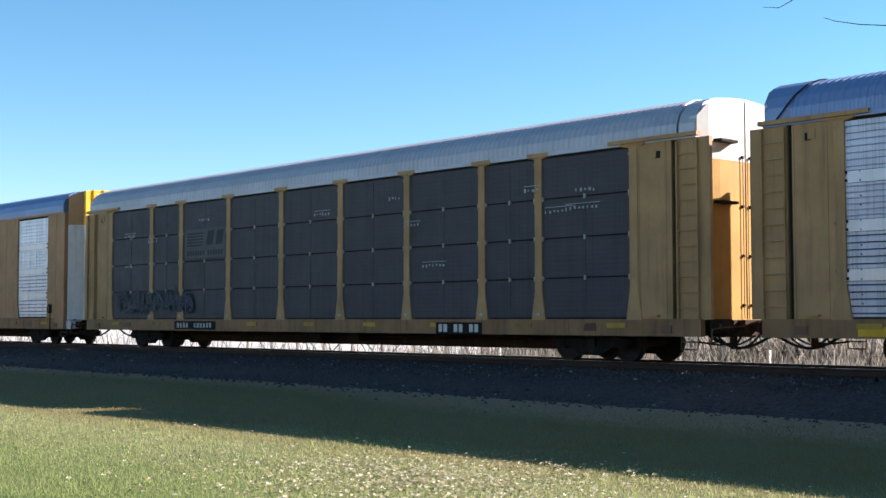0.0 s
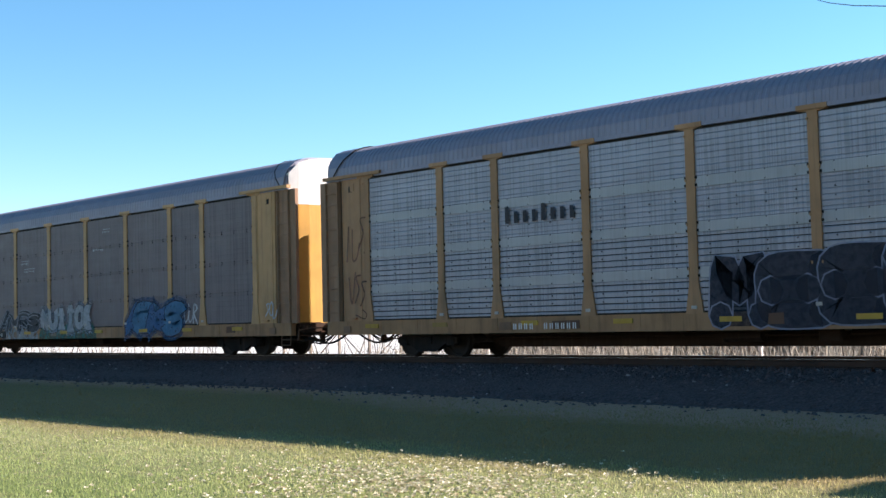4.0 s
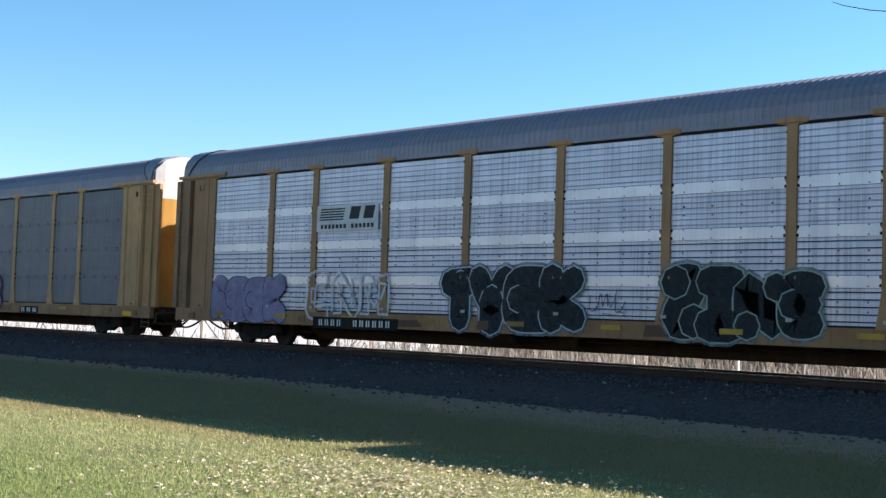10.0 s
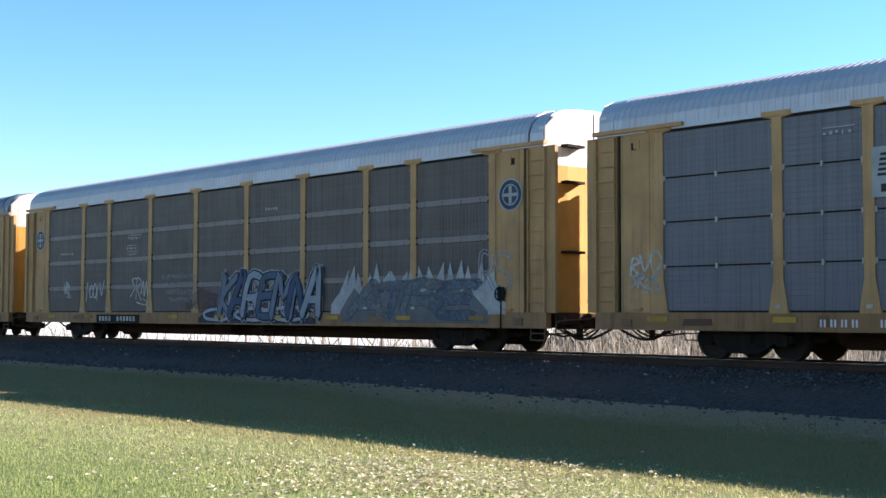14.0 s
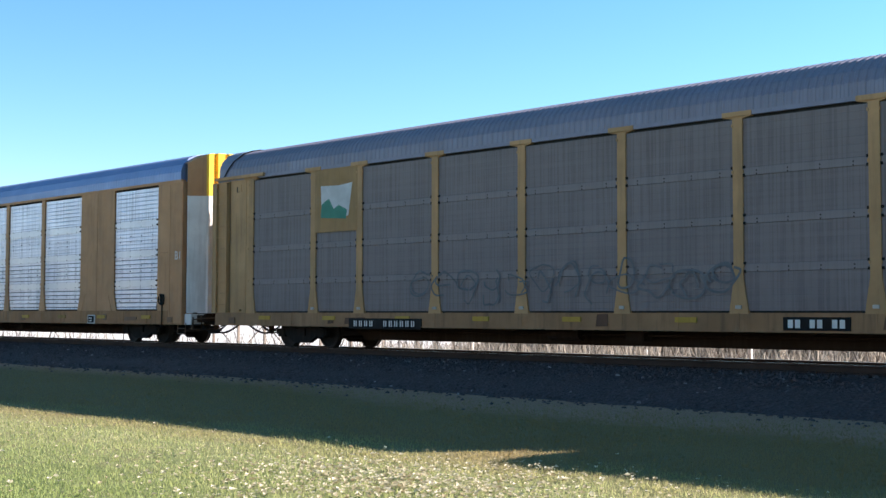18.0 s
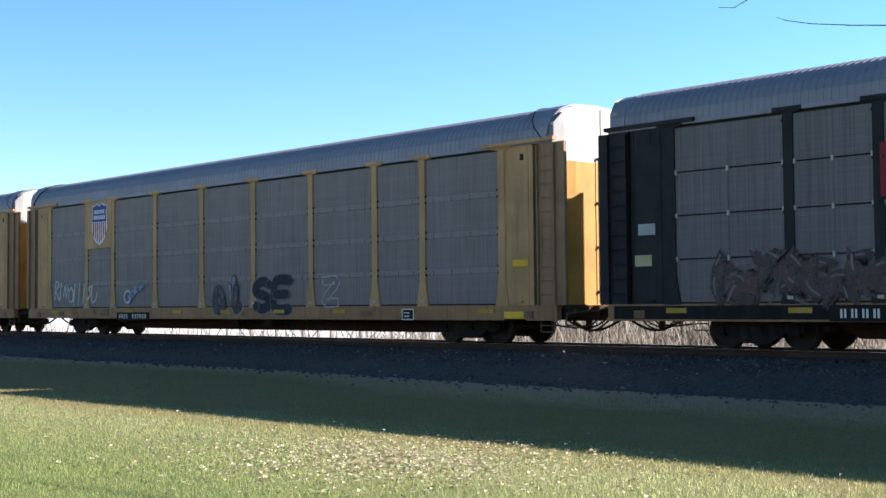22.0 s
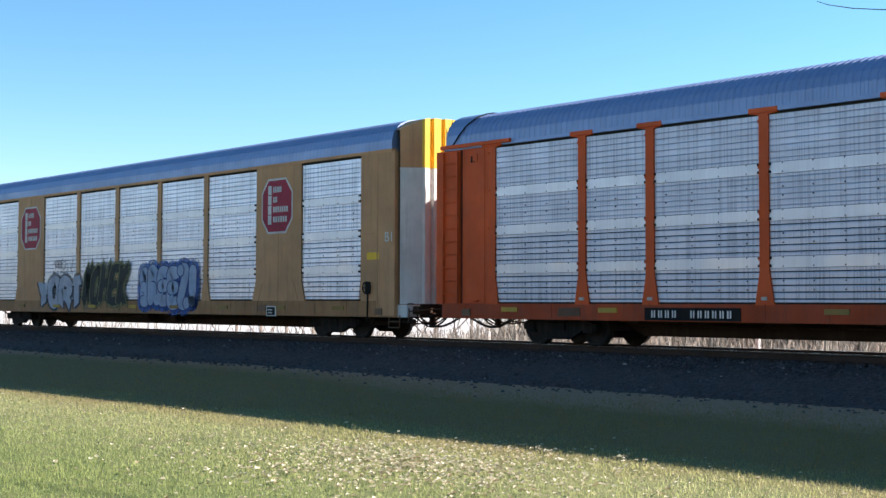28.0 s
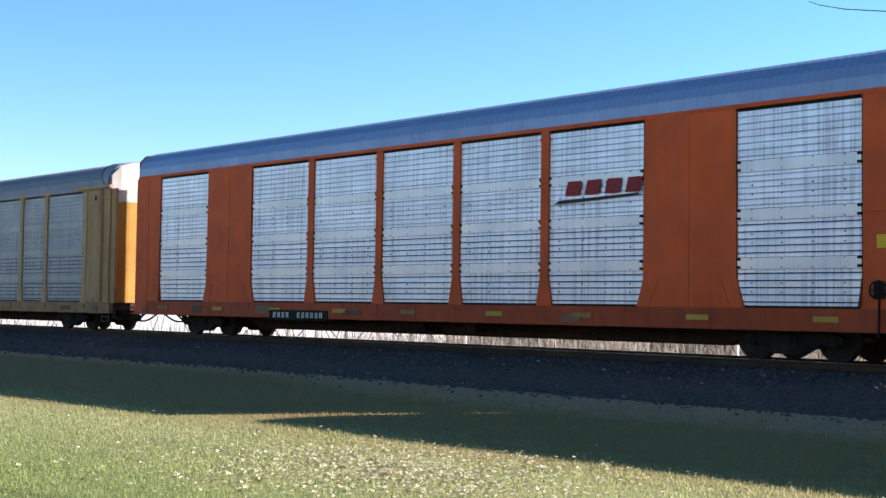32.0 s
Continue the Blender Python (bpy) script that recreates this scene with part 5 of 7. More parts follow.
        part("air_hose", once("hose", hose), RUBBER, car, at=turn, smooth=True)
        if kind == "new":
            part("end_step", once("end_step", lambda: Geo().box(HALF - 0.28, HALF + 0.1, -1.45, -1.0, 0.62, 0.96)), low_mat, car, at=turn)
    wheels = []
    for x in (-10.12, 10.12):
        tr = part("truck", once("truck", truck_frame), IRON, car, at=pose(x, 0, 0))
        for dx in (-0.89, 0.89):
            ws = part("wheelset", once("wheelset", wheelset), WHEEL, tr, at=pose(dx, 0, 0.419))
            wheels.append(ws)
    return car, wheels


def cover_edge(profile):
    """The slanted line along which the end cover laps the roof: (inner x, outer x, y, z)."""
    low, high = profile[0][1], profile[-1][1]
    rows = []
    for y, z in full(profile):
        t = max(0.0, (z - low) / (high - low))
        rows.append((HALF - 0.37 - 0.66 * t ** 0.8, HALF - 0.27 + 0.17 * t, y * 1.012, z + 0.018))
    return rows


def end_cover(profile):
    g = Geo()
    for a, b, y, z in cover_edge(profile):
        g.v += [(a, y * 0.985, z - 0.02), (a, y, z), (b, y, z), (b, y * 0.97, z - 0.04)]
    for i in range(len(g.v) // 4 - 1):
        for j in range(3):
            g.f.append((4 * i + j, 4 * i + j + 1, 4 * i + j + 5, 4 * i + j + 4))
            g.m.append(0)
    return g


def end_seam(profile):
    g = Geo()
    g.tube([(a - 0.008, y, z) for a, b, y, z in cover_edge(profile)], 0.016, 5)
    return g


def side_sill(end, z0):
    """Side sill: a flanged plate with stiffeners along its lower edge."""
    g = Geo()
    g.box(-end + 0.02, end - 0.02, -1.56, -1.4, 0.66, z0 - 0.02)
    g.box(-end + 0.02, end - 0.02, -1.572, -1.4, 0.62, 0.662)
    for i in range(-9, 10):
        g.box(i * 1.415 - 0.012, i * 1.415 + 0.012, -1.568, -1.5, 0.66, z0 - 0.02)
    return g


def lock_rod(x, top):
    """An upright rod with keepers that holds a door leaf shut."""
    g = Geo()
    g.tube([(x + 0.03, 0, 1.02), (x + 0.03, 0, top)], 0.009, 5)
    for z in (1.3, 2.4, 3.5, 4.6):
        g.box(x - 0.01, x + 0.045, -0.025, 0.025, z - 0.03, z + 0.03)
    return g


def door_plate(eave):
    """The plain bay beside the ladder, with a fold along its outer edge and a latch plate."""
    g = Geo()
    g.box(-0.46, 0.46, -1.545, -1.43, 0.99, eave - 0.06)
    for x in (-0.43, 0.3):
        g.box(x - 0.02, x + 0.02, -1.556, -1.5, 0.99, eave - 0.06)
    g.box(-0.25, 0.15, -1.552, -1.5, 1.55, 1.56)
    g.box(-0.25, 0.15, -1.552, -1.5, 3.6, 3.61)
    g.box(-0.1, 0.06, -1.56, -1.5, eave - 0.4, eave - 0.2)
    g.box(-0.2, 0.12, -1.63, -1.5, 1.06, 1.09)
    return g


def sill_patches(car, seed, kind):
    """Reflective strips at even steps, rusted patches, lift pads and post stickers along the side."""
    rng = random.Random(seed)
    shift = rng.uniform(-0.5, 0.5)
    for i in range(-4, 5):
        x = i * 2.83 + shift + rng.uniform(-0.12, 0.12)
        part("reflector", once("reflector", lambda: Geo().box(-0.26, 0.26, -1.585, -1.54, 0.8, 0.91)), rng.choice((PATCH_Y, PATCH_Y, PATCH_D)), car, at=pose(x, 0, 0))
    for i in range(4):
        x, w, y = rng.uniform(-11.8, 11.2), rng.uniform(0.2, 0.9), -1.5735 - 0.0011 * i
        g = Geo()
        z0, z1 = rng.uniform(0.68, 0.74), rng.uniform(0.86, 0.98)
        g.prism([(x, y, z0), (x + w, y, z0 + 0.01), (x + w * 0.97, y, z1), (x + 0.04, y, z1 - 0.01)], (0, 0.02, 0))
        part("paint_patch", g, rng.choice((PATCH_R, BROWN_P)), car)
    if kind != "new":
        for x in POSTS[1:-1]:
            part("sticker", once("sticker", lambda: Geo().box(-0.065, 0.065, -1.585, -1.56, 1.08, 1.15)), STICKER, car, at=pose(x, 0, 0))
    for s in (-1, 1):
        g = Geo()
        g.box(s * 12.7 - 0.14, s * 12.7 + 0.14, -1.592, -1.5, 0.68, 0.86)
        part("lift_pad", g, BROWN_P, car)


def scuffs(car, seed, n=9, lo=2.3, hi=4.5):
    """Rows of pale scratches and chalked ticks on the siding."""
    rng = random.Random(seed)
    for i in range(n):
        x, z, k = rng.uniform(-11, 10.5), rng.uniform(lo, hi), rng.randrange(4, 9)
        g = Geo()
        if rng.random() < 0.6:
            rect(g, x, x + 0.13 * k, z + 0.1, z + 0.118, SKIN - 0.002)
        for j in range(k):
            a = x + 0.13 * j
            rect(g, a, a + rng.uniform(0.03, 0.08), z - rng.uniform(0.0, 0.05), z + rng.uniform(0.02, 0.06), SKIN - 0.002)
        part("scuffed_mark", g, PALE, car)


PATCH_Y = painted("yellow_reflective_tape", (0.43, 0.26, 0.04), amount=0.5, rust=0.2)
PATCH_D = painted("dirty_reflective_tape", (0.27, 0.165, 0.045), amount=0.7, rust=0.4)
STICKER = painted("weathered_sticker", (0.4, 0.37, 0.32), amount=0.6, rust=0.2)
PATCH_R = painted("rusted_patch", (0.11, 0.055, 0.032), amount=0.5, rust=0.6)


def skirt():
    """The black skirt of the plain-sided car, with pockets between its brackets."""
    g = Geo()
    g.box(-HALF + 0.1, HALF - 0.1, -1.52, -1.4, 0.66, 0.98)
    g.box(-HALF + 0.1, HALF - 0.1, -1.57, -1.4, 0.66, 0.71)
    for i in range(23):
        x = -12.35 + i * 24.7 / 22
        g.box(x - 0.07, x + 0.07, -1.572, -1.4, 0.68, 1.0)
    for i in range(8):
        x = -8 + i * 2.2
        g.box(x - 0.05, x + 0.05, -1.5, -1.35, 0.45, 0.68)
    return g


def wide_plate():
    g = Geo()
    g.prism([(x, -1.565, z) for x, z in ((-1.3, 1.06), (1.3, 1.06), (1.13, 1.65), (1.11, 5.13), (-1.11, 5.13), (-1.13, 1.65))], (0, 0.13, 0))
    g.box(-0.012, 0.012, -1.572, -1.56, 1.06, 5.13)
    for s in (-1, 1):
        g.prism([(s * 1.0, -1.574, 1.06), (s * 0.78, -1.574, 1.62), (s * 0.755, -1.574, 1.62), (s * 0.975, -1.574, 1.06)], (0, 0.02, 0))
    return g


def brake_wheel():
    g = Geo()
    ring = [(0.17 * math.cos(a * 0.524), -1.62, 0.17 * math.sin(a * 0.524)) for a in range(13)]
    g.tube(ring, 0.018, 5)
    for a in range(4):
        g.tube([(0, -1.62, 0), (0.17 * math.cos(a * 1.571), -1.62, 0.17 * math.sin(a * 1.571))], 0.014, 4)
    g.box(-0.1, 0.1, -1.6, -1.56, -0.16, 0.16)
    g.tube([(0, -1.58, -0.1), (-0.02, -1.58, -0.9)], 0.02, 5)
    return g


def end_ladder():
    g = Geo()
    for y in (-1.0, -0.35, 0.3):
        g.tube([(HALF + 0.22, y, 0.95), (HALF + 0.22, y, 5.4)], 0.016, 5)
    for i in range(9):
        z = 1.25 + 0.42 * i
        g.tube([(HALF + 0.16, -0.95, z + 0.1), (HALF + 0.26, -0.9, z), (HALF + 0.26, -0.45, z), (HALF + 0.16, -0.4, z + 0.1)], 0.013, 4)
        g.tube([(HALF + 0.16, -0.3, z + 0.1), (HALF + 0.26, -0.25, z), (HALF + 0.26, 0.2, z), (HALF + 0.16, 0.25, z + 0.1)], 0.013, 4)
    for z in (5.05, 2.2):
        g.box(HALF + 0.06, HALF + 0.36, -1.25, -0.8, z, z + 0.14)
    return g


LEVER = painted("rusted_bar_steel", (0.11, 0.07, 0.045), amount=0.4, rust=0.6, rough=0.8, spec=0.2)
COUPLER = painted("rust_brown_casting", (0.05, 0.03, 0.02), amount=0.4, rust=0.6, rough=0.85, spec=0.1)
RIB = painted("pale_rib_paint", (0.46, 0.4, 0.32), amount=0.3, rust=0.1)
WHEEL = painted("brown_wheel_steel", (0.018, 0.015, 0.013), amount=0.4, rust=0.4, rough=0.75, spec=0.2)
FADED = paint(0.2, 0.21, 0.22)
PALE = paint(0.42, 0.43, 0.43)
CREAM = paint(0.7, 0.68, 0.62)
CARS = []


def add(n, *args, **kw):
    if n in (3, 4, 5, 7, 15, 16):
        kw["corner_mat"] = CORNER_P
    car, wheels = build_car(*args, **kw)
    CARS.append((n, car, wheels))
    if n in (5, 9, 10):
        part("brake_wheel", once("brake_wheel", brake_wheel), IRON, car, at=pose(12.15, 0, 1.45))
    if args[0] != "plain":
        sill_patches(car, 300 + n, args[0])
    return car


def plate_bay(car, lo=3.2, material=None):
    """The painted sheet that fills the top of the second bay."""
    g = Geo()
    g.box(-8.9, -7.15, -1.57, -1.5, lo, 4.98)
    part("emblem_plate", g, material or AMBER_P, car, "painted emblem plate")


AMBER_P = painted("orange_plate_paint", (0.35, 0.2, 0.08), amount=0.5, rust=0.4)
W8, K0 = (0.66, 0.66, 0.66), (0.02, 0.02, 0.024)


def build_train():
    # 0: seen for a moment only
    c = add(0, "old", "autorack car with worn silver siding and weathered yellow posts", SILVER_W, TAN, ROOF_N, WHITE, AMBER, style="bold")
    placard(c, -11.5, -10.9, 0.66, 0.84, BRIGHT)
    # 1
    c = add(1, "tier", "autorack car with dark slate siding, yellow posts and a pale roof", GREY_D, TAN, ROOF_L, WHITE, AMBER, style="tier", bars_on_end=(4.9, 3.55))
    stripe_emblem(c, -6.8, -4.38, 3.02, 4.0, paint(0.1, 0.105, 0.11), paint(0.035, 0.037, 0.042))
    number_board(c, -7.39, -4.94, 0.66, 0.94)
    owner_mark(c, 5.5, 7.0, 0.62, 0.92)
    graffiti(c, -11.2, -6.3, 1.2, 2.1, (0.07, 0.08, 0.095), (0.055, 0.06, 0.07), 3, shade=(0.13, 0.14, 0.15))
    scuffs(c, 17, 12)
    # 2
    c = add(2, "new", "autorack car with bright silver siding and newer yellow frame", SILVER, TAN_N, ROOF_N, BRIGHT, WHITE_N, sill_mat=SILL_N)
    bracket_emblem(c, -8.95, -7.3, 3.45, 4.25)
    number_board(c, -5.85, -3.34, 0.59, 0.87)
    owner_mark(c, 3.6, 5.1, 0.64, 0.9, paint(0.12, 0.05, 0.025))
    graffiti(c, -9.1, -8.3, 0.62, 1.5, (0.3, 0.36, 0.1), (0.12, 0.16, 0.06), 12, n=1)
    graffiti(c, -7.6, -6.75, 0.9, 2.1, (0.16, 0.42, 0.48), (0.06, 0.2, 0.25), 13, n=1, style="bubble")
    g = Geo()
    polygon(g, [(-7.95 + 0.8 * math.cos(a * 0.3927), 1.6 + 0.62 * math.sin(a * 0.3927)) for a in range(16)], SKIN - 0.016)
    polygon(g, [(-8.35, 0.66), (-7.1, 0.66), (-7.0, 1.0), (-7.35, 1.3), (-8.3, 1.3), (-8.4, 0.95)], SKIN - 0.0165)
    g.mat(1)
    for cx in (-8.2, -7.62):
        polygon(g, [(cx + 0.2 * math.cos(a * 0.785), 1.55 + 0.19 * math.sin(a * 0.785)) for a in range(8)], SKIN - 0.018)
    polygon(g, [(-7.98, 1.22), (-7.82, 1.22), (-7.9, 1.4)], SKIN - 0.018)
    for i in range(5):
        rect(g, -8.2 + 0.2 * i, -8.17 + 0.2 * i, 0.75, 1.1, SKIN - 0.018)
    part("graffiti", g, [paint(0.46, 0.45, 0.5), paint(0.09, 0.08, 0.1)], c, "white skull-like painted shape")
    # 3
    c = add(3, "old", "autorack car with dulled silver siding and purple tags", SILVER_OLD, TAN_D, ROOF, WHITE, AMBER, style="bold")
    wash(c, -1.0, 4.15, 0.7, 1.75, (0.022, 0.022, 0.032), 31, 0.3)
    lettering(c, -1.06, 4.2, 0.64, 2.3, "MEEL", 0.5, (0.022, 0.022, 0.034), (0.26, 0.27, 0.34), 0.035, seed=31, overlap=0.3, label="black swollen letters with pale outlines")
    tag(c, -12.7, -11.9, 2.8, 4.0, (0.2, 0.07, 0.06), 32)
    tag(c, -12.6, -11.9, 1.3, 2.4, (0.2, 0.07, 0.06), 33)
    word_emblem(c, -6.8, -4.5, 3.27, 3.68, n=8)
    number_board(c, -6.7, -4.4, 0.65, 0.9, False)
    # 4
    c = add(4, "old", "autorack car with dark grey siding and a faded shield", GREY, TAN, ROOF, WHITE, AMBER)
    plate_bay(c, 3.2, CORNER_P)
    shield(c, -8.62, -7.37, 3.4, 4.9, True)
    lettering(c, -8.8, -7.4, 1.0, 1.95, "UE", 0.24, (0.5, 0.5, 0.52), (0.2, 0.21, 0.23), 0.025, seed=41, soft=True, thin=0.35, label="small faded white letters")
    wash(c, -5.4, -2.3, 0.62, 1.1, (0.36, 0.36, 0.36), 42, 0.45)
    lettering(c, -5.6, -2.1, 0.8, 1.75, "AMRS", 0.24, (0.03, 0.03, 0.038), (0.36, 0.37, 0.4), 0.03, seed=42, soft=False, lean=0.2, shine=(0.45, 0.45, 0.47), overlap=0.6, barbs=True, thin=0.35)
    wash(c, -2.2, 2.2, 0.62, 1.2, (0.03, 0.13, 0.1), 43, 0.3)
    lettering(c, -2.1, 2.0, 0.85, 1.9, "NUIIOE", 0.3, (0.44, 0.44, 0.45), (0.07, 0.08, 0.09), 0.03, halo=(0.3, 0.31, 0.34), seed=43, soft=False, overlap=0.3, thin=0.3, label="pale letters over a green band")
    lettering(c, 4.2, 7.95, 0.62, 1.95, "ABKS", 0.4, ((0.035, 0.13, 0.28), (0.05, 0.19, 0.33)), (0.012, 0.02, 0.05), 0.045, seed=44, soft=False, lean=0.3, overlap=0.8, barbs=True, halo=(0.03, 0.1, 0.2), thin=0.25, label="blue wild letters with dark outlines")
    tag(c, 7.95, 8.7, 1.1, 1.95, W8, 45, 0.07)
    tag(c, 12.35, 12.9, 1.2, 1.65, W8, 46, 0.05)
    number_board(c, -8.1, -5.1, 0.66, 0.94)
    scuffs(c, 47, 5)
    # 5
    c = add(5, "old", "autorack car with silver siding and a long red and white painting", SILVER_W, TAN_D, ROOF_N, WHITE, AMBER, style="bold")
    word_emblem(c, -6.85, -4.55, 3.28, 3.62, n=8, backing=CREAM)
    wash(c, 0.6, 6.6, 0.6, 1.42, (0.3, 0.012, 0.02), 52, 0.15, label="red painted band")
    lettering(c, -4.1, 6.2, 1.02, 2.2, "ENAREKMZENA", 0.2, ((0.46, 0.44, 0.49), (0.36, 0.34, 0.4)), (0.035, 0.04, 0.08), 0.045, halo=(0.13, 0.15, 0.22), glow=0.07, seed=51, soft=False, barbs=True, overlap=0.5, thin=0.18, drop=(0.05, 0.06, 0.1), label="white letters with dark outlines")
    graffiti(c, -3.9, 6.0, 0.9, 2.1, (0.1, 0.1, 0.1), (0.04, 0.045, 0.09), 50, n=13, style="outline")
    wash(c, -4.0, 1.0, 0.56, 1.1, (0.45, 0.43, 0.48), 59, 0.2)
    lettering(c, -3.9, 0.9, 0.56, 1.12, "SOREAC", 0.07, (0.03, 0.03, 0.06), (0.02, 0.02, 0.04), 0.02, seed=53, overlap=0.2, thin=0.2)
    lettering(c, 1.0, 5.6, 0.6, 1.15, "VNUV", 0.1, (0.3, 0.012, 0.02), (0.5, 0.5, 0.52), 0.02, seed=54, overlap=0.2, thin=0.2)
    rng = random.Random(55)
    g = Geo()
    for i in range(70):
        x, z, r = rng.uniform(-3.9, 4.8), rng.uniform(1.05, 2.0), rng.uniform(0.03, 0.07)
        polygon(g, [(x + r * math.cos(k * 1.047), z + r * math.sin(k * 1.047)) for k in range(6)], SKIN - 0.012 - 0.00005 * i)
    part("graffiti", g, paint(0.3, 0.02, 0.03, 0.2), c, "red sprayed dots")
    wash(c, 5.9, 8.6, 1.05, 2.0, (0.06, 0.13, 0.3), 56, 0.75)
    tag(c, 6.3, 8.2, 1.2, 1.6, (0.36, 0.42, 0.55), 57, 0.05)
    tag(c, 8.0, 9.0, 1.5, 2.0, (0.03, 0.03, 0.05), 58, 0.05)
    number_board(c, -6.76, -4.36, 0.65, 0.9, False)
    placard(c, 12.0, 12.7, 0.64, 0.82, BRIGHT)
    placard(c, 12.55, 12.8, 3.1, 3.22, paint(0.6, 0.6, 0.6))
    # 6
    c = add(6, "new", "autorack car with bright silver siding and newer yellow frame", SILVER, TAN_N, ROOF_N, BRIGHT, WHITE_N, sill_mat=SILL_N)
    bracket_emblem(c, -8.95, -7.3, 3.45, 4.25)
    number_board(c, -5.88, -3.38, 0.58, 0.87)
    owner_mark(c, 3.5, 4.7, 0.64, 0.92, paint(0.12, 0.05, 0.025))
    corner_letters(c)
    # 7
    c = add(7, "old", "autorack car with silver siding and black bubble graffiti", SILVER_W, TAN_D, ROOF, WHITE, AMBER, style="bold")
    stripe_emblem(c, -6.95, -4.5, 3.18, 3.88, paint(0.62, 0.62, 0.62), DARKLET)
    lettering(c, -11.75, -8.15, 0.58, 2.1, "REEK", 0.52, (0.32, 0.28, 0.44), (0.05, 0.035, 0.1), 0.025, seed=71, overlap=0.35, thin=0.25, label="lavender swollen letters")
    hollow(c, -7.3, -4.0, 0.8, 2.08, "ENM", 0.36, (0.62, 0.62, 0.64), 0.075, 72, 0.08, label="white outlined letters")
    lettering(c, -2.2, 2.3, 0.56, 2.3, "TYEK", 0.66, (0.014, 0.017, 0.022), (0.5, 0.55, 0.56), 0.03, halo=(0.2, 0.24, 0.28), glow=0.06, seed=73, overlap=0.4, thin=0.1, label="black swollen letters with pale outlines")
    lettering(c, 4.2, 7.85, 0.58, 2.28, "ZINE", 0.62, (0.014, 0.017, 0.022), (0.36, 0.43, 0.36), 0.03, halo=(0.24, 0.28, 0.27), glow=0.06, seed=74, overlap=0.4, thin=0.1, label="black swollen letters with pale outlines")
    tag(c, 2.35, 3.25, 1.2, 1.62, (0.05, 0.06, 0.1), 75, 0.03)
    tag(c, 9.8, 11.5, 1.15, 1.7, (0.03, 0.03, 0.04), 76, 0.06)
    number_board(c, -6.95, -3.65, 0.57, 0.87)
    # 8
    c = add(8, "old", "autorack car with blue-grey siding and a pink painting", GREY_B, TAN, ROOF, WHITE, AMBER)
    round_emblem(c, -12.73, -11.98, 3.99, 4.82)
    hollow(c, -11.4, -9.2, 1.05, 1.95, "M", 0.36, (0.52, 0.55, 0.58), 0.06, 81, 0.3, label="faint white outline")
    wash(c, -0.6, 3.4, 0.6, 1.45, (0.33, 0.13, 0.19), 83, 0.3)
    lettering(c, -0.7, 3.5, 0.58, 2.1, "RXMNR", 0.46, (0.34, 0.135, 0.2), (0.06, 0.03, 0.075), 0.028, halo=(0.06, 0.035, 0.08), glow=0.04, seed=82, overlap=0.45, thin=0.3, label="faded pink swollen letters")
    number_board(c, -7.6, -5.05, 0.6, 0.86, False)
    owner_mark(c, 5.05, 6.2, 0.63, 0.88)
    placard(c, 12.0, 12.6, 0.62, 0.82, BRIGHT)
    # 9
    c = add(9, "tier", "autorack car with slate-blue siding, yellow posts and a pale roof", GREY_B, TAN, ROOF_L, WHITE, AMBER, style="tier", bars_on_end=(4.97, 4.1, 2.43))
    stripe_emblem(c, -7.0, -4.4, 3.15, 4.1, paint(0.36, 0.38, 0.39), DARKLET)
    number_board(c, -8.3, -5.4, 0.66, 0.92, False)
    owner_mark(c, 5.1, 6.25, 0.66, 0.9)
    tag(c, -12.6, -11.8, 1.85, 2.4, W8, 91, 0.06)
    tag(c, -12.6, -11.8, 1.5, 1.9, (0.5, 0.5, 0.5), 92, 0.06)
    tag(c, 10.2, 10.9, 1.3, 1.75, W8, 93, 0.04)
    data_panel(c, 10.3, 0.63)
    scuffs(c, 97, 5)
    # 10
    c = add(10, "tier", "autorack car with brown-stained siding and white flame graffiti", BROWN, TAN, ROOF_L, WHITE, AMBER, style="belted", bars_on_end=(4.97, 4.1, 2.43))
    round_emblem(c, 12.05, 12.85, 3.45, 4.25)
    round_emblem(c, -12.8, -12.05, 3.4, 4.2)
    wash(c, -2.0, 5.1, 1.1, 1.8, (0.2, 0.09, 0.09), 104, 0.55)
    wash(c, -1.2, 4.9, 0.66, 1.15, (0.035, 0.045, 0.07), 100, 0.15, 0.1, 9, 0.0014)
    lettering(c, 0.0, 5.3, 0.7, 2.3, "KAREMNA", 0.2, ((0.17, 0.21, 0.28), (0.05, 0.085, 0.17), (0.32, 0.36, 0.42), (0.07, 0.12, 0.2)), (0.018, 0.022, 0.045), 0.04, halo=(0.46, 0.47, 0.5), glow=0.05, drop=(0.012, 0.014, 0.025), seed=101, soft=False, lean=0.35, overlap=0.55, thin=0.12, barbs=True, label="navy and white wild letters")
    graffiti(c, 0.0, 5.2, 0.7, 2.25, (0.1, 0.1, 0.1), (0.4, 0.42, 0.46), 105, n=8, style="outline")
    lettering(c, -1.0, 4.6, 0.66, 1.25, "OCO", 0.1, (0.42, 0.46, 0.52), (0.02, 0.03, 0.06), 0.03, seed=106, overlap=0.0, thin=0.2)
    for k, z in enumerate((2.25, 2.0, 1.75, 1.5)):
        tag(c, -3.4 + 0.12 * k, -1.3, z - 0.14, z + 0.02, (0.34, 0.34, 0.35), 120 + k, 0.04)
    wash(c, 5.6, 12.3, 0.95, 1.85, (0.5, 0.51, 0.53), 103, 0.2, 0.6, 19, label="white flames round faded letters")
    wash(c, 6.0, 11.7, 0.72, 1.75, (0.17, 0.17, 0.18), 108, 0.2, 0.15, 12, 0.0016)
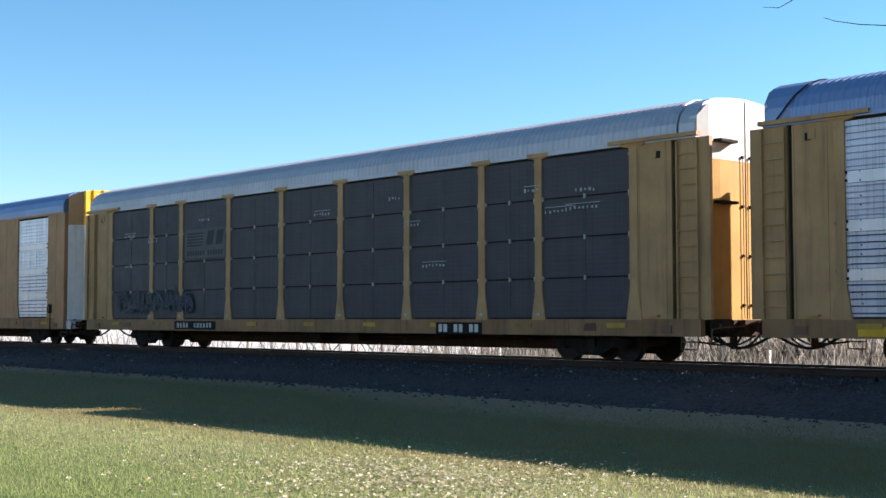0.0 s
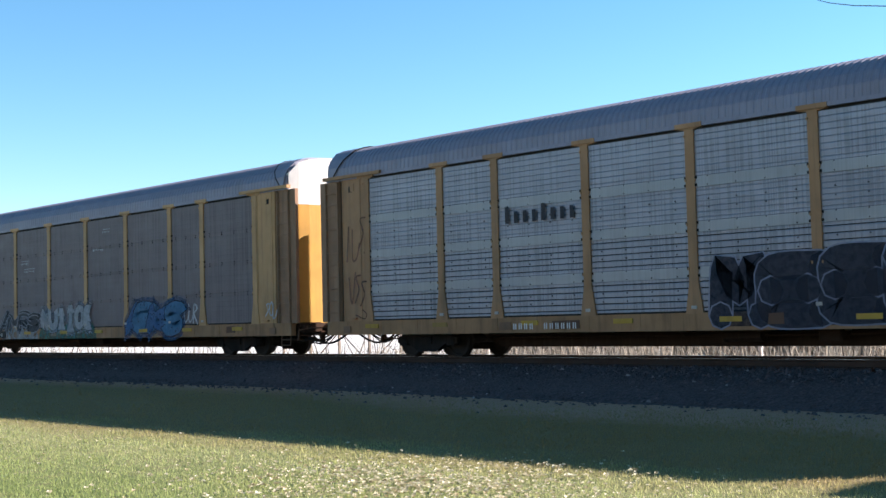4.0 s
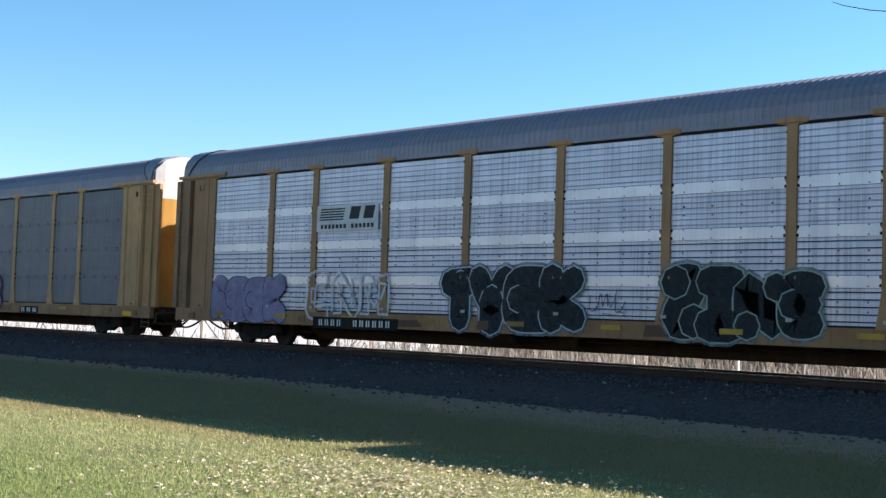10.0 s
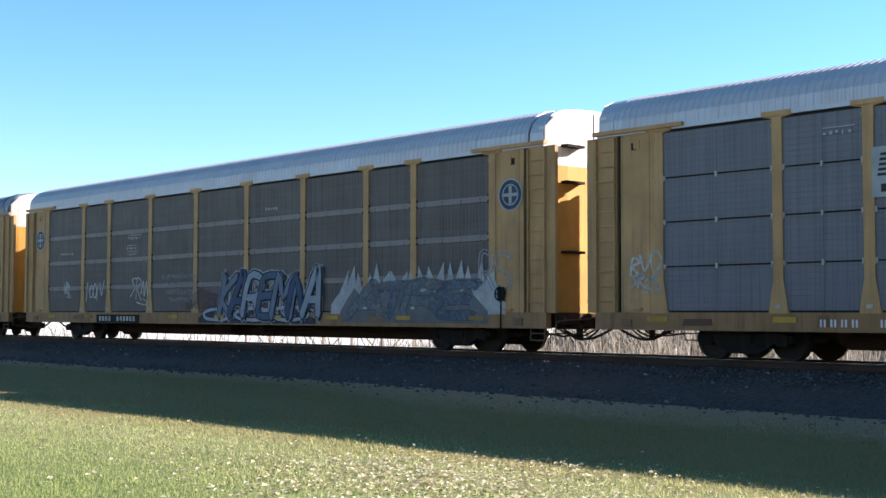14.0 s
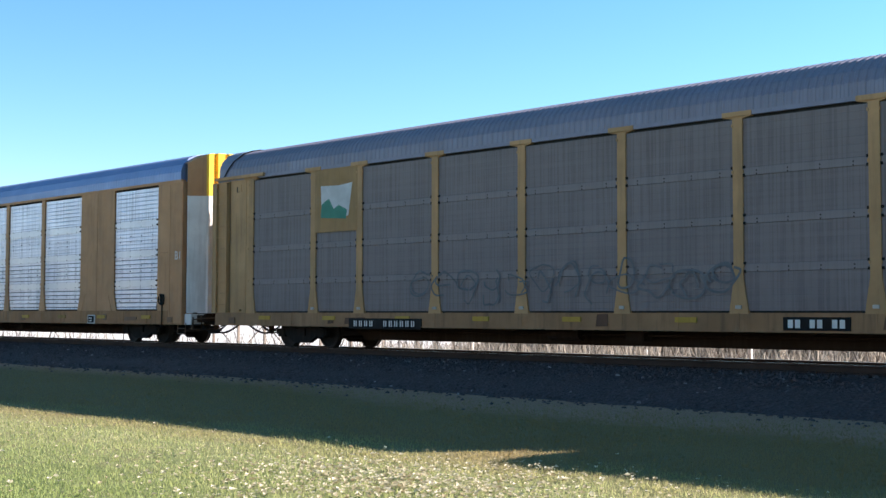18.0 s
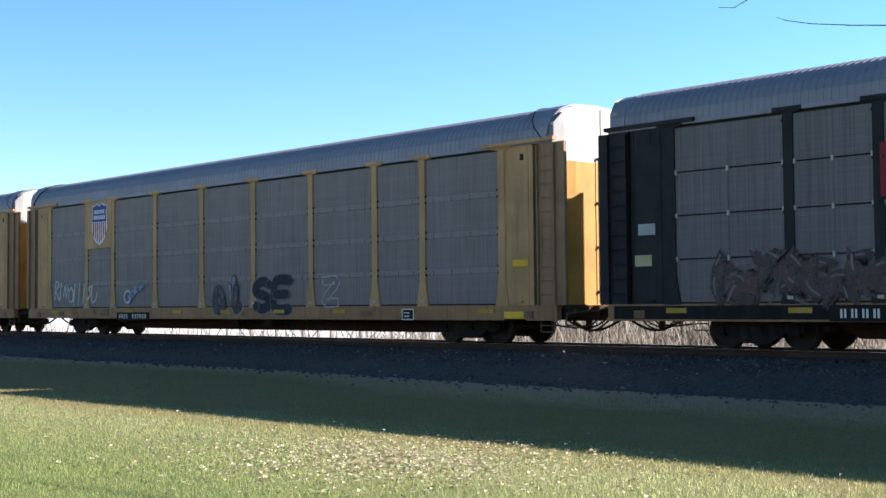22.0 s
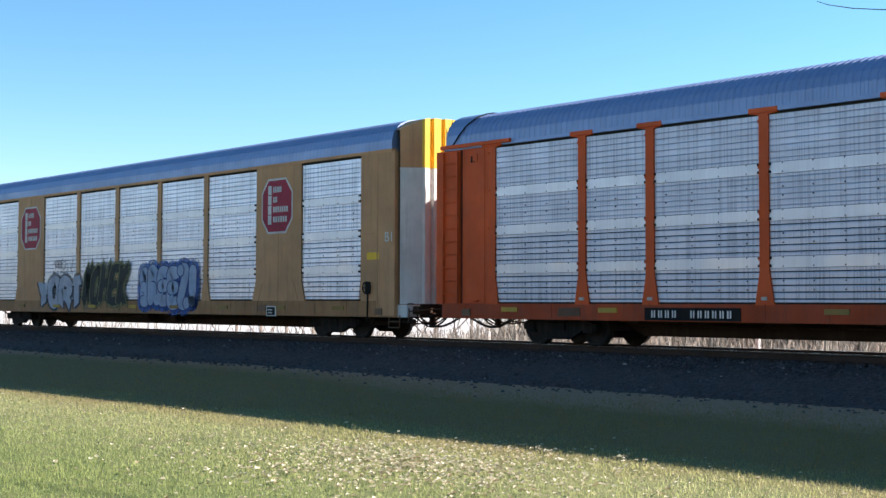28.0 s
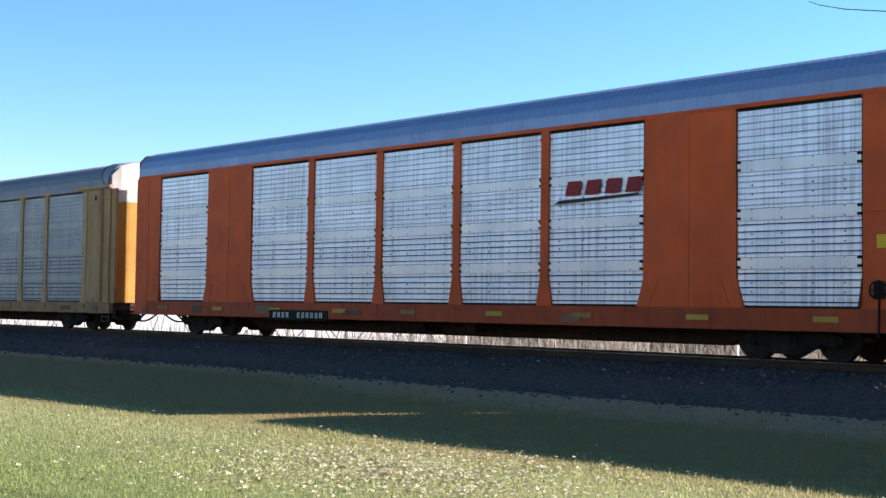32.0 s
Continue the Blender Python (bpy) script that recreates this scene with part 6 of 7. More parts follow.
    lettering(c, 6.4, 11.4, 0.75, 1.95, "ATRE", 0.24, ((0.22, 0.225, 0.235), (0.15, 0.18, 0.23)), (0.1, 0.115, 0.15), 0.03, seed=102, soft=False, lean=0.3, overlap=0.5, barbs=True, thin=0.4)
    hollow(c, 11.4, 12.5, 1.5, 2.5, "RS", 0.1, (0.42, 0.42, 0.42), 0.04, 109)
    for i, (a, b, z0, z1) in enumerate(((-10.4, -9.9, 1.65, 2.15), (-8.7, -7.4, 1.5, 2.1), (-5.5, -4.4, 1.45, 2.35))):
        tag(c, a, b, z0, z1, W8, 110 + i, 0.06)
    number_board(c, -7.85, -4.9, 0.63, 0.92)
    scuffs(c, 107, 5)
    # 11
    c = add(11, "old", "autorack car with dulled silver siding and dense graffiti", SILVER_OLD, TAN, ROOF, WHITE, AMBER, style="bold")
    plate_bay(c, 3.5)
    shield(c, -8.6, -7.4, 3.55, 4.9, False)
    g = Geo()
    rect(g, -6.5, -1.0, 4.08, 4.78, SKIN - 0.009)
    part("slogan_plate", g, PALE, c, "pale slogan strip")
    slogan(c, "BUILDING", -6.2, -3.9, 4.25)
    slogan(c, "AMERICA", -3.5, -1.35, 4.25)
    lettering(c, -3.9, 1.6, 0.5, 2.2, "RAROR", 0.28, ((0.2, 0.29, 0.4), (0.28, 0.37, 0.47)), (0.06, 0.09, 0.17), 0.035, halo=(0.32, 0.38, 0.44), seed=111, soft=False, lean=0.15, overlap=0.7, barbs=True, thin=0.3, label="pale blue wild letters")
    wash(c, 2.6, 9.1, 0.6, 1.9, (0.36, 0.34, 0.36), 112, 0.4)
    wash(c, 7.2, 9.3, 1.1, 2.1, (0.2, 0.07, 0.07), 118, 0.6, y=0.0012)
    lettering(c, 2.7, 9.0, 0.5, 2.2, "VAESS", 0.44, (0.02, 0.018, 0.04), (0.48, 0.46, 0.5), 0.05, seed=117, soft=False, lean=-0.7, overlap=0.5, thin=0.12, label="black slanted letters edged in white")
    for k in range(5):
        tag(c, -11.7 + 1.25 * k, -10.6 + 1.25 * k, 1.2, 1.75, (0.06, 0.07, 0.09), 130 + k, 0.035)
    tag(c, 9.0, 11.6, 1.3, 2.2, (0.1, 0.12, 0.25), 114, 0.04)
    tag(c, -12.8, -12.1, 1.2, 2.5, (0.16, 0.1, 0.14), 115, 0.05)
    tag(c, -12.8, -12.1, 2.6, 4.0, (0.16, 0.1, 0.14), 116, 0.05)
    data_panel(c, 5.6, 0.64)
    # 12
    c = add(12, "old", "autorack car with grey siding and a torn white and green emblem", GREY_L, TAN, ROOF, WHITE, AMBER, style="belted")
    plate_bay(c)
    g = Geo()
    g.mat(0)
    polygon(g, [(-8.6, 3.7), (-7.5, 3.6), (-7.35, 4.5), (-7.9, 4.45), (-8.65, 4.48)], SKIN - 0.002)
    g.mat(1)
    polygon(g, [(-8.65, 3.6), (-7.6, 3.53), (-7.55, 3.78), (-7.9, 3.92), (-8.1, 3.82), (-8.3, 4.12), (-8.6, 3.97)], SKIN - 0.004)
    part("emblem", g, [paint(0.62, 0.62, 0.6), paint(0.06, 0.26, 0.18)], c, "torn white and green emblem")
    number_board(c, -7.44, -4.7, 0.58, 0.85)
    owner_mark(c, 5.3, 6.5, 0.66, 0.92)
    graffiti(c, -5.1, 4.3, 1.2, 2.2, (0.13, 0.15, 0.16), (0.17, 0.18, 0.185), 121, n=12, style="outline")
    placard(c, 12.1, 12.75, 2.0, 2.2, BRIGHT)
    placard(c, 11.9, 12.6, 0.62, 0.84, BRIGHT)
    data_panel(c, 8.0, 0.64)
    # 13
    c = add(13, "new", "autorack car with bright silver siding and newer yellow frame", SILVER, TAN_N, ROOF_N, BRIGHT, WHITE_N, sill_mat=SILL_N)
    bracket_emblem(c, -8.95, -7.3, 3.45, 4.3)
    number_board(c, -5.85, -3.34, 0.59, 0.84)
    corner_letters(c)
    data_panel(c, 7.6, 0.62)
    # 14
    c = add(14, "tier", "black autorack car with dark grey siding and a red emblem", GREY_D3, BLACK, ROOF_G, WHITE_G, BLACK_E, style="tier", bars_on_end=(3.5,), cap=False)
    g = Geo()
    rect(g, -7.03, -4.36, 3.04, 4.1, SKIN - 0.001)
    g.mat(1)
    bars(g, -6.5, -5.0, 3.4, 3.75, 6, SKIN - 0.003, 0.08, gaps=(2,))
    part("emblem", g, [paint(0.24, 0.02, 0.035), paint(0.6, 0.6, 0.6)], c, "dark red emblem plate")
    graffiti(c, 1.7, 9.95, 0.6, 2.1, ((0.11, 0.13, 0.045), (0.19, 0.21, 0.085), (0.27, 0.29, 0.19)), (0.03, 0.04, 0.022), 141, n=8, shade=(0.3, 0.33, 0.24))
    graffiti(c, 1.8, 9.8, 0.7, 2.25, (0.3, 0.36, 0.26), (0.34, 0.37, 0.28), 143, n=11, style="outline")
    graffiti(c, 1.8, 9.8, 0.65, 2.1, (0.3, 0.36, 0.26), (0.035, 0.05, 0.03), 149, n=12, style="outline")
    graffiti(c, -10.8, -1.1, 0.7, 2.2, ((0.15, 0.085, 0.08), (0.12, 0.085, 0.078)), (0.1, 0.075, 0.07), 142, n=8, shade=(0.26, 0.24, 0.22))
    graffiti(c, -10.4, -1.6, 0.75, 2.1, (0.2, 0.2, 0.2), (0.2, 0.165, 0.15), 144, n=7, style="outline")
    wash(c, 1.2, 9.9, 0.66, 1.3, (0.1, 0.16, 0.2), 145, 0.4)
    tag(c, -0.3, 0.75, 1.2, 1.9, (0.32, 0.32, 0.32), 146, 0.04)
    tag(c, 0.9, 2.0, 1.75, 2.2, (0.28, 0.28, 0.28), 148, 0.03)
    g = Geo()
    g.box(-13.4, -5.0, -1.576, -1.5, 0.665, 0.96)
    part("number_band", g, PLATE_D, c, "black band along the sill behind the marks")
    number_board(c, -8.13, -5.12, 0.63, 0.95)
    for x, z, m in ((-12.7, 2.55, PALE), (-12.8, 1.85, paint(0.5, 0.46, 0.25)), (12.1, 3.2, FADED), (12.1, 2.1, paint(0.5, 0.46, 0.25))):
        placard(c, x, x + 0.45, z, z + 0.25, m)
    scuffs(c, 147, 14)
    # 15
    c = add(15, "old", "autorack car with grey siding, bright shield and white lettering graffiti", GREY_L, TAN, ROOF, WHITE, AMBER, style="belted")
    plate_bay(c, 3.2, TAN)
    shield(c, -8.52, -7.5, 3.35, 4.82, False)
    tag(c, -11.4, -8.2, 1.25, 2.0, (0.72, 0.72, 0.74), 151, 0.085, "white hand-painted marks")
    fat_strokes(c, -6.3, -5.0, 1.15, 1.85, (((0.3, 0.3), (0.55, 0.62), (0.75, 0.82), (0.95, 0.9)),), 0.2, (0.3, 0.35, 0.48), (0.26, 0.3, 0.4), 0.4)
    fat_strokes(c, -6.3, -5.0, 1.15, 1.85, (((0.15, 0.05), (0.3, 0.1), (0.36, 0.35), (0.3, 0.6), (0.15, 0.62), (0.03, 0.35), (0.13, 0.06)),), 0.045, (0.65, 0.66, 0.7), (0.3, 0.34, 0.4), 0.1, "white sprayed ring")
    fat_strokes(c, -0.75, 0.75, 0.62, 1.85, (((0.36, 0.55), (0.2, 0.78), (0.06, 0.5), (0.2, 0.22), (0.4, 0.35)), ((0.84, 0.8), (0.82, 0.3), (0.96, 0.3))), 0.24, (0.135, 0.12, 0.122), (0.02, 0.02, 0.025), 0.35, "grey letters with dark outlines")
    fat_strokes(c, 0.1, 0.75, 0.7, 2.05, (((0.1, 0.7), (0.35, 0.3), (0.5, 0.9)),), 0.17, (0.3, 0.34, 0.4), (0.02, 0.02, 0.025), 0.25, "pale grey letter")
    tag(c, -0.8, 0.9, 0.8, 1.95, (0.4, 0.41, 0.43), 157, 0.03)
    lettering(c, 1.39, 3.4, 0.75, 2.1, "SE", 0.3, (0.02, 0.02, 0.035), (0.2, 0.2, 0.24), 0.02, seed=154, overlap=0.1, thin=0.1, label="dark block letters")
    hollow(c, 4.7, 5.6, 1.0, 1.85, "Z", 0.24, (0.55, 0.55, 0.56), 0.045, 155)
    number_board(c, -6.74, -4.6, 0.57, 0.84)
    placard(c, 11.9, 12.6, 0.62, 0.84, BRIGHT)
    placard(c, 12.2, 12.7, 1.95, 2.12, BRIGHT)
    data_panel(c, 8.2, 0.62)
    # 16
    c = add(16, "old", "autorack car with dulled silver siding and white bubble graffiti", SILVER_OLD, TAN, ROOF, WHITE, AMBER, style="bold")
    word_emblem(c, -6.75, -4.5, 3.3, 3.66, n=8)
    lettering(c, -1.15, 1.5, 0.6, 1.95, "YAE", 0.5, (0.48, 0.49, 0.62), (0.025, 0.03, 0.08), 0.035, seed=161, overlap=0.45, thin=0.12, label="white swollen letters with dark outlines")
    lettering(c, 2.4, 7.3, 0.6, 2.1, "NORUSE", 0.52, ((0.42, 0.43, 0.56), (0.36, 0.37, 0.5)), (0.025, 0.03, 0.08), 0.04, drop=(0.03, 0.035, 0.07), seed=162, overlap=0.45, thin=0.15, label="white swollen letters with dark outlines")
    tag(c, 7.4, 8.7, 1.3, 1.75, (0.08, 0.09, 0.1), 163, 0.05)
    number_board(c, -6.6, -4.3, 0.64, 0.9, False)
    data_panel(c, 7.6, 0.62)
    # 17
    c = add(17, "old", "autorack car with dark siding and a row of bright paintings", GREY_D2, TAN, ROOF, WHITE, AMBER, style="belted")
    round_emblem(c, -12.7, -11.97, 3.56, 4.39)
    wash(c, -12.1, -7.0, 0.55, 2.0, (0.13, 0.07, 0.14), 170, 0.6)
    wash(c, -11.9, -7.5, 0.5, 1.85, (0.06, 0.24, 0.42), 180, 0.25, 0.3, 11, 0.0012, "blue wild letters")
    wash(c, -11.5, -7.9, 0.5, 0.95, (0.22, 0.2, 0.07), 181, 0.4, y=0.0016)
    graffiti(c, -11.8, -7.6, 0.6, 2.1, (0.1, 0.3, 0.4), (0.32, 0.46, 0.52), 182, n=8, style="outline")
    graffiti(c, -11.8, -7.6, 0.6, 2.0, (0.1, 0.3, 0.4), (0.015, 0.03, 0.09), 183, n=9, style="outline")
    graffiti(c, -11.6, -7.7, 0.7, 1.8, ((0.14, 0.42, 0.56), (0.05, 0.16, 0.36)), (0.02, 0.035, 0.09), 171, n=4)
    wash(c, -6.6, -1.5, 0.55, 1.8, (0.24, 0.16, 0.22), 184, 0.35, 0.25, 12)
    wash(c, -6.3, -1.7, 0.55, 1.7, (0.3, 0.24, 0.28), 185, 0.3, y=0.0012, label="grey-violet letters edged in pale blue")
    lettering(c, -6.4, -1.6, 0.6, 1.9, "LAENKY", 0.16, ((0.32, 0.26, 0.31), (0.27, 0.22, 0.28)), (0.035, 0.025, 0.055), 0.03, seed=172, soft=False, overlap=0.6, thin=0.25, barbs=True, shine=(0.46, 0.44, 0.5))
    graffiti(c, -6.3, -1.7, 0.6, 1.95, (0.1, 0.1, 0.1), (0.36, 0.4, 0.52), 187, n=7, style="outline")
    graffiti(c, -6.3, -1.7, 0.6, 1.9, (0.1, 0.1, 0.1), (0.03, 0.022, 0.05), 186, n=9, style="outline")
    wash(c, -0.9, 4.0, 0.75, 2.3, (0.28, 0.14, 0.25), 175, 0.6, 0.3, 16)
    wash(c, -0.4, 3.9, 0.55, 1.75, (0.14, 0.46, 0.46), 177, 0.3, 0.35, 13, 0.0012)
    lettering(c, -0.7, 3.8, 0.55, 2.2, "YNMAEZ", 0.19, ((0.2, 0.58, 0.55), (0.15, 0.46, 0.47)), (0.02, 0.07, 0.09), 0.04, drop=(0.03, 0.12, 0.12), seed=173, soft=False, lean=0.15, overlap=0.6, barbs=True, thin=0.15, shine=(0.5, 0.72, 0.68), label="turquoise wild letters with a violet glow")
    graffiti(c, -0.5, 3.7, 0.65, 2.1, (0.1, 0.1, 0.1), (0.02, 0.09, 0.12), 178, n=7, style="outline")
    graffiti(c, -0.5, 3.7, 0.65, 2.1, (0.1, 0.1, 0.1), (0.38, 0.64, 0.64), 179, n=5, style="outline")
    wash(c, 6.4, 11.7, 1.2, 2.2, (0.4, 0.3, 0.08), 176, 0.62, 0.2, 18)
    wash(c, 6.6, 11.6, 0.7, 1.95, (0.2, 0.3, 0.12), 195, 0.35, 0.2, 13, 0.0008, "yellow-green wild letters")
    wash(c, 6.7, 11.5, 0.6, 1.2, (0.06, 0.2, 0.2), 188, 0.3, y=0.0014)
    lettering(c, 6.7, 11.5, 0.65, 2.0, "KHNAYEM", 0.14, ((0.25, 0.32, 0.14), (0.16, 0.27, 0.16)), (0.02, 0.05, 0.04), 0.03, seed=174, soft=False, overlap=0.6, thin=0.3, barbs=True)
    graffiti(c, 6.6, 11.6, 0.8, 2.1, (0.1, 0.1, 0.1), (0.36, 0.46, 0.3), 189, n=8, style="outline")
    graffiti(c, 6.6, 11.6, 0.7, 2.05, (0.1, 0.1, 0.1), (0.02, 0.04, 0.045), 190, n=10, style="outline")
    g = Geo()
    bars(g, 5.0, 6.1, 0.72, 0.84, 5, SKIN - 0.016)
    part("stencilled_mark", g, DARKLET, c)
    number_board(c, -7.77, -4.58, 0.57, 0.84)
    # 18
    c = add(18, "old", "orange autorack car with silver siding", SILVER_W, ORANGE, ROOF_N, WHITE, ORANGE, sill_mat=SILL_O, style="bold")
    swoosh_emblem(c, 4.64, 7.13, 3.39, 3.92)
    number_board(c, -7.2, -4.8, 0.64, 0.92)
    placard(c, 12.4, 12.6, 3.25, 3.4, paint(0.6, 0.6, 0.6))
    data_panel(c, 6.2, 0.64)
    # 19
    c = add(19, "new", "yellow autorack car with silver siding and red octagon emblems", SILVER, TAN_N, ROOF_N, BRIGHT, WHITE_N, sill_mat=SILL_N)
    octagon_emblem(c, -8.95, -7.28, 3.08, 4.78)
    octagon_emblem(c, 7.3, 8.84, 3.09, 4.76)
    lettering(c, -7.45, -3.75, 0.6, 2.15, "YORT", 0.4, (0.46, 0.48, 0.56), (0.03, 0.03, 0.045), 0.035, drop=(0.06, 0.06, 0.08), seed=191, soft=False, overlap=0.3, thin=0.15, halo=(0.2, 0.14, 0.14), glow=0.08, label="white block letters with dark outlines")
    lettering(c, -3.8, -0.5, 0.75, 2.55, "NOHEK", 0.34, (0.016, 0.017, 0.018), (0.3, 0.26, 0.1), 0.03, halo=(0.24, 0.21, 0.09), glow=0.06, seed=192, soft=False, lean=0.25, overlap=0.4, barbs=True, thin=0.1, label="black letters edged in yellow")
    lettering(c, 0.2, 3.9, 0.72, 2.4, "BREEZ!", 0.4, (0.36, 0.43, 0.58), (0.025, 0.045, 0.16), 0.045, halo=(0.06, 0.15, 0.42), glow=0.14, drop=(0.03, 0.06, 0.22), seed=193, overlap=0.4, thin=0.12, label="pale blue swollen letters with a blue glow")
    tag(c, -6.24, -4.64, 2.2, 2.66, (0.04, 0.05, 0.06), 194, 0.04)
    placard(c, 12.2, 12.7, 2.2, 2.4, BRIGHT)
    corner_letters(c)
    data_panel(c, 7.6, 0.6)
    # 20
    c = add(20, "plain", "taupe grey plain-sided autorack car with a dark roof", TAUPE, TAUPE, ROOF_D, WHITE, CREAM_P, cap=False)
    fat_strokes(c, -11.7, -7.0, 0.62, 2.2, (((0.32, 0.92), (0.21, 0.8), (0.17, 0.5), (0.2, 0.3), (0.28, 0.24), (0.36, 0.36), (0.42, 0.55)),
                                          ((0.34, 0.1), (0.42, 0.5), (0.5, 0.86), (0.58, 0.86), (0.6, 0.5), (0.63, 0.12)), ((0.42, 0.38), (0.6, 0.42)),
                                          ((0.82, 0.92), (0.72, 0.9), (0.67, 0.74), (0.72, 0.6), (0.82, 0.58), (0.92, 0.76), (0.95, 0.6), (0.9, 0.3), (0.82, 0.12), (0.72, 0.12)),
                                          ((0.03, 0.55), (0.06, 0.68))), 0.34, (0.42, 0.41, 0.53), (0.3, 0.29, 0.38), 0.42, "pale lavender swollen letters")
    lettering(c, 4.4, 9.9, 0.64, 2.1, "CPXRS", 0.44, ((0.22, 0.07, 0.055), (0.24, 0.09, 0.07), (0.1, 0.25, 0.27)), (0.3, 0.42, 0.44), 0.035, halo=(0.1, 0.24, 0.26), glow=0.1, drop=(0.03, 0.035, 0.045), seed=202, overlap=0.5, thin=0.25, shine=(0.5, 0.52, 0.52), label="brick red letters edged in turquoise")
    lettering(c, 3.7, 4.6, 0.72, 1.9, "E", 0.2, (0.34, 0.33, 0.42), (0.2, 0.2, 0.28), 0.03, seed=207, soft=False, thin=0.4)
    word_emblem(c, 8.0, 9.9, 2.4, 2.62, n=9)
    word_emblem(c, -10.09, -9.44, 3.06, 3.31, n=3)
    word_emblem(c, -9.99, -8.56, 2.38, 2.66, n=7)
    graffiti(c, 10.9, 12.0, 1.4, 1.9, (0.1, 0.4, 0.38), (0.02, 0.02, 0.02), 203, n=3, halo=(0.02, 0.02, 0.02))
    graffiti(c, -3.08, -2.19, 0.9, 2.07, (0.12, 0.13, 0.22), (0.14, 0.12, 0.16), 204, n=1, style="bubble")
    graffiti(c, 0.0, 2.6, 1.1, 1.8, (0.06, 0.05, 0.06), (0.09, 0.08, 0.085), 205, n=3, style="bubble")
    tag(c, 12.6, 13.2, 3.7, 4.3, (0.03, 0.03, 0.035), 206, 0.04)
    placard(c, 10.55, 10.9, 1.7, 2.0, DARKLET)
    # 21
    c = add(21, "new", "orange autorack car with bright silver siding", SILVER, ORANGE, ROOF_N, WHITE, ORANGE, sill_mat=SILL_O, split=4.0)
    swoosh_emblem(c, 4.52, 6.99, 3.39, 3.9)
    number_board(c, -6.02, -3.42, 0.57, 0.85)
    corner_letters(c)
    placard(c, 12.2, 12.6, 2.2, 2.45, BRIGHT)
    # 22
    add(22, "old", "autorack car with dulled grey siding and weathered yellow posts", SILVER_OLD, TAN, ROOF, WHITE, AMBER, style="bold")
    # 23
    add(23, "old", "autorack car with dulled grey siding and weathered yellow posts", SILVER_OLD, TAN, ROOF, WHITE, AMBER, style="bold")


GREY_D2 = galvanised("charcoal_siding", (0.185, 0.159, 0.165), metal=0.05, rough=0.55, plaid=0.4, amount=0.35, dirt=(0.045, 0.038, 0.032))
GREY_D3 = galvanised("soot_grey_siding", (0.158, 0.138, 0.138), metal=0.05, rough=0.6, plaid=0.4, amount=0.45, dirt=(0.04, 0.03, 0.026))
BLACK_E = painted("sunned_black_door_paint", (0.045, 0.04, 0.036), amount=0.3, rust=0.2, dirt=(0.12, 0.1, 0.085))
WHITE_G = painted("grimy_white_paint", (0.3, 0.265, 0.23), amount=0.4, rust=0.2)
WHITE_N = painted("soiled_white_paint", (0.6, 0.585, 0.55), amount=0.4, rust=0.25)
CREAM_P = painted("cream_door_paint", (0.68, 0.6, 0.46), amount=0.3, rust=0.1)


def letters(car, name, text, x, z, size, material, label=""):
    cu = bpy.data.curves.new(name, "FONT")
    cu.body, cu.size, cu.extrude = text, size, 0.0
    tmp = bpy.data.objects.new(name, cu)
    me = bpy.data.meshes.new_from_object(tmp)
    bpy.data.objects.remove(tmp)
    w = max(v.co.x for v in me.vertices) or 1
    ob = part(name, me, material, car, label, pose(x, SKIN - 0.013, z, 90, 0, 0))
    return ob, w


def slogan(car, text, x0, x1, z):
    ob, w = letters(car, "slogan", text, x0, z, 0.42, DARKLET, "dark slogan lettering")
    for v in ob.data.vertices:
        v.co.x *= (x1 - x0) / w


def corner_letters(car):
    letters(car, "bay_mark", "B1", 12.93, 2.68, 0.36, LETTER, "pale corner marking")


def settle_heights():
    """Bodies are drawn to a nominal height over the rail; loaded, they stand a little lower."""
    low = 0.966
    done = set()
    for n, car, wheels in CARS:
        for ob in car.children:
            if ob.name.startswith("truck"):
                continue
            if ob.data not in done:
                done.add(ob.data)
                ob.data.transform(Matrix.Diagonal((1, 1, low, 1)))
            m = ob.matrix_basis.copy()
            m.translation.z *= low
            ob.matrix_basis = m


# ---- motion of the train ----
SPEED, START, PITCH = 18.138, -0.441, 28.717
SLACK = (0, 0.07, 0, 0, -0.11, -0.11, -0.08, 0.07, 0.16, -0.06, 0.04, 0, 0.04, 0.03, -0.12, -0.09, 0.2, 0.11, 0, -0.02, 0, -0.14, 0, 0)


def place(n, t):
    return START + SPEED * t - PITCH * n + SLACK[n]


def motions():
    turn = SPEED / 0.419
    for n, car, wheels in CARS:
        walk(car, [(t, pose(place(n, t), 0, 0)) for t in range(0, 33, 4)])
        # the wheels turn while the car is near
        t0 = (-66 - place(n, 0)) / SPEED
        t1 = (8 - place(n, 0)) / SPEED
        f0, f1 = max(0, round(t0 * FPS)), min(960, round(t1 * FPS))
        for k, ws in enumerate(wheels):
            p = ws.matrix_basis.translation.copy()
            rows = []
            frames = sorted({0, 960} | set(range(f0, f1 + 1)))
            for f in frames:
                a = math.degrees(turn * (min(max(f, f0), f1) - f0) / FPS) + 40 * k
                rows.append((f / FPS, Matrix.Translation(p) @ pose(0, 0, 0, 0, a % 360, 0)))
            walk(ws, rows)


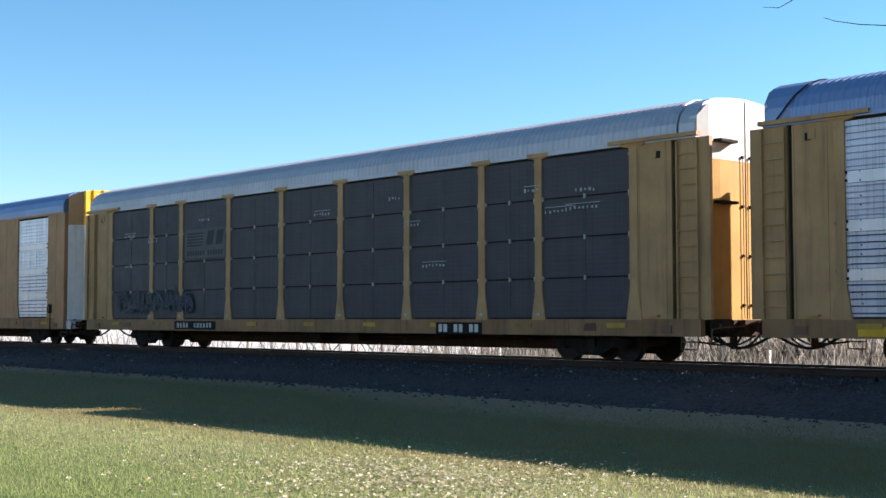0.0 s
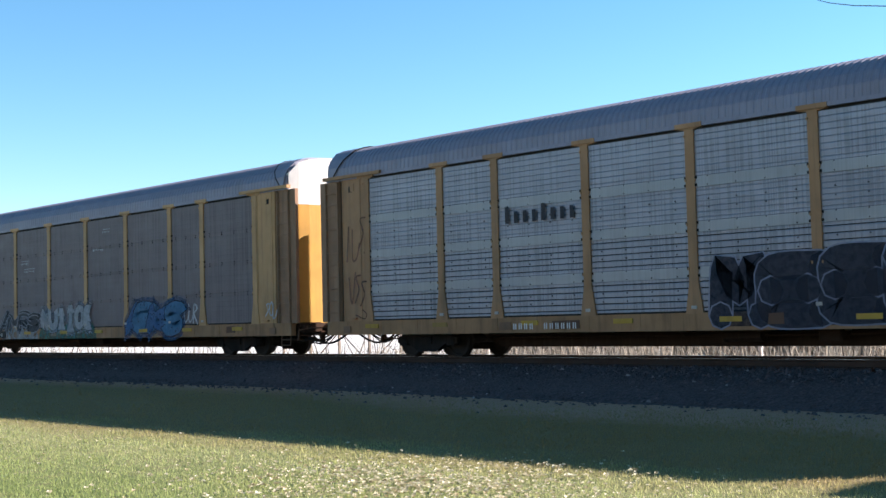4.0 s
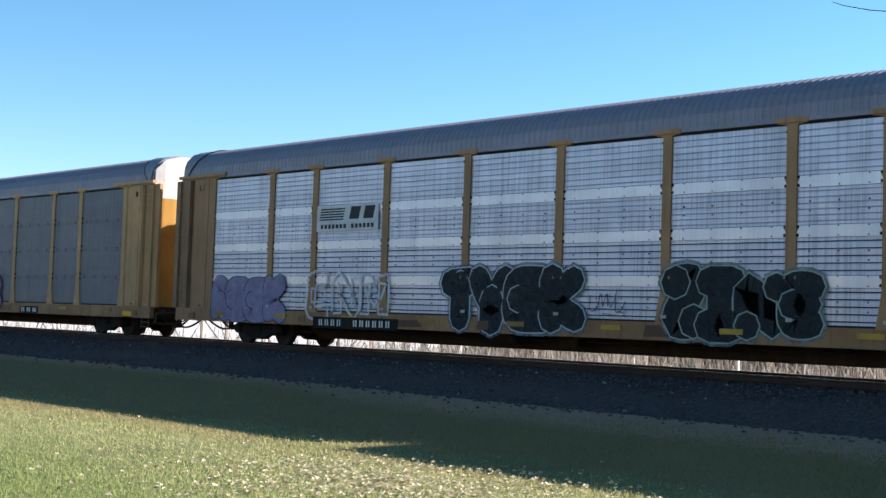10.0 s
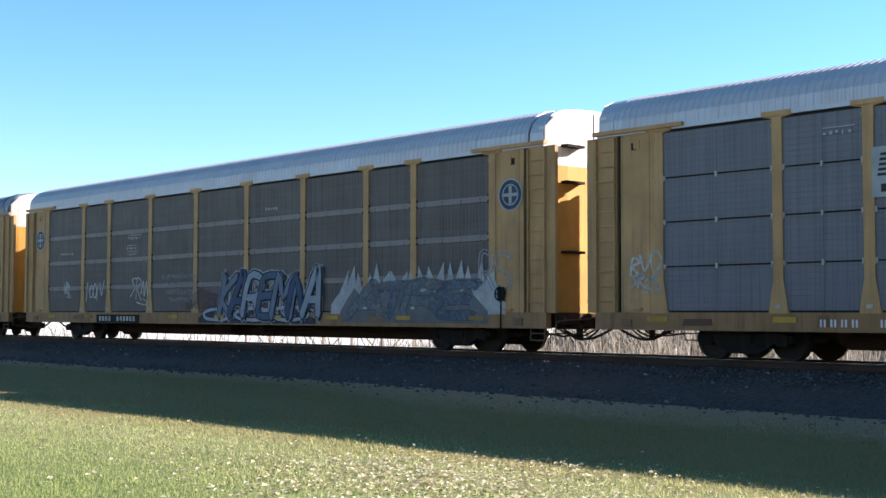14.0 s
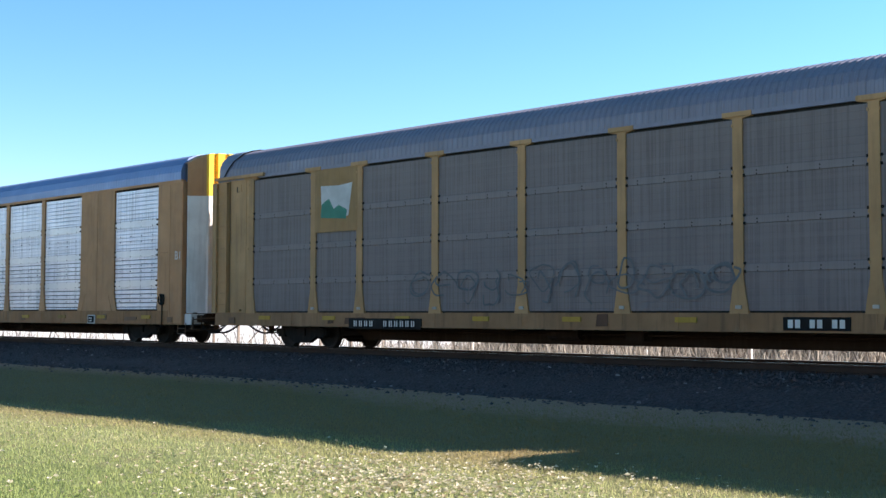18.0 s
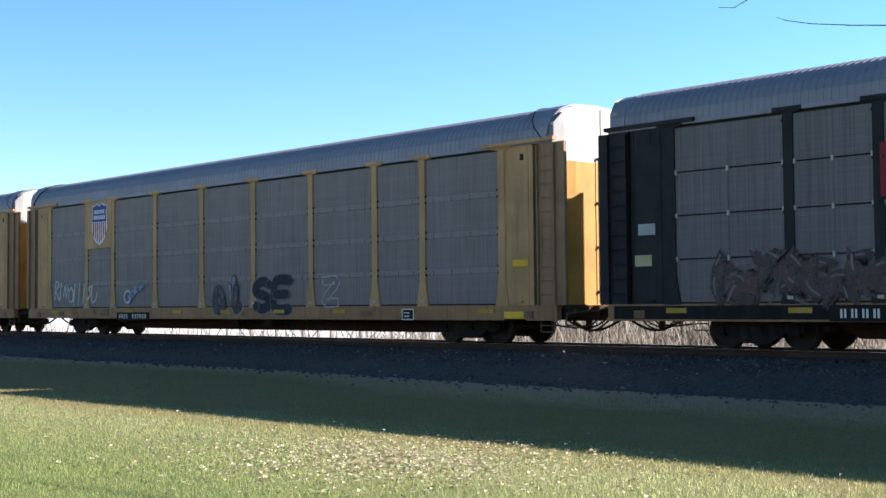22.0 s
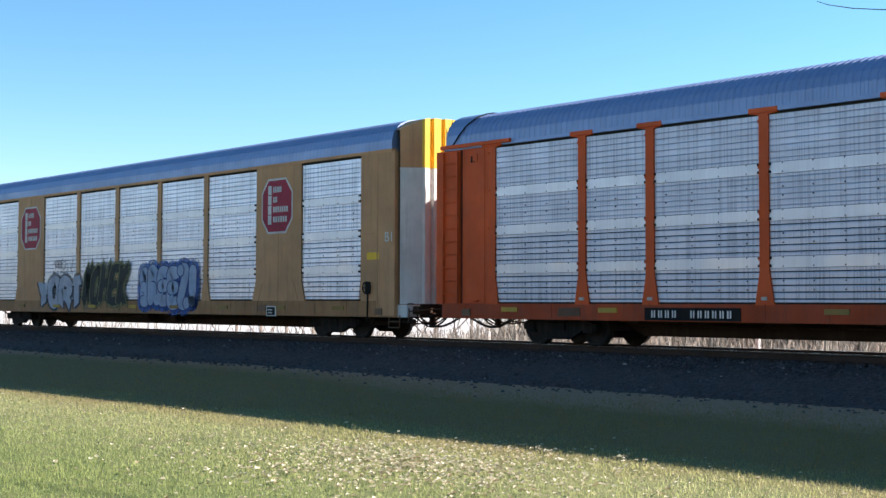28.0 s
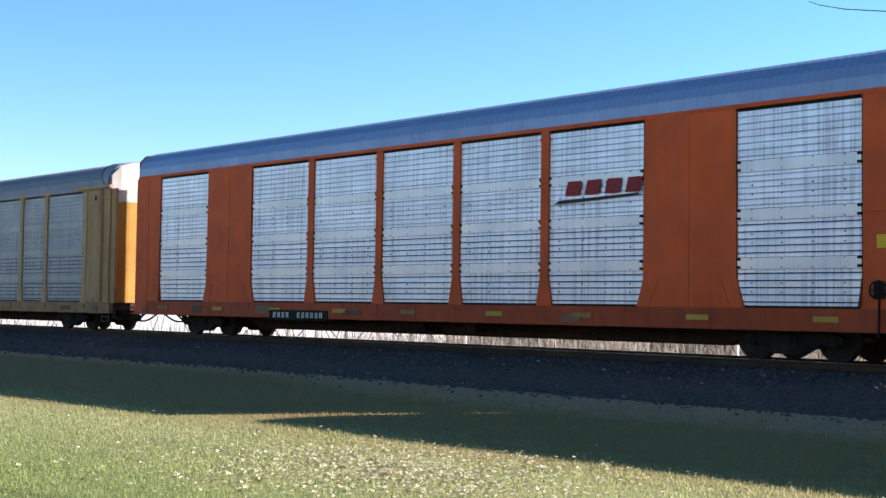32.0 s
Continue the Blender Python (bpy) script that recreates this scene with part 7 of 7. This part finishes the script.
# ---- grass and leaves ----
def see_through(nt, b, colour, share):
    """Lets light shine through thin blades and leaves."""
    t = nt.nodes.new("ShaderNodeBsdfTranslucent")
    nt.links.new(colour, t.inputs["Color"])
    m = nt.nodes.new("ShaderNodeMixShader")
    m.inputs[0].default_value = share
    nt.links.new(b.outputs[0], m.inputs[1])
    nt.links.new(t.outputs[0], m.inputs[2])
    nt.links.new(m.outputs[0], nt.nodes["Material Output"].inputs["Surface"])


def build_grass():
    m, nt, b = nodes_of("grass_blades")
    geo = nt.nodes.new("ShaderNodeNewGeometry")
    rnd = geo.outputs["Random Per Island"]
    big = noise_at(nt, geo.outputs["Position"], 0.5, 3.0)
    c = mix(nt, rnd, (0.27, 0.315, 0.12), (0.45, 0.485, 0.21))
    c = mix(nt, ramp(nt, rnd, 0.84, 0.95), c, (0.5, 0.46, 0.27))
    c = mix(nt, ramp(nt, big, 0.45, 0.7, 0.0, 0.6), c, (0.4, 0.39, 0.17))
    tuft = noise_at(nt, geo.outputs["Position"], 5.0, 5.0, 0.65)
    c = mix(nt, ramp(nt, tuft, 0.54, 0.68, 0.0, 0.55), c, (0.6, 0.58, 0.34))
    c = mix(nt, ramp(nt, tuft, 0.46, 0.34, 0.0, 0.6), c, (0.15, 0.19, 0.06))
    sep = nt.nodes.new("ShaderNodeSeparateXYZ")
    nt.links.new(geo.outputs["Position"], sep.inputs[0])
    c = mix(nt, ramp(nt, sep.outputs["Y"], -14.6, -17.2, 0.0, 0.7), c, (0.28, 0.35, 0.115))
    # same brown on the blades: dry turf and the tint for shade
    c = mix(nt, dry_shade_turf(nt, sep), c, (0.25, 0.178, 0.08))
    nt.links.new(c, b.inputs["Base Color"])
    b.inputs["Roughness"].default_value = 0.6
    b.inputs["Specular IOR Level"].default_value = 0.1
    see_through(nt, b, c, 0.6)
    rng = np.random.default_rng(11)
    n = 420000
    x, y = rng.uniform(-38, -1.5, n), rng.uniform(-20.5, -5.0, n)
    # thinner with distance from the stand, none far to the sides
    dx, dy = x, y + 23.1
    ang, dist = np.degrees(np.arctan2(dy, -dx)), np.hypot(dx, dy)
    keep = (ang > 18) & (ang < 74) & (dist > 8) & (rng.random(n) < np.clip(150 / dist ** 2, 0.05, 1))
    keep &= y < np.array([toe(v) for v in x]) - 0.4 - rng.random(n) * (0.6 + 2.0 * np.clip((x + 24) / 8, 0, 1))
    x, y, dist = x[keep], y[keep], dist[keep]
    n = len(x)
    z = np.array([lawn_z(a, c2) for a, c2 in zip(x, y)]) - 0.005
    h = rng.uniform(0.018, 0.052, n)
    w = rng.uniform(0.0035, 0.0065, n) * np.clip(dist / 10, 1, 2)
    a = rng.uniform(0, 6.283, n)
    lean, la = rng.uniform(0.0, 0.6, n) * h, rng.uniform(0, 6.283, n)
    ca, sa = np.cos(a) * w, np.sin(a) * w
    tx, ty = x + lean * np.cos(la), y + lean * np.sin(la)
    v = np.stack([np.stack([x - ca, y - sa, z], 1), np.stack([x + ca, y + sa, z], 1), np.stack([tx, ty, z + h], 1)], 1).reshape(-1, 3)
    me = bpy.data.meshes.new("grass")
    me.from_pydata(v.tolist(), [], np.arange(3 * n).reshape(-1, 3).tolist())
    me.materials.append(m)
    tagged(new("grass", me), "short green lawn grass mixed with dry straw", "grass", kind="stuff")
    # fallen leaves
    m, nt, b = nodes_of("dry_leaves")
    geo = nt.nodes.new("ShaderNodeNewGeometry")
    c = mix(nt, geo.outputs["Random Per Island"], (0.3, 0.25, 0.13), (0.74, 0.68, 0.5))
    nt.links.new(c, b.inputs["Base Color"])
    b.inputs["Roughness"].default_value = 0.7
    see_through(nt, b, c, 0.3)
    n = 2200
    x = np.concatenate([rng.normal(-9.4, 1.3, n), rng.uniform(-26, -3, n // 7)])
    y = np.concatenate([rng.normal(-14.7, 0.9, n), rng.uniform(-18, -12.6, n // 7)])
    keep = (y < -6.5) & (np.hypot(x, y + 23.1) > 8.2)
    x, y = x[keep], y[keep]
    n = len(x)
    z = np.array([lawn_z(a, c2) for a, c2 in zip(x, y)]) + rng.uniform(0.015, 0.05, n)
    s = rng.uniform(0.014, 0.038, n)
    a = rng.uniform(0, 6.283, n)
    shape = np.array([(-1, 0, 0.1), (-0.2, 0.55, 0.35), (1, 0.1, 0.0), (0.1, -0.55, 0.4), (0, 0, -0.1)])
    v = shape[None] * s[:, None, None]
    v[:, :, 2] *= rng.uniform(0.3, 2.2, n)[:, None]
    c, sn = np.cos(a)[:, None], np.sin(a)[:, None]
    vx, vy = v[:, :, 0] * c - v[:, :, 1] * sn, v[:, :, 0] * sn + v[:, :, 1] * c
    vv = np.stack([vx + x[:, None], vy + y[:, None], v[:, :, 2] + z[:, None]], 2).reshape(-1, 3)
    f = (np.array([(4, 0, 1), (4, 1, 2), (4, 2, 3), (4, 3, 0)])[None] + 5 * np.arange(n)[:, None, None]).reshape(-1, 3)
    me = bpy.data.meshes.new("fallen_leaves")
    me.from_pydata(vv.tolist(), [], f.tolist())
    me.materials.append(m)
    tagged(new("fallen_leaves", me), "curled brown and tan fallen leaves on the lawn", "leaves", kind="stuff")


# ---- beyond the track ----
def build_brush():
    m, nt, b = nodes_of("dry_brush")
    geo = nt.nodes.new("ShaderNodeNewGeometry")
    c = mix(nt, geo.outputs["Random Per Island"], (0.035, 0.03, 0.022), (0.52, 0.47, 0.38))
    nt.links.new(c, b.inputs["Base Color"])
    b.inputs["Roughness"].default_value = 0.85
    see_through(nt, b, c, 0.4)
    rng = np.random.default_rng(21)
    n = 75000
    x, y = rng.uniform(-110, 2, n), 6.2 + 18 * rng.random(n) ** 1.7
    bank = rng.random(n) < 0.35
    x, y = np.where(bank, rng.uniform(-43, 4, n), x), np.where(bank, rng.uniform(15, 23, n), y)
    z = np.array([lawn_z(a, c2) for a, c2 in zip(x, y)]) - 0.03
    patch = np.array([noise.noise((a * 0.16, c2 * 0.2, 4.0)) for a, c2 in zip(x, y)])
    right = np.clip((x + 41) / 7, 0, 1)
    keep = (patch > -0.35) & (rng.random(n) < 0.04 + 0.96 * right)
    x, y, z, patch = x[keep], y[keep], z[keep], patch[keep]
    n = len(x)
    h = rng.uniform(0.4, 1.6, n) * (0.7 + np.clip(patch, 0, 0.5)) * np.where(y < 13, 1.0, 0.6)
    h = np.where(y > 14.9, rng.uniform(0.9, 2.1, n), h)
    w = rng.uniform(0.006, 0.03, n) * np.where(y > 14.9, 1.9, 1.0)
    a, la = rng.uniform(0, 6.283, n), rng.uniform(0, 6.283, n)
    lean = rng.uniform(0, 0.9, n) * h
    ca, sa = np.cos(a) * w, np.sin(a) * w
    tx, ty = x + lean * np.cos(la), y + lean * np.sin(la)
    v = np.stack([np.stack([x - ca, y - sa, z], 1), np.stack([x + ca, y + sa, z], 1), np.stack([tx + ca * 0.4, ty + sa * 0.4, z + h], 1), np.stack([tx - ca * 0.4, ty - sa * 0.4, z + h], 1)], 1).reshape(-1, 3)
    me = bpy.data.meshes.new("dry_brush")
    me.from_pydata(v.tolist(), [], np.arange(4 * n).reshape(-1, 4).tolist())
    me.materials.append(m)
    tagged(new("dry_brush", me), "tangled dry weeds and brush beyond the track", "brush", kind="stuff")


def build_background():
    wood = painted("grey_fence_wood", (0.2, 0.16, 0.12), amount=0.4, rust=0.0)
    metal = painted("dull_roof_metal", (0.4, 0.39, 0.37), amount=0.3, rust=0.1)
    # braced fence before the pale slope
    fence = thing("fence", "weathered wooden fence with diagonal braces", "fence", m=pose(0, 21.0, -1.45))
    postm = once("fence_post", lambda: Geo().box(-0.06, 0.06, -0.06, 0.06, 0, 2.1))
    railm = once("fence_rail", lambda: Geo().box(0, 2.6, -0.03, 0.03, -0.05, 0.05))
    brace = once("fence_brace", lambda: Geo().tube([(0, 0, 0.05), (2.6, 0, 1.9)], 0.04, 5))
    for i in range(10):
        x = -66 + 2.6 * i
        part("fence_post", postm, wood, fence, at=pose(x, 0, 0))
        part("fence_rail", railm, wood, fence, at=pose(x, 0, 1.9))
        part("fence_brace", brace, wood, fence, at=pose(x, 0.05, 0) if i % 2 else pose(x + 2.6, 0.05, 0, 0, 0, 180))
    # added slope in a pale shed's place, tilted so the sun brightens it
    sun_slope = thing("ramp", "low pale slope added beyond the fence to catch the sun", "ramp", m=pose(-58, 24.0, -1.5))
    g = Geo()
    edge = [(8.5, 3.0), (7.0, 0.0), (-95.0, 0.0), (-95.0, 16.0), (8.5, 16.0)]

    def rise(y):
        return 0.35 + 0.2 * y
    g.v += [(x, y, rise(y)) for x, y in edge] + [(x, y, 0.0) for x, y in edge]
    k = len(edge)
    g.f += [tuple(range(k - 1, -1, -1))] + [(i, (i + 1) % k, k + (i + 1) % k, k + i) for i in range(k)]
    g.m += [0] * (k + 1)
    part("slab", g, painted("pale_sun_slope", (0.8, 0.75, 0.66), amount=0.12, rust=0.02, rough=0.9, spec=0.1), sun_slope)
    curb = once("slope_curb", lambda: Geo().box(0, 2.5, -0.08, 0.08, 0, 0.14))
    for i in range(8):
        part("curb", curb, wood, sun_slope, at=pose(-14 + 2.6 * i, 0.1, rise(0.1)))
    # farther low building and a pale bank
    far = thing("warehouse", "long low beige warehouse far beyond the track", "building", m=pose(-150, 45, -1.5))
    g = Geo()
    g.box(-40, 36, 0, 20, 0, 4.0)
    part("wall", g, painted("beige_block_wall", (0.6, 0.54, 0.44), amount=0.2, rust=0.05), far)
    g = Geo()
    g.box(-40.3, 36.3, -0.3, 20.3, 4.0, 4.3)
    part("roof", g, metal, far)
    for i in range(6):
        g = Geo()
        g.box(-34 + 11 * i, -30 + 11 * i, -0.05, 0.02, 0, 3.0)
        part("dock_door", g, metal, far)
    # utility poles and stakes nearer the line
    pole = thing("marker_post", "short pale trackside post in dry weeds", "post", "posts beyond the track", pose(-19.5, 7.0, -1.0))
    part("shaft", Geo().box(-0.05, 0.05, -0.05, 0.05, 0, 1.1), CREAM, pole)
    for x, y in ((-24.5, 9.0), (-31, 8.0), (-37.5, 9.5), (-14.2, 6.8), (-46, 11)):
        copy_thing(pole, pose(x, y, lawn_z(x, y) - 0.05, 3, 2, 20))
    # grey stacked timbers and a pale boulder heap
    heap = thing("rubble_heap", "heap of pale broken concrete in the weeds", "rubble", m=pose(-12.8, 8.2, -1.1))
    rng = random.Random(8)
    for i in range(9):
        g = Geo()
        s = rng.uniform(0.15, 0.4)
        ring = [(s * (1 + 0.3 * rng.random()) * math.cos(a), s * (0.7 + 0.3 * rng.random()) * math.sin(a), 0) for a in (0.2, 1.3, 2.4, 3.6, 4.9)]
        g.prism(ring, (0.05, 0.03, s * 0.8))
        part("slab", g, painted("broken_concrete", (0.46, 0.44, 0.41), amount=0.3, rust=0.0), heap, at=pose(rng.uniform(-1.6, 1.6), rng.uniform(-0.6, 0.6), 0.0, rng.uniform(-9, 9), rng.uniform(-9, 9), rng.uniform(0, 360)))


def build_backdrop():
    """Unseen brown bank added behind the stand; closes the place, throws warm light back."""
    m, nt, b = nodes_of("bounce_brown")
    geo = nt.nodes.new("ShaderNodeNewGeometry")
    c = mix(nt, noise_at(nt, geo.outputs["Position"], 0.4, 6.0), (0.16, 0.13, 0.085), (0.38, 0.31, 0.21))
    nt.links.new(c, b.inputs["Base Color"])
    b.inputs["Roughness"].default_value = 0.95
    b.inputs["Specular IOR Level"].default_value = 0.05
    g = Geo()
    n, rows = 140, ((0.0, -1.0), (1.5, 2.5), (4.0, 5.0), (7.5, 6.6), (12.0, 7.2), (20.0, -1.0))
    for i in range(n + 1):
        x = -260 + 3.0 * i
        for back, z in rows:
            lift = 1 + 0.22 * noise.noise((x * 0.09, back * 0.3, 2.0))
            g.v.append((x, -46 - back + 1.5 * noise.noise((x * 0.12, back, 5.0)), z * lift))
    k = len(rows)
    for i in range(n):
        for j in range(k - 1):
            g.f.append((i * k + j, i * k + j + 1, (i + 1) * k + j + 1, (i + 1) * k + j))
            g.m.append(0)
    tagged(part("backdrop", g, m, None, smooth=True), "unseen brown bank added behind the lawn for warm bounce", "woods", kind="structure")


def build_bushes():
    """Leafless bushes beyond the track."""
    bark = painted("grey_twig_bark", (0.16, 0.125, 0.095), amount=0.3, rust=0.0, rough=0.9)
    made = []
    for k in range(3):
        rng = random.Random(40 + k)
        g = Geo()
        for i in range(26):
            a, tilt = rng.uniform(0, 6.28), rng.uniform(0.1, 0.8)
            h = rng.uniform(0.6, 1.6)
            p = Vector((rng.uniform(-0.2, 0.2), rng.uniform(-0.2, 0.2), 0))
            pts, rad = [p], [0.018]
            d = Vector((math.cos(a) * tilt, math.sin(a) * tilt, 1)).normalized()
            for s in range(4):
                d = (d + Vector((rng.uniform(-0.3, 0.3), rng.uniform(-0.3, 0.3), 0))).normalized()
                p = p + d * h / 4
                pts.append(p)
                rad.append(0.018 * (1 - 0.23 * (s + 1)))
            g.tube(pts, rad, 4)
            for s in range(3):
                q = pts[2 + s % 3]
                e = q + Vector((rng.uniform(-0.4, 0.4), rng.uniform(-0.4, 0.4), rng.uniform(0.1, 0.4)))
                g.tube([q, e], [0.008, 0.003], 3)
        made.append(g)
    rng = random.Random(77)
    spots = [(-13.5, 9.5), (-16, 7.6), (-21, 8.4), (-23, 12), (-27, 9), (-29.5, 13), (-33.5, 10), (-36, 14), (-39, 11.5), (-42, 15), (-11, 11), (-18.5, 13)]
    for i, (x, y) in enumerate(spots):
        ob = part("bush", once(("bush", i % 3), lambda: made[i % 3]), bark, None, at=pose(x, y, lawn_z(x, y) - 0.03, 0, 0, rng.uniform(0, 360)))
        tagged(ob, "leafless grey-brown twiggy bush in dry weeds", "bush", "bushes beyond the track")


def build_tree():
    """A bare tree beside the lawn; the tips of its boughs hang into the view."""
    bark = painted("dark_tree_bark", (0.07, 0.055, 0.045), amount=0.4, rust=0.0, rough=0.9)
    tree = thing("tree", "bare late-autumn tree with thin drooping twigs", "tree", m=pose(2.4, -7.3, -0.68))
    rng = random.Random(4)
    trunk = Geo()
    trunk.tube([(0, 0, -0.1), (0.05, 0.02, 0.6), (0.02, 0.06, 2.0), (-0.1, 0.0, 3.6), (-0.05, 0.1, 5.2), (0.1, 0.1, 7.4)], [0.26, 0.2, 0.17, 0.14, 0.1, 0.05], 12)
    part("trunk", trunk, bark, tree, smooth=True)

    def bough(pts, radii, twigs):
        g = Geo()
        line = [Vector(p) for p in pts]
        r0, r1 = radii[0], radii[-1]
        if len(radii) == 2:
            radii = [r0 + (r1 - r0) * i / (len(line) - 1) for i in range(len(line))]
        g.tube(line, radii, 6)
        for i in range(twigs):
            k = rng.uniform(0.3, 0.98) * (len(line) - 1)
            a = line[int(k)].lerp(line[min(len(line) - 1, int(k) + 1)], k - int(k))
            d = Vector((rng.uniform(-0.3, 0.3), rng.uniform(-0.3, 0.4), rng.uniform(-0.1, 0.35)))
            g.tube([a, a + d * 0.5 + Vector((0, 0, 0.03)), a + d], [0.006, 0.004, 0.0015], 4)
        part("bough", g, bark, tree, smooth=True)

    tips = [0.06, 0.045, 0.03, 0.018, 0.011, 0.008, 0.0065, 0.0055, 0.0045, 0.003]
    bough([(-0.1, 0, 3.6), (-2.2, -0.1, 4.9), (-4.6, -0.5, 5.3), (-6.6, -1.0, 5.15), (-8.246, -1.51, 5.053), (-8.842, -1.778, 5.062), (-9.288, -2.007, 5.103), (-9.713, -2.247, 5.158), (-9.954, -2.398, 5.217), (-10.059, -2.472, 5.264)], tips, 0)
    bough([(-0.05, 0, 4.6), (-3.0, -0.5, 6.4), (-6.0, -1.2, 6.9), (-8.4, -1.9, 6.6), (-9.6, -2.4, 6.1), (-10.0, -2.57, 5.78), (-10.085, -2.604, 5.673), (-10.283, -2.679, 5.522), (-10.481, -2.77, 5.413), (-10.638, -2.876, 5.431)], tips, 0)
    bough([(-8.4, -1.9, 6.6), (-9.4, -2.3, 6.1), (-9.931, -2.49, 5.595)], (0.008, 0.003), 0)
    bough([(-0.05, 0.1, 4.6), (-1.2, 0.5, 5.6), (-2.6, 0.9, 6.3), (-3.6, 1.2, 6.9)], (0.05, 0.006), 14)
    bough([(0.0, 0.1, 5.0), (0.9, 0.8, 6.0), (1.8, 1.3, 6.9)], (0.05, 0.006), 10)
    bough([(0.0, 0.05, 4.2), (1.1, -0.6, 5.2), (2.1, -1.1, 5.9)], (0.05, 0.006), 10)
    bough([(0.05, 0.1, 5.8), (-0.5, -0.9, 6.9), (-0.7, -1.5, 7.8)], (0.04, 0.006), 10)


build_ground()
build_ballast()
build_track()
build_train()
settle_heights()
build_background()
build_backdrop()
build_bushes()
build_tree()
build_brush()
build_grass()
motions()
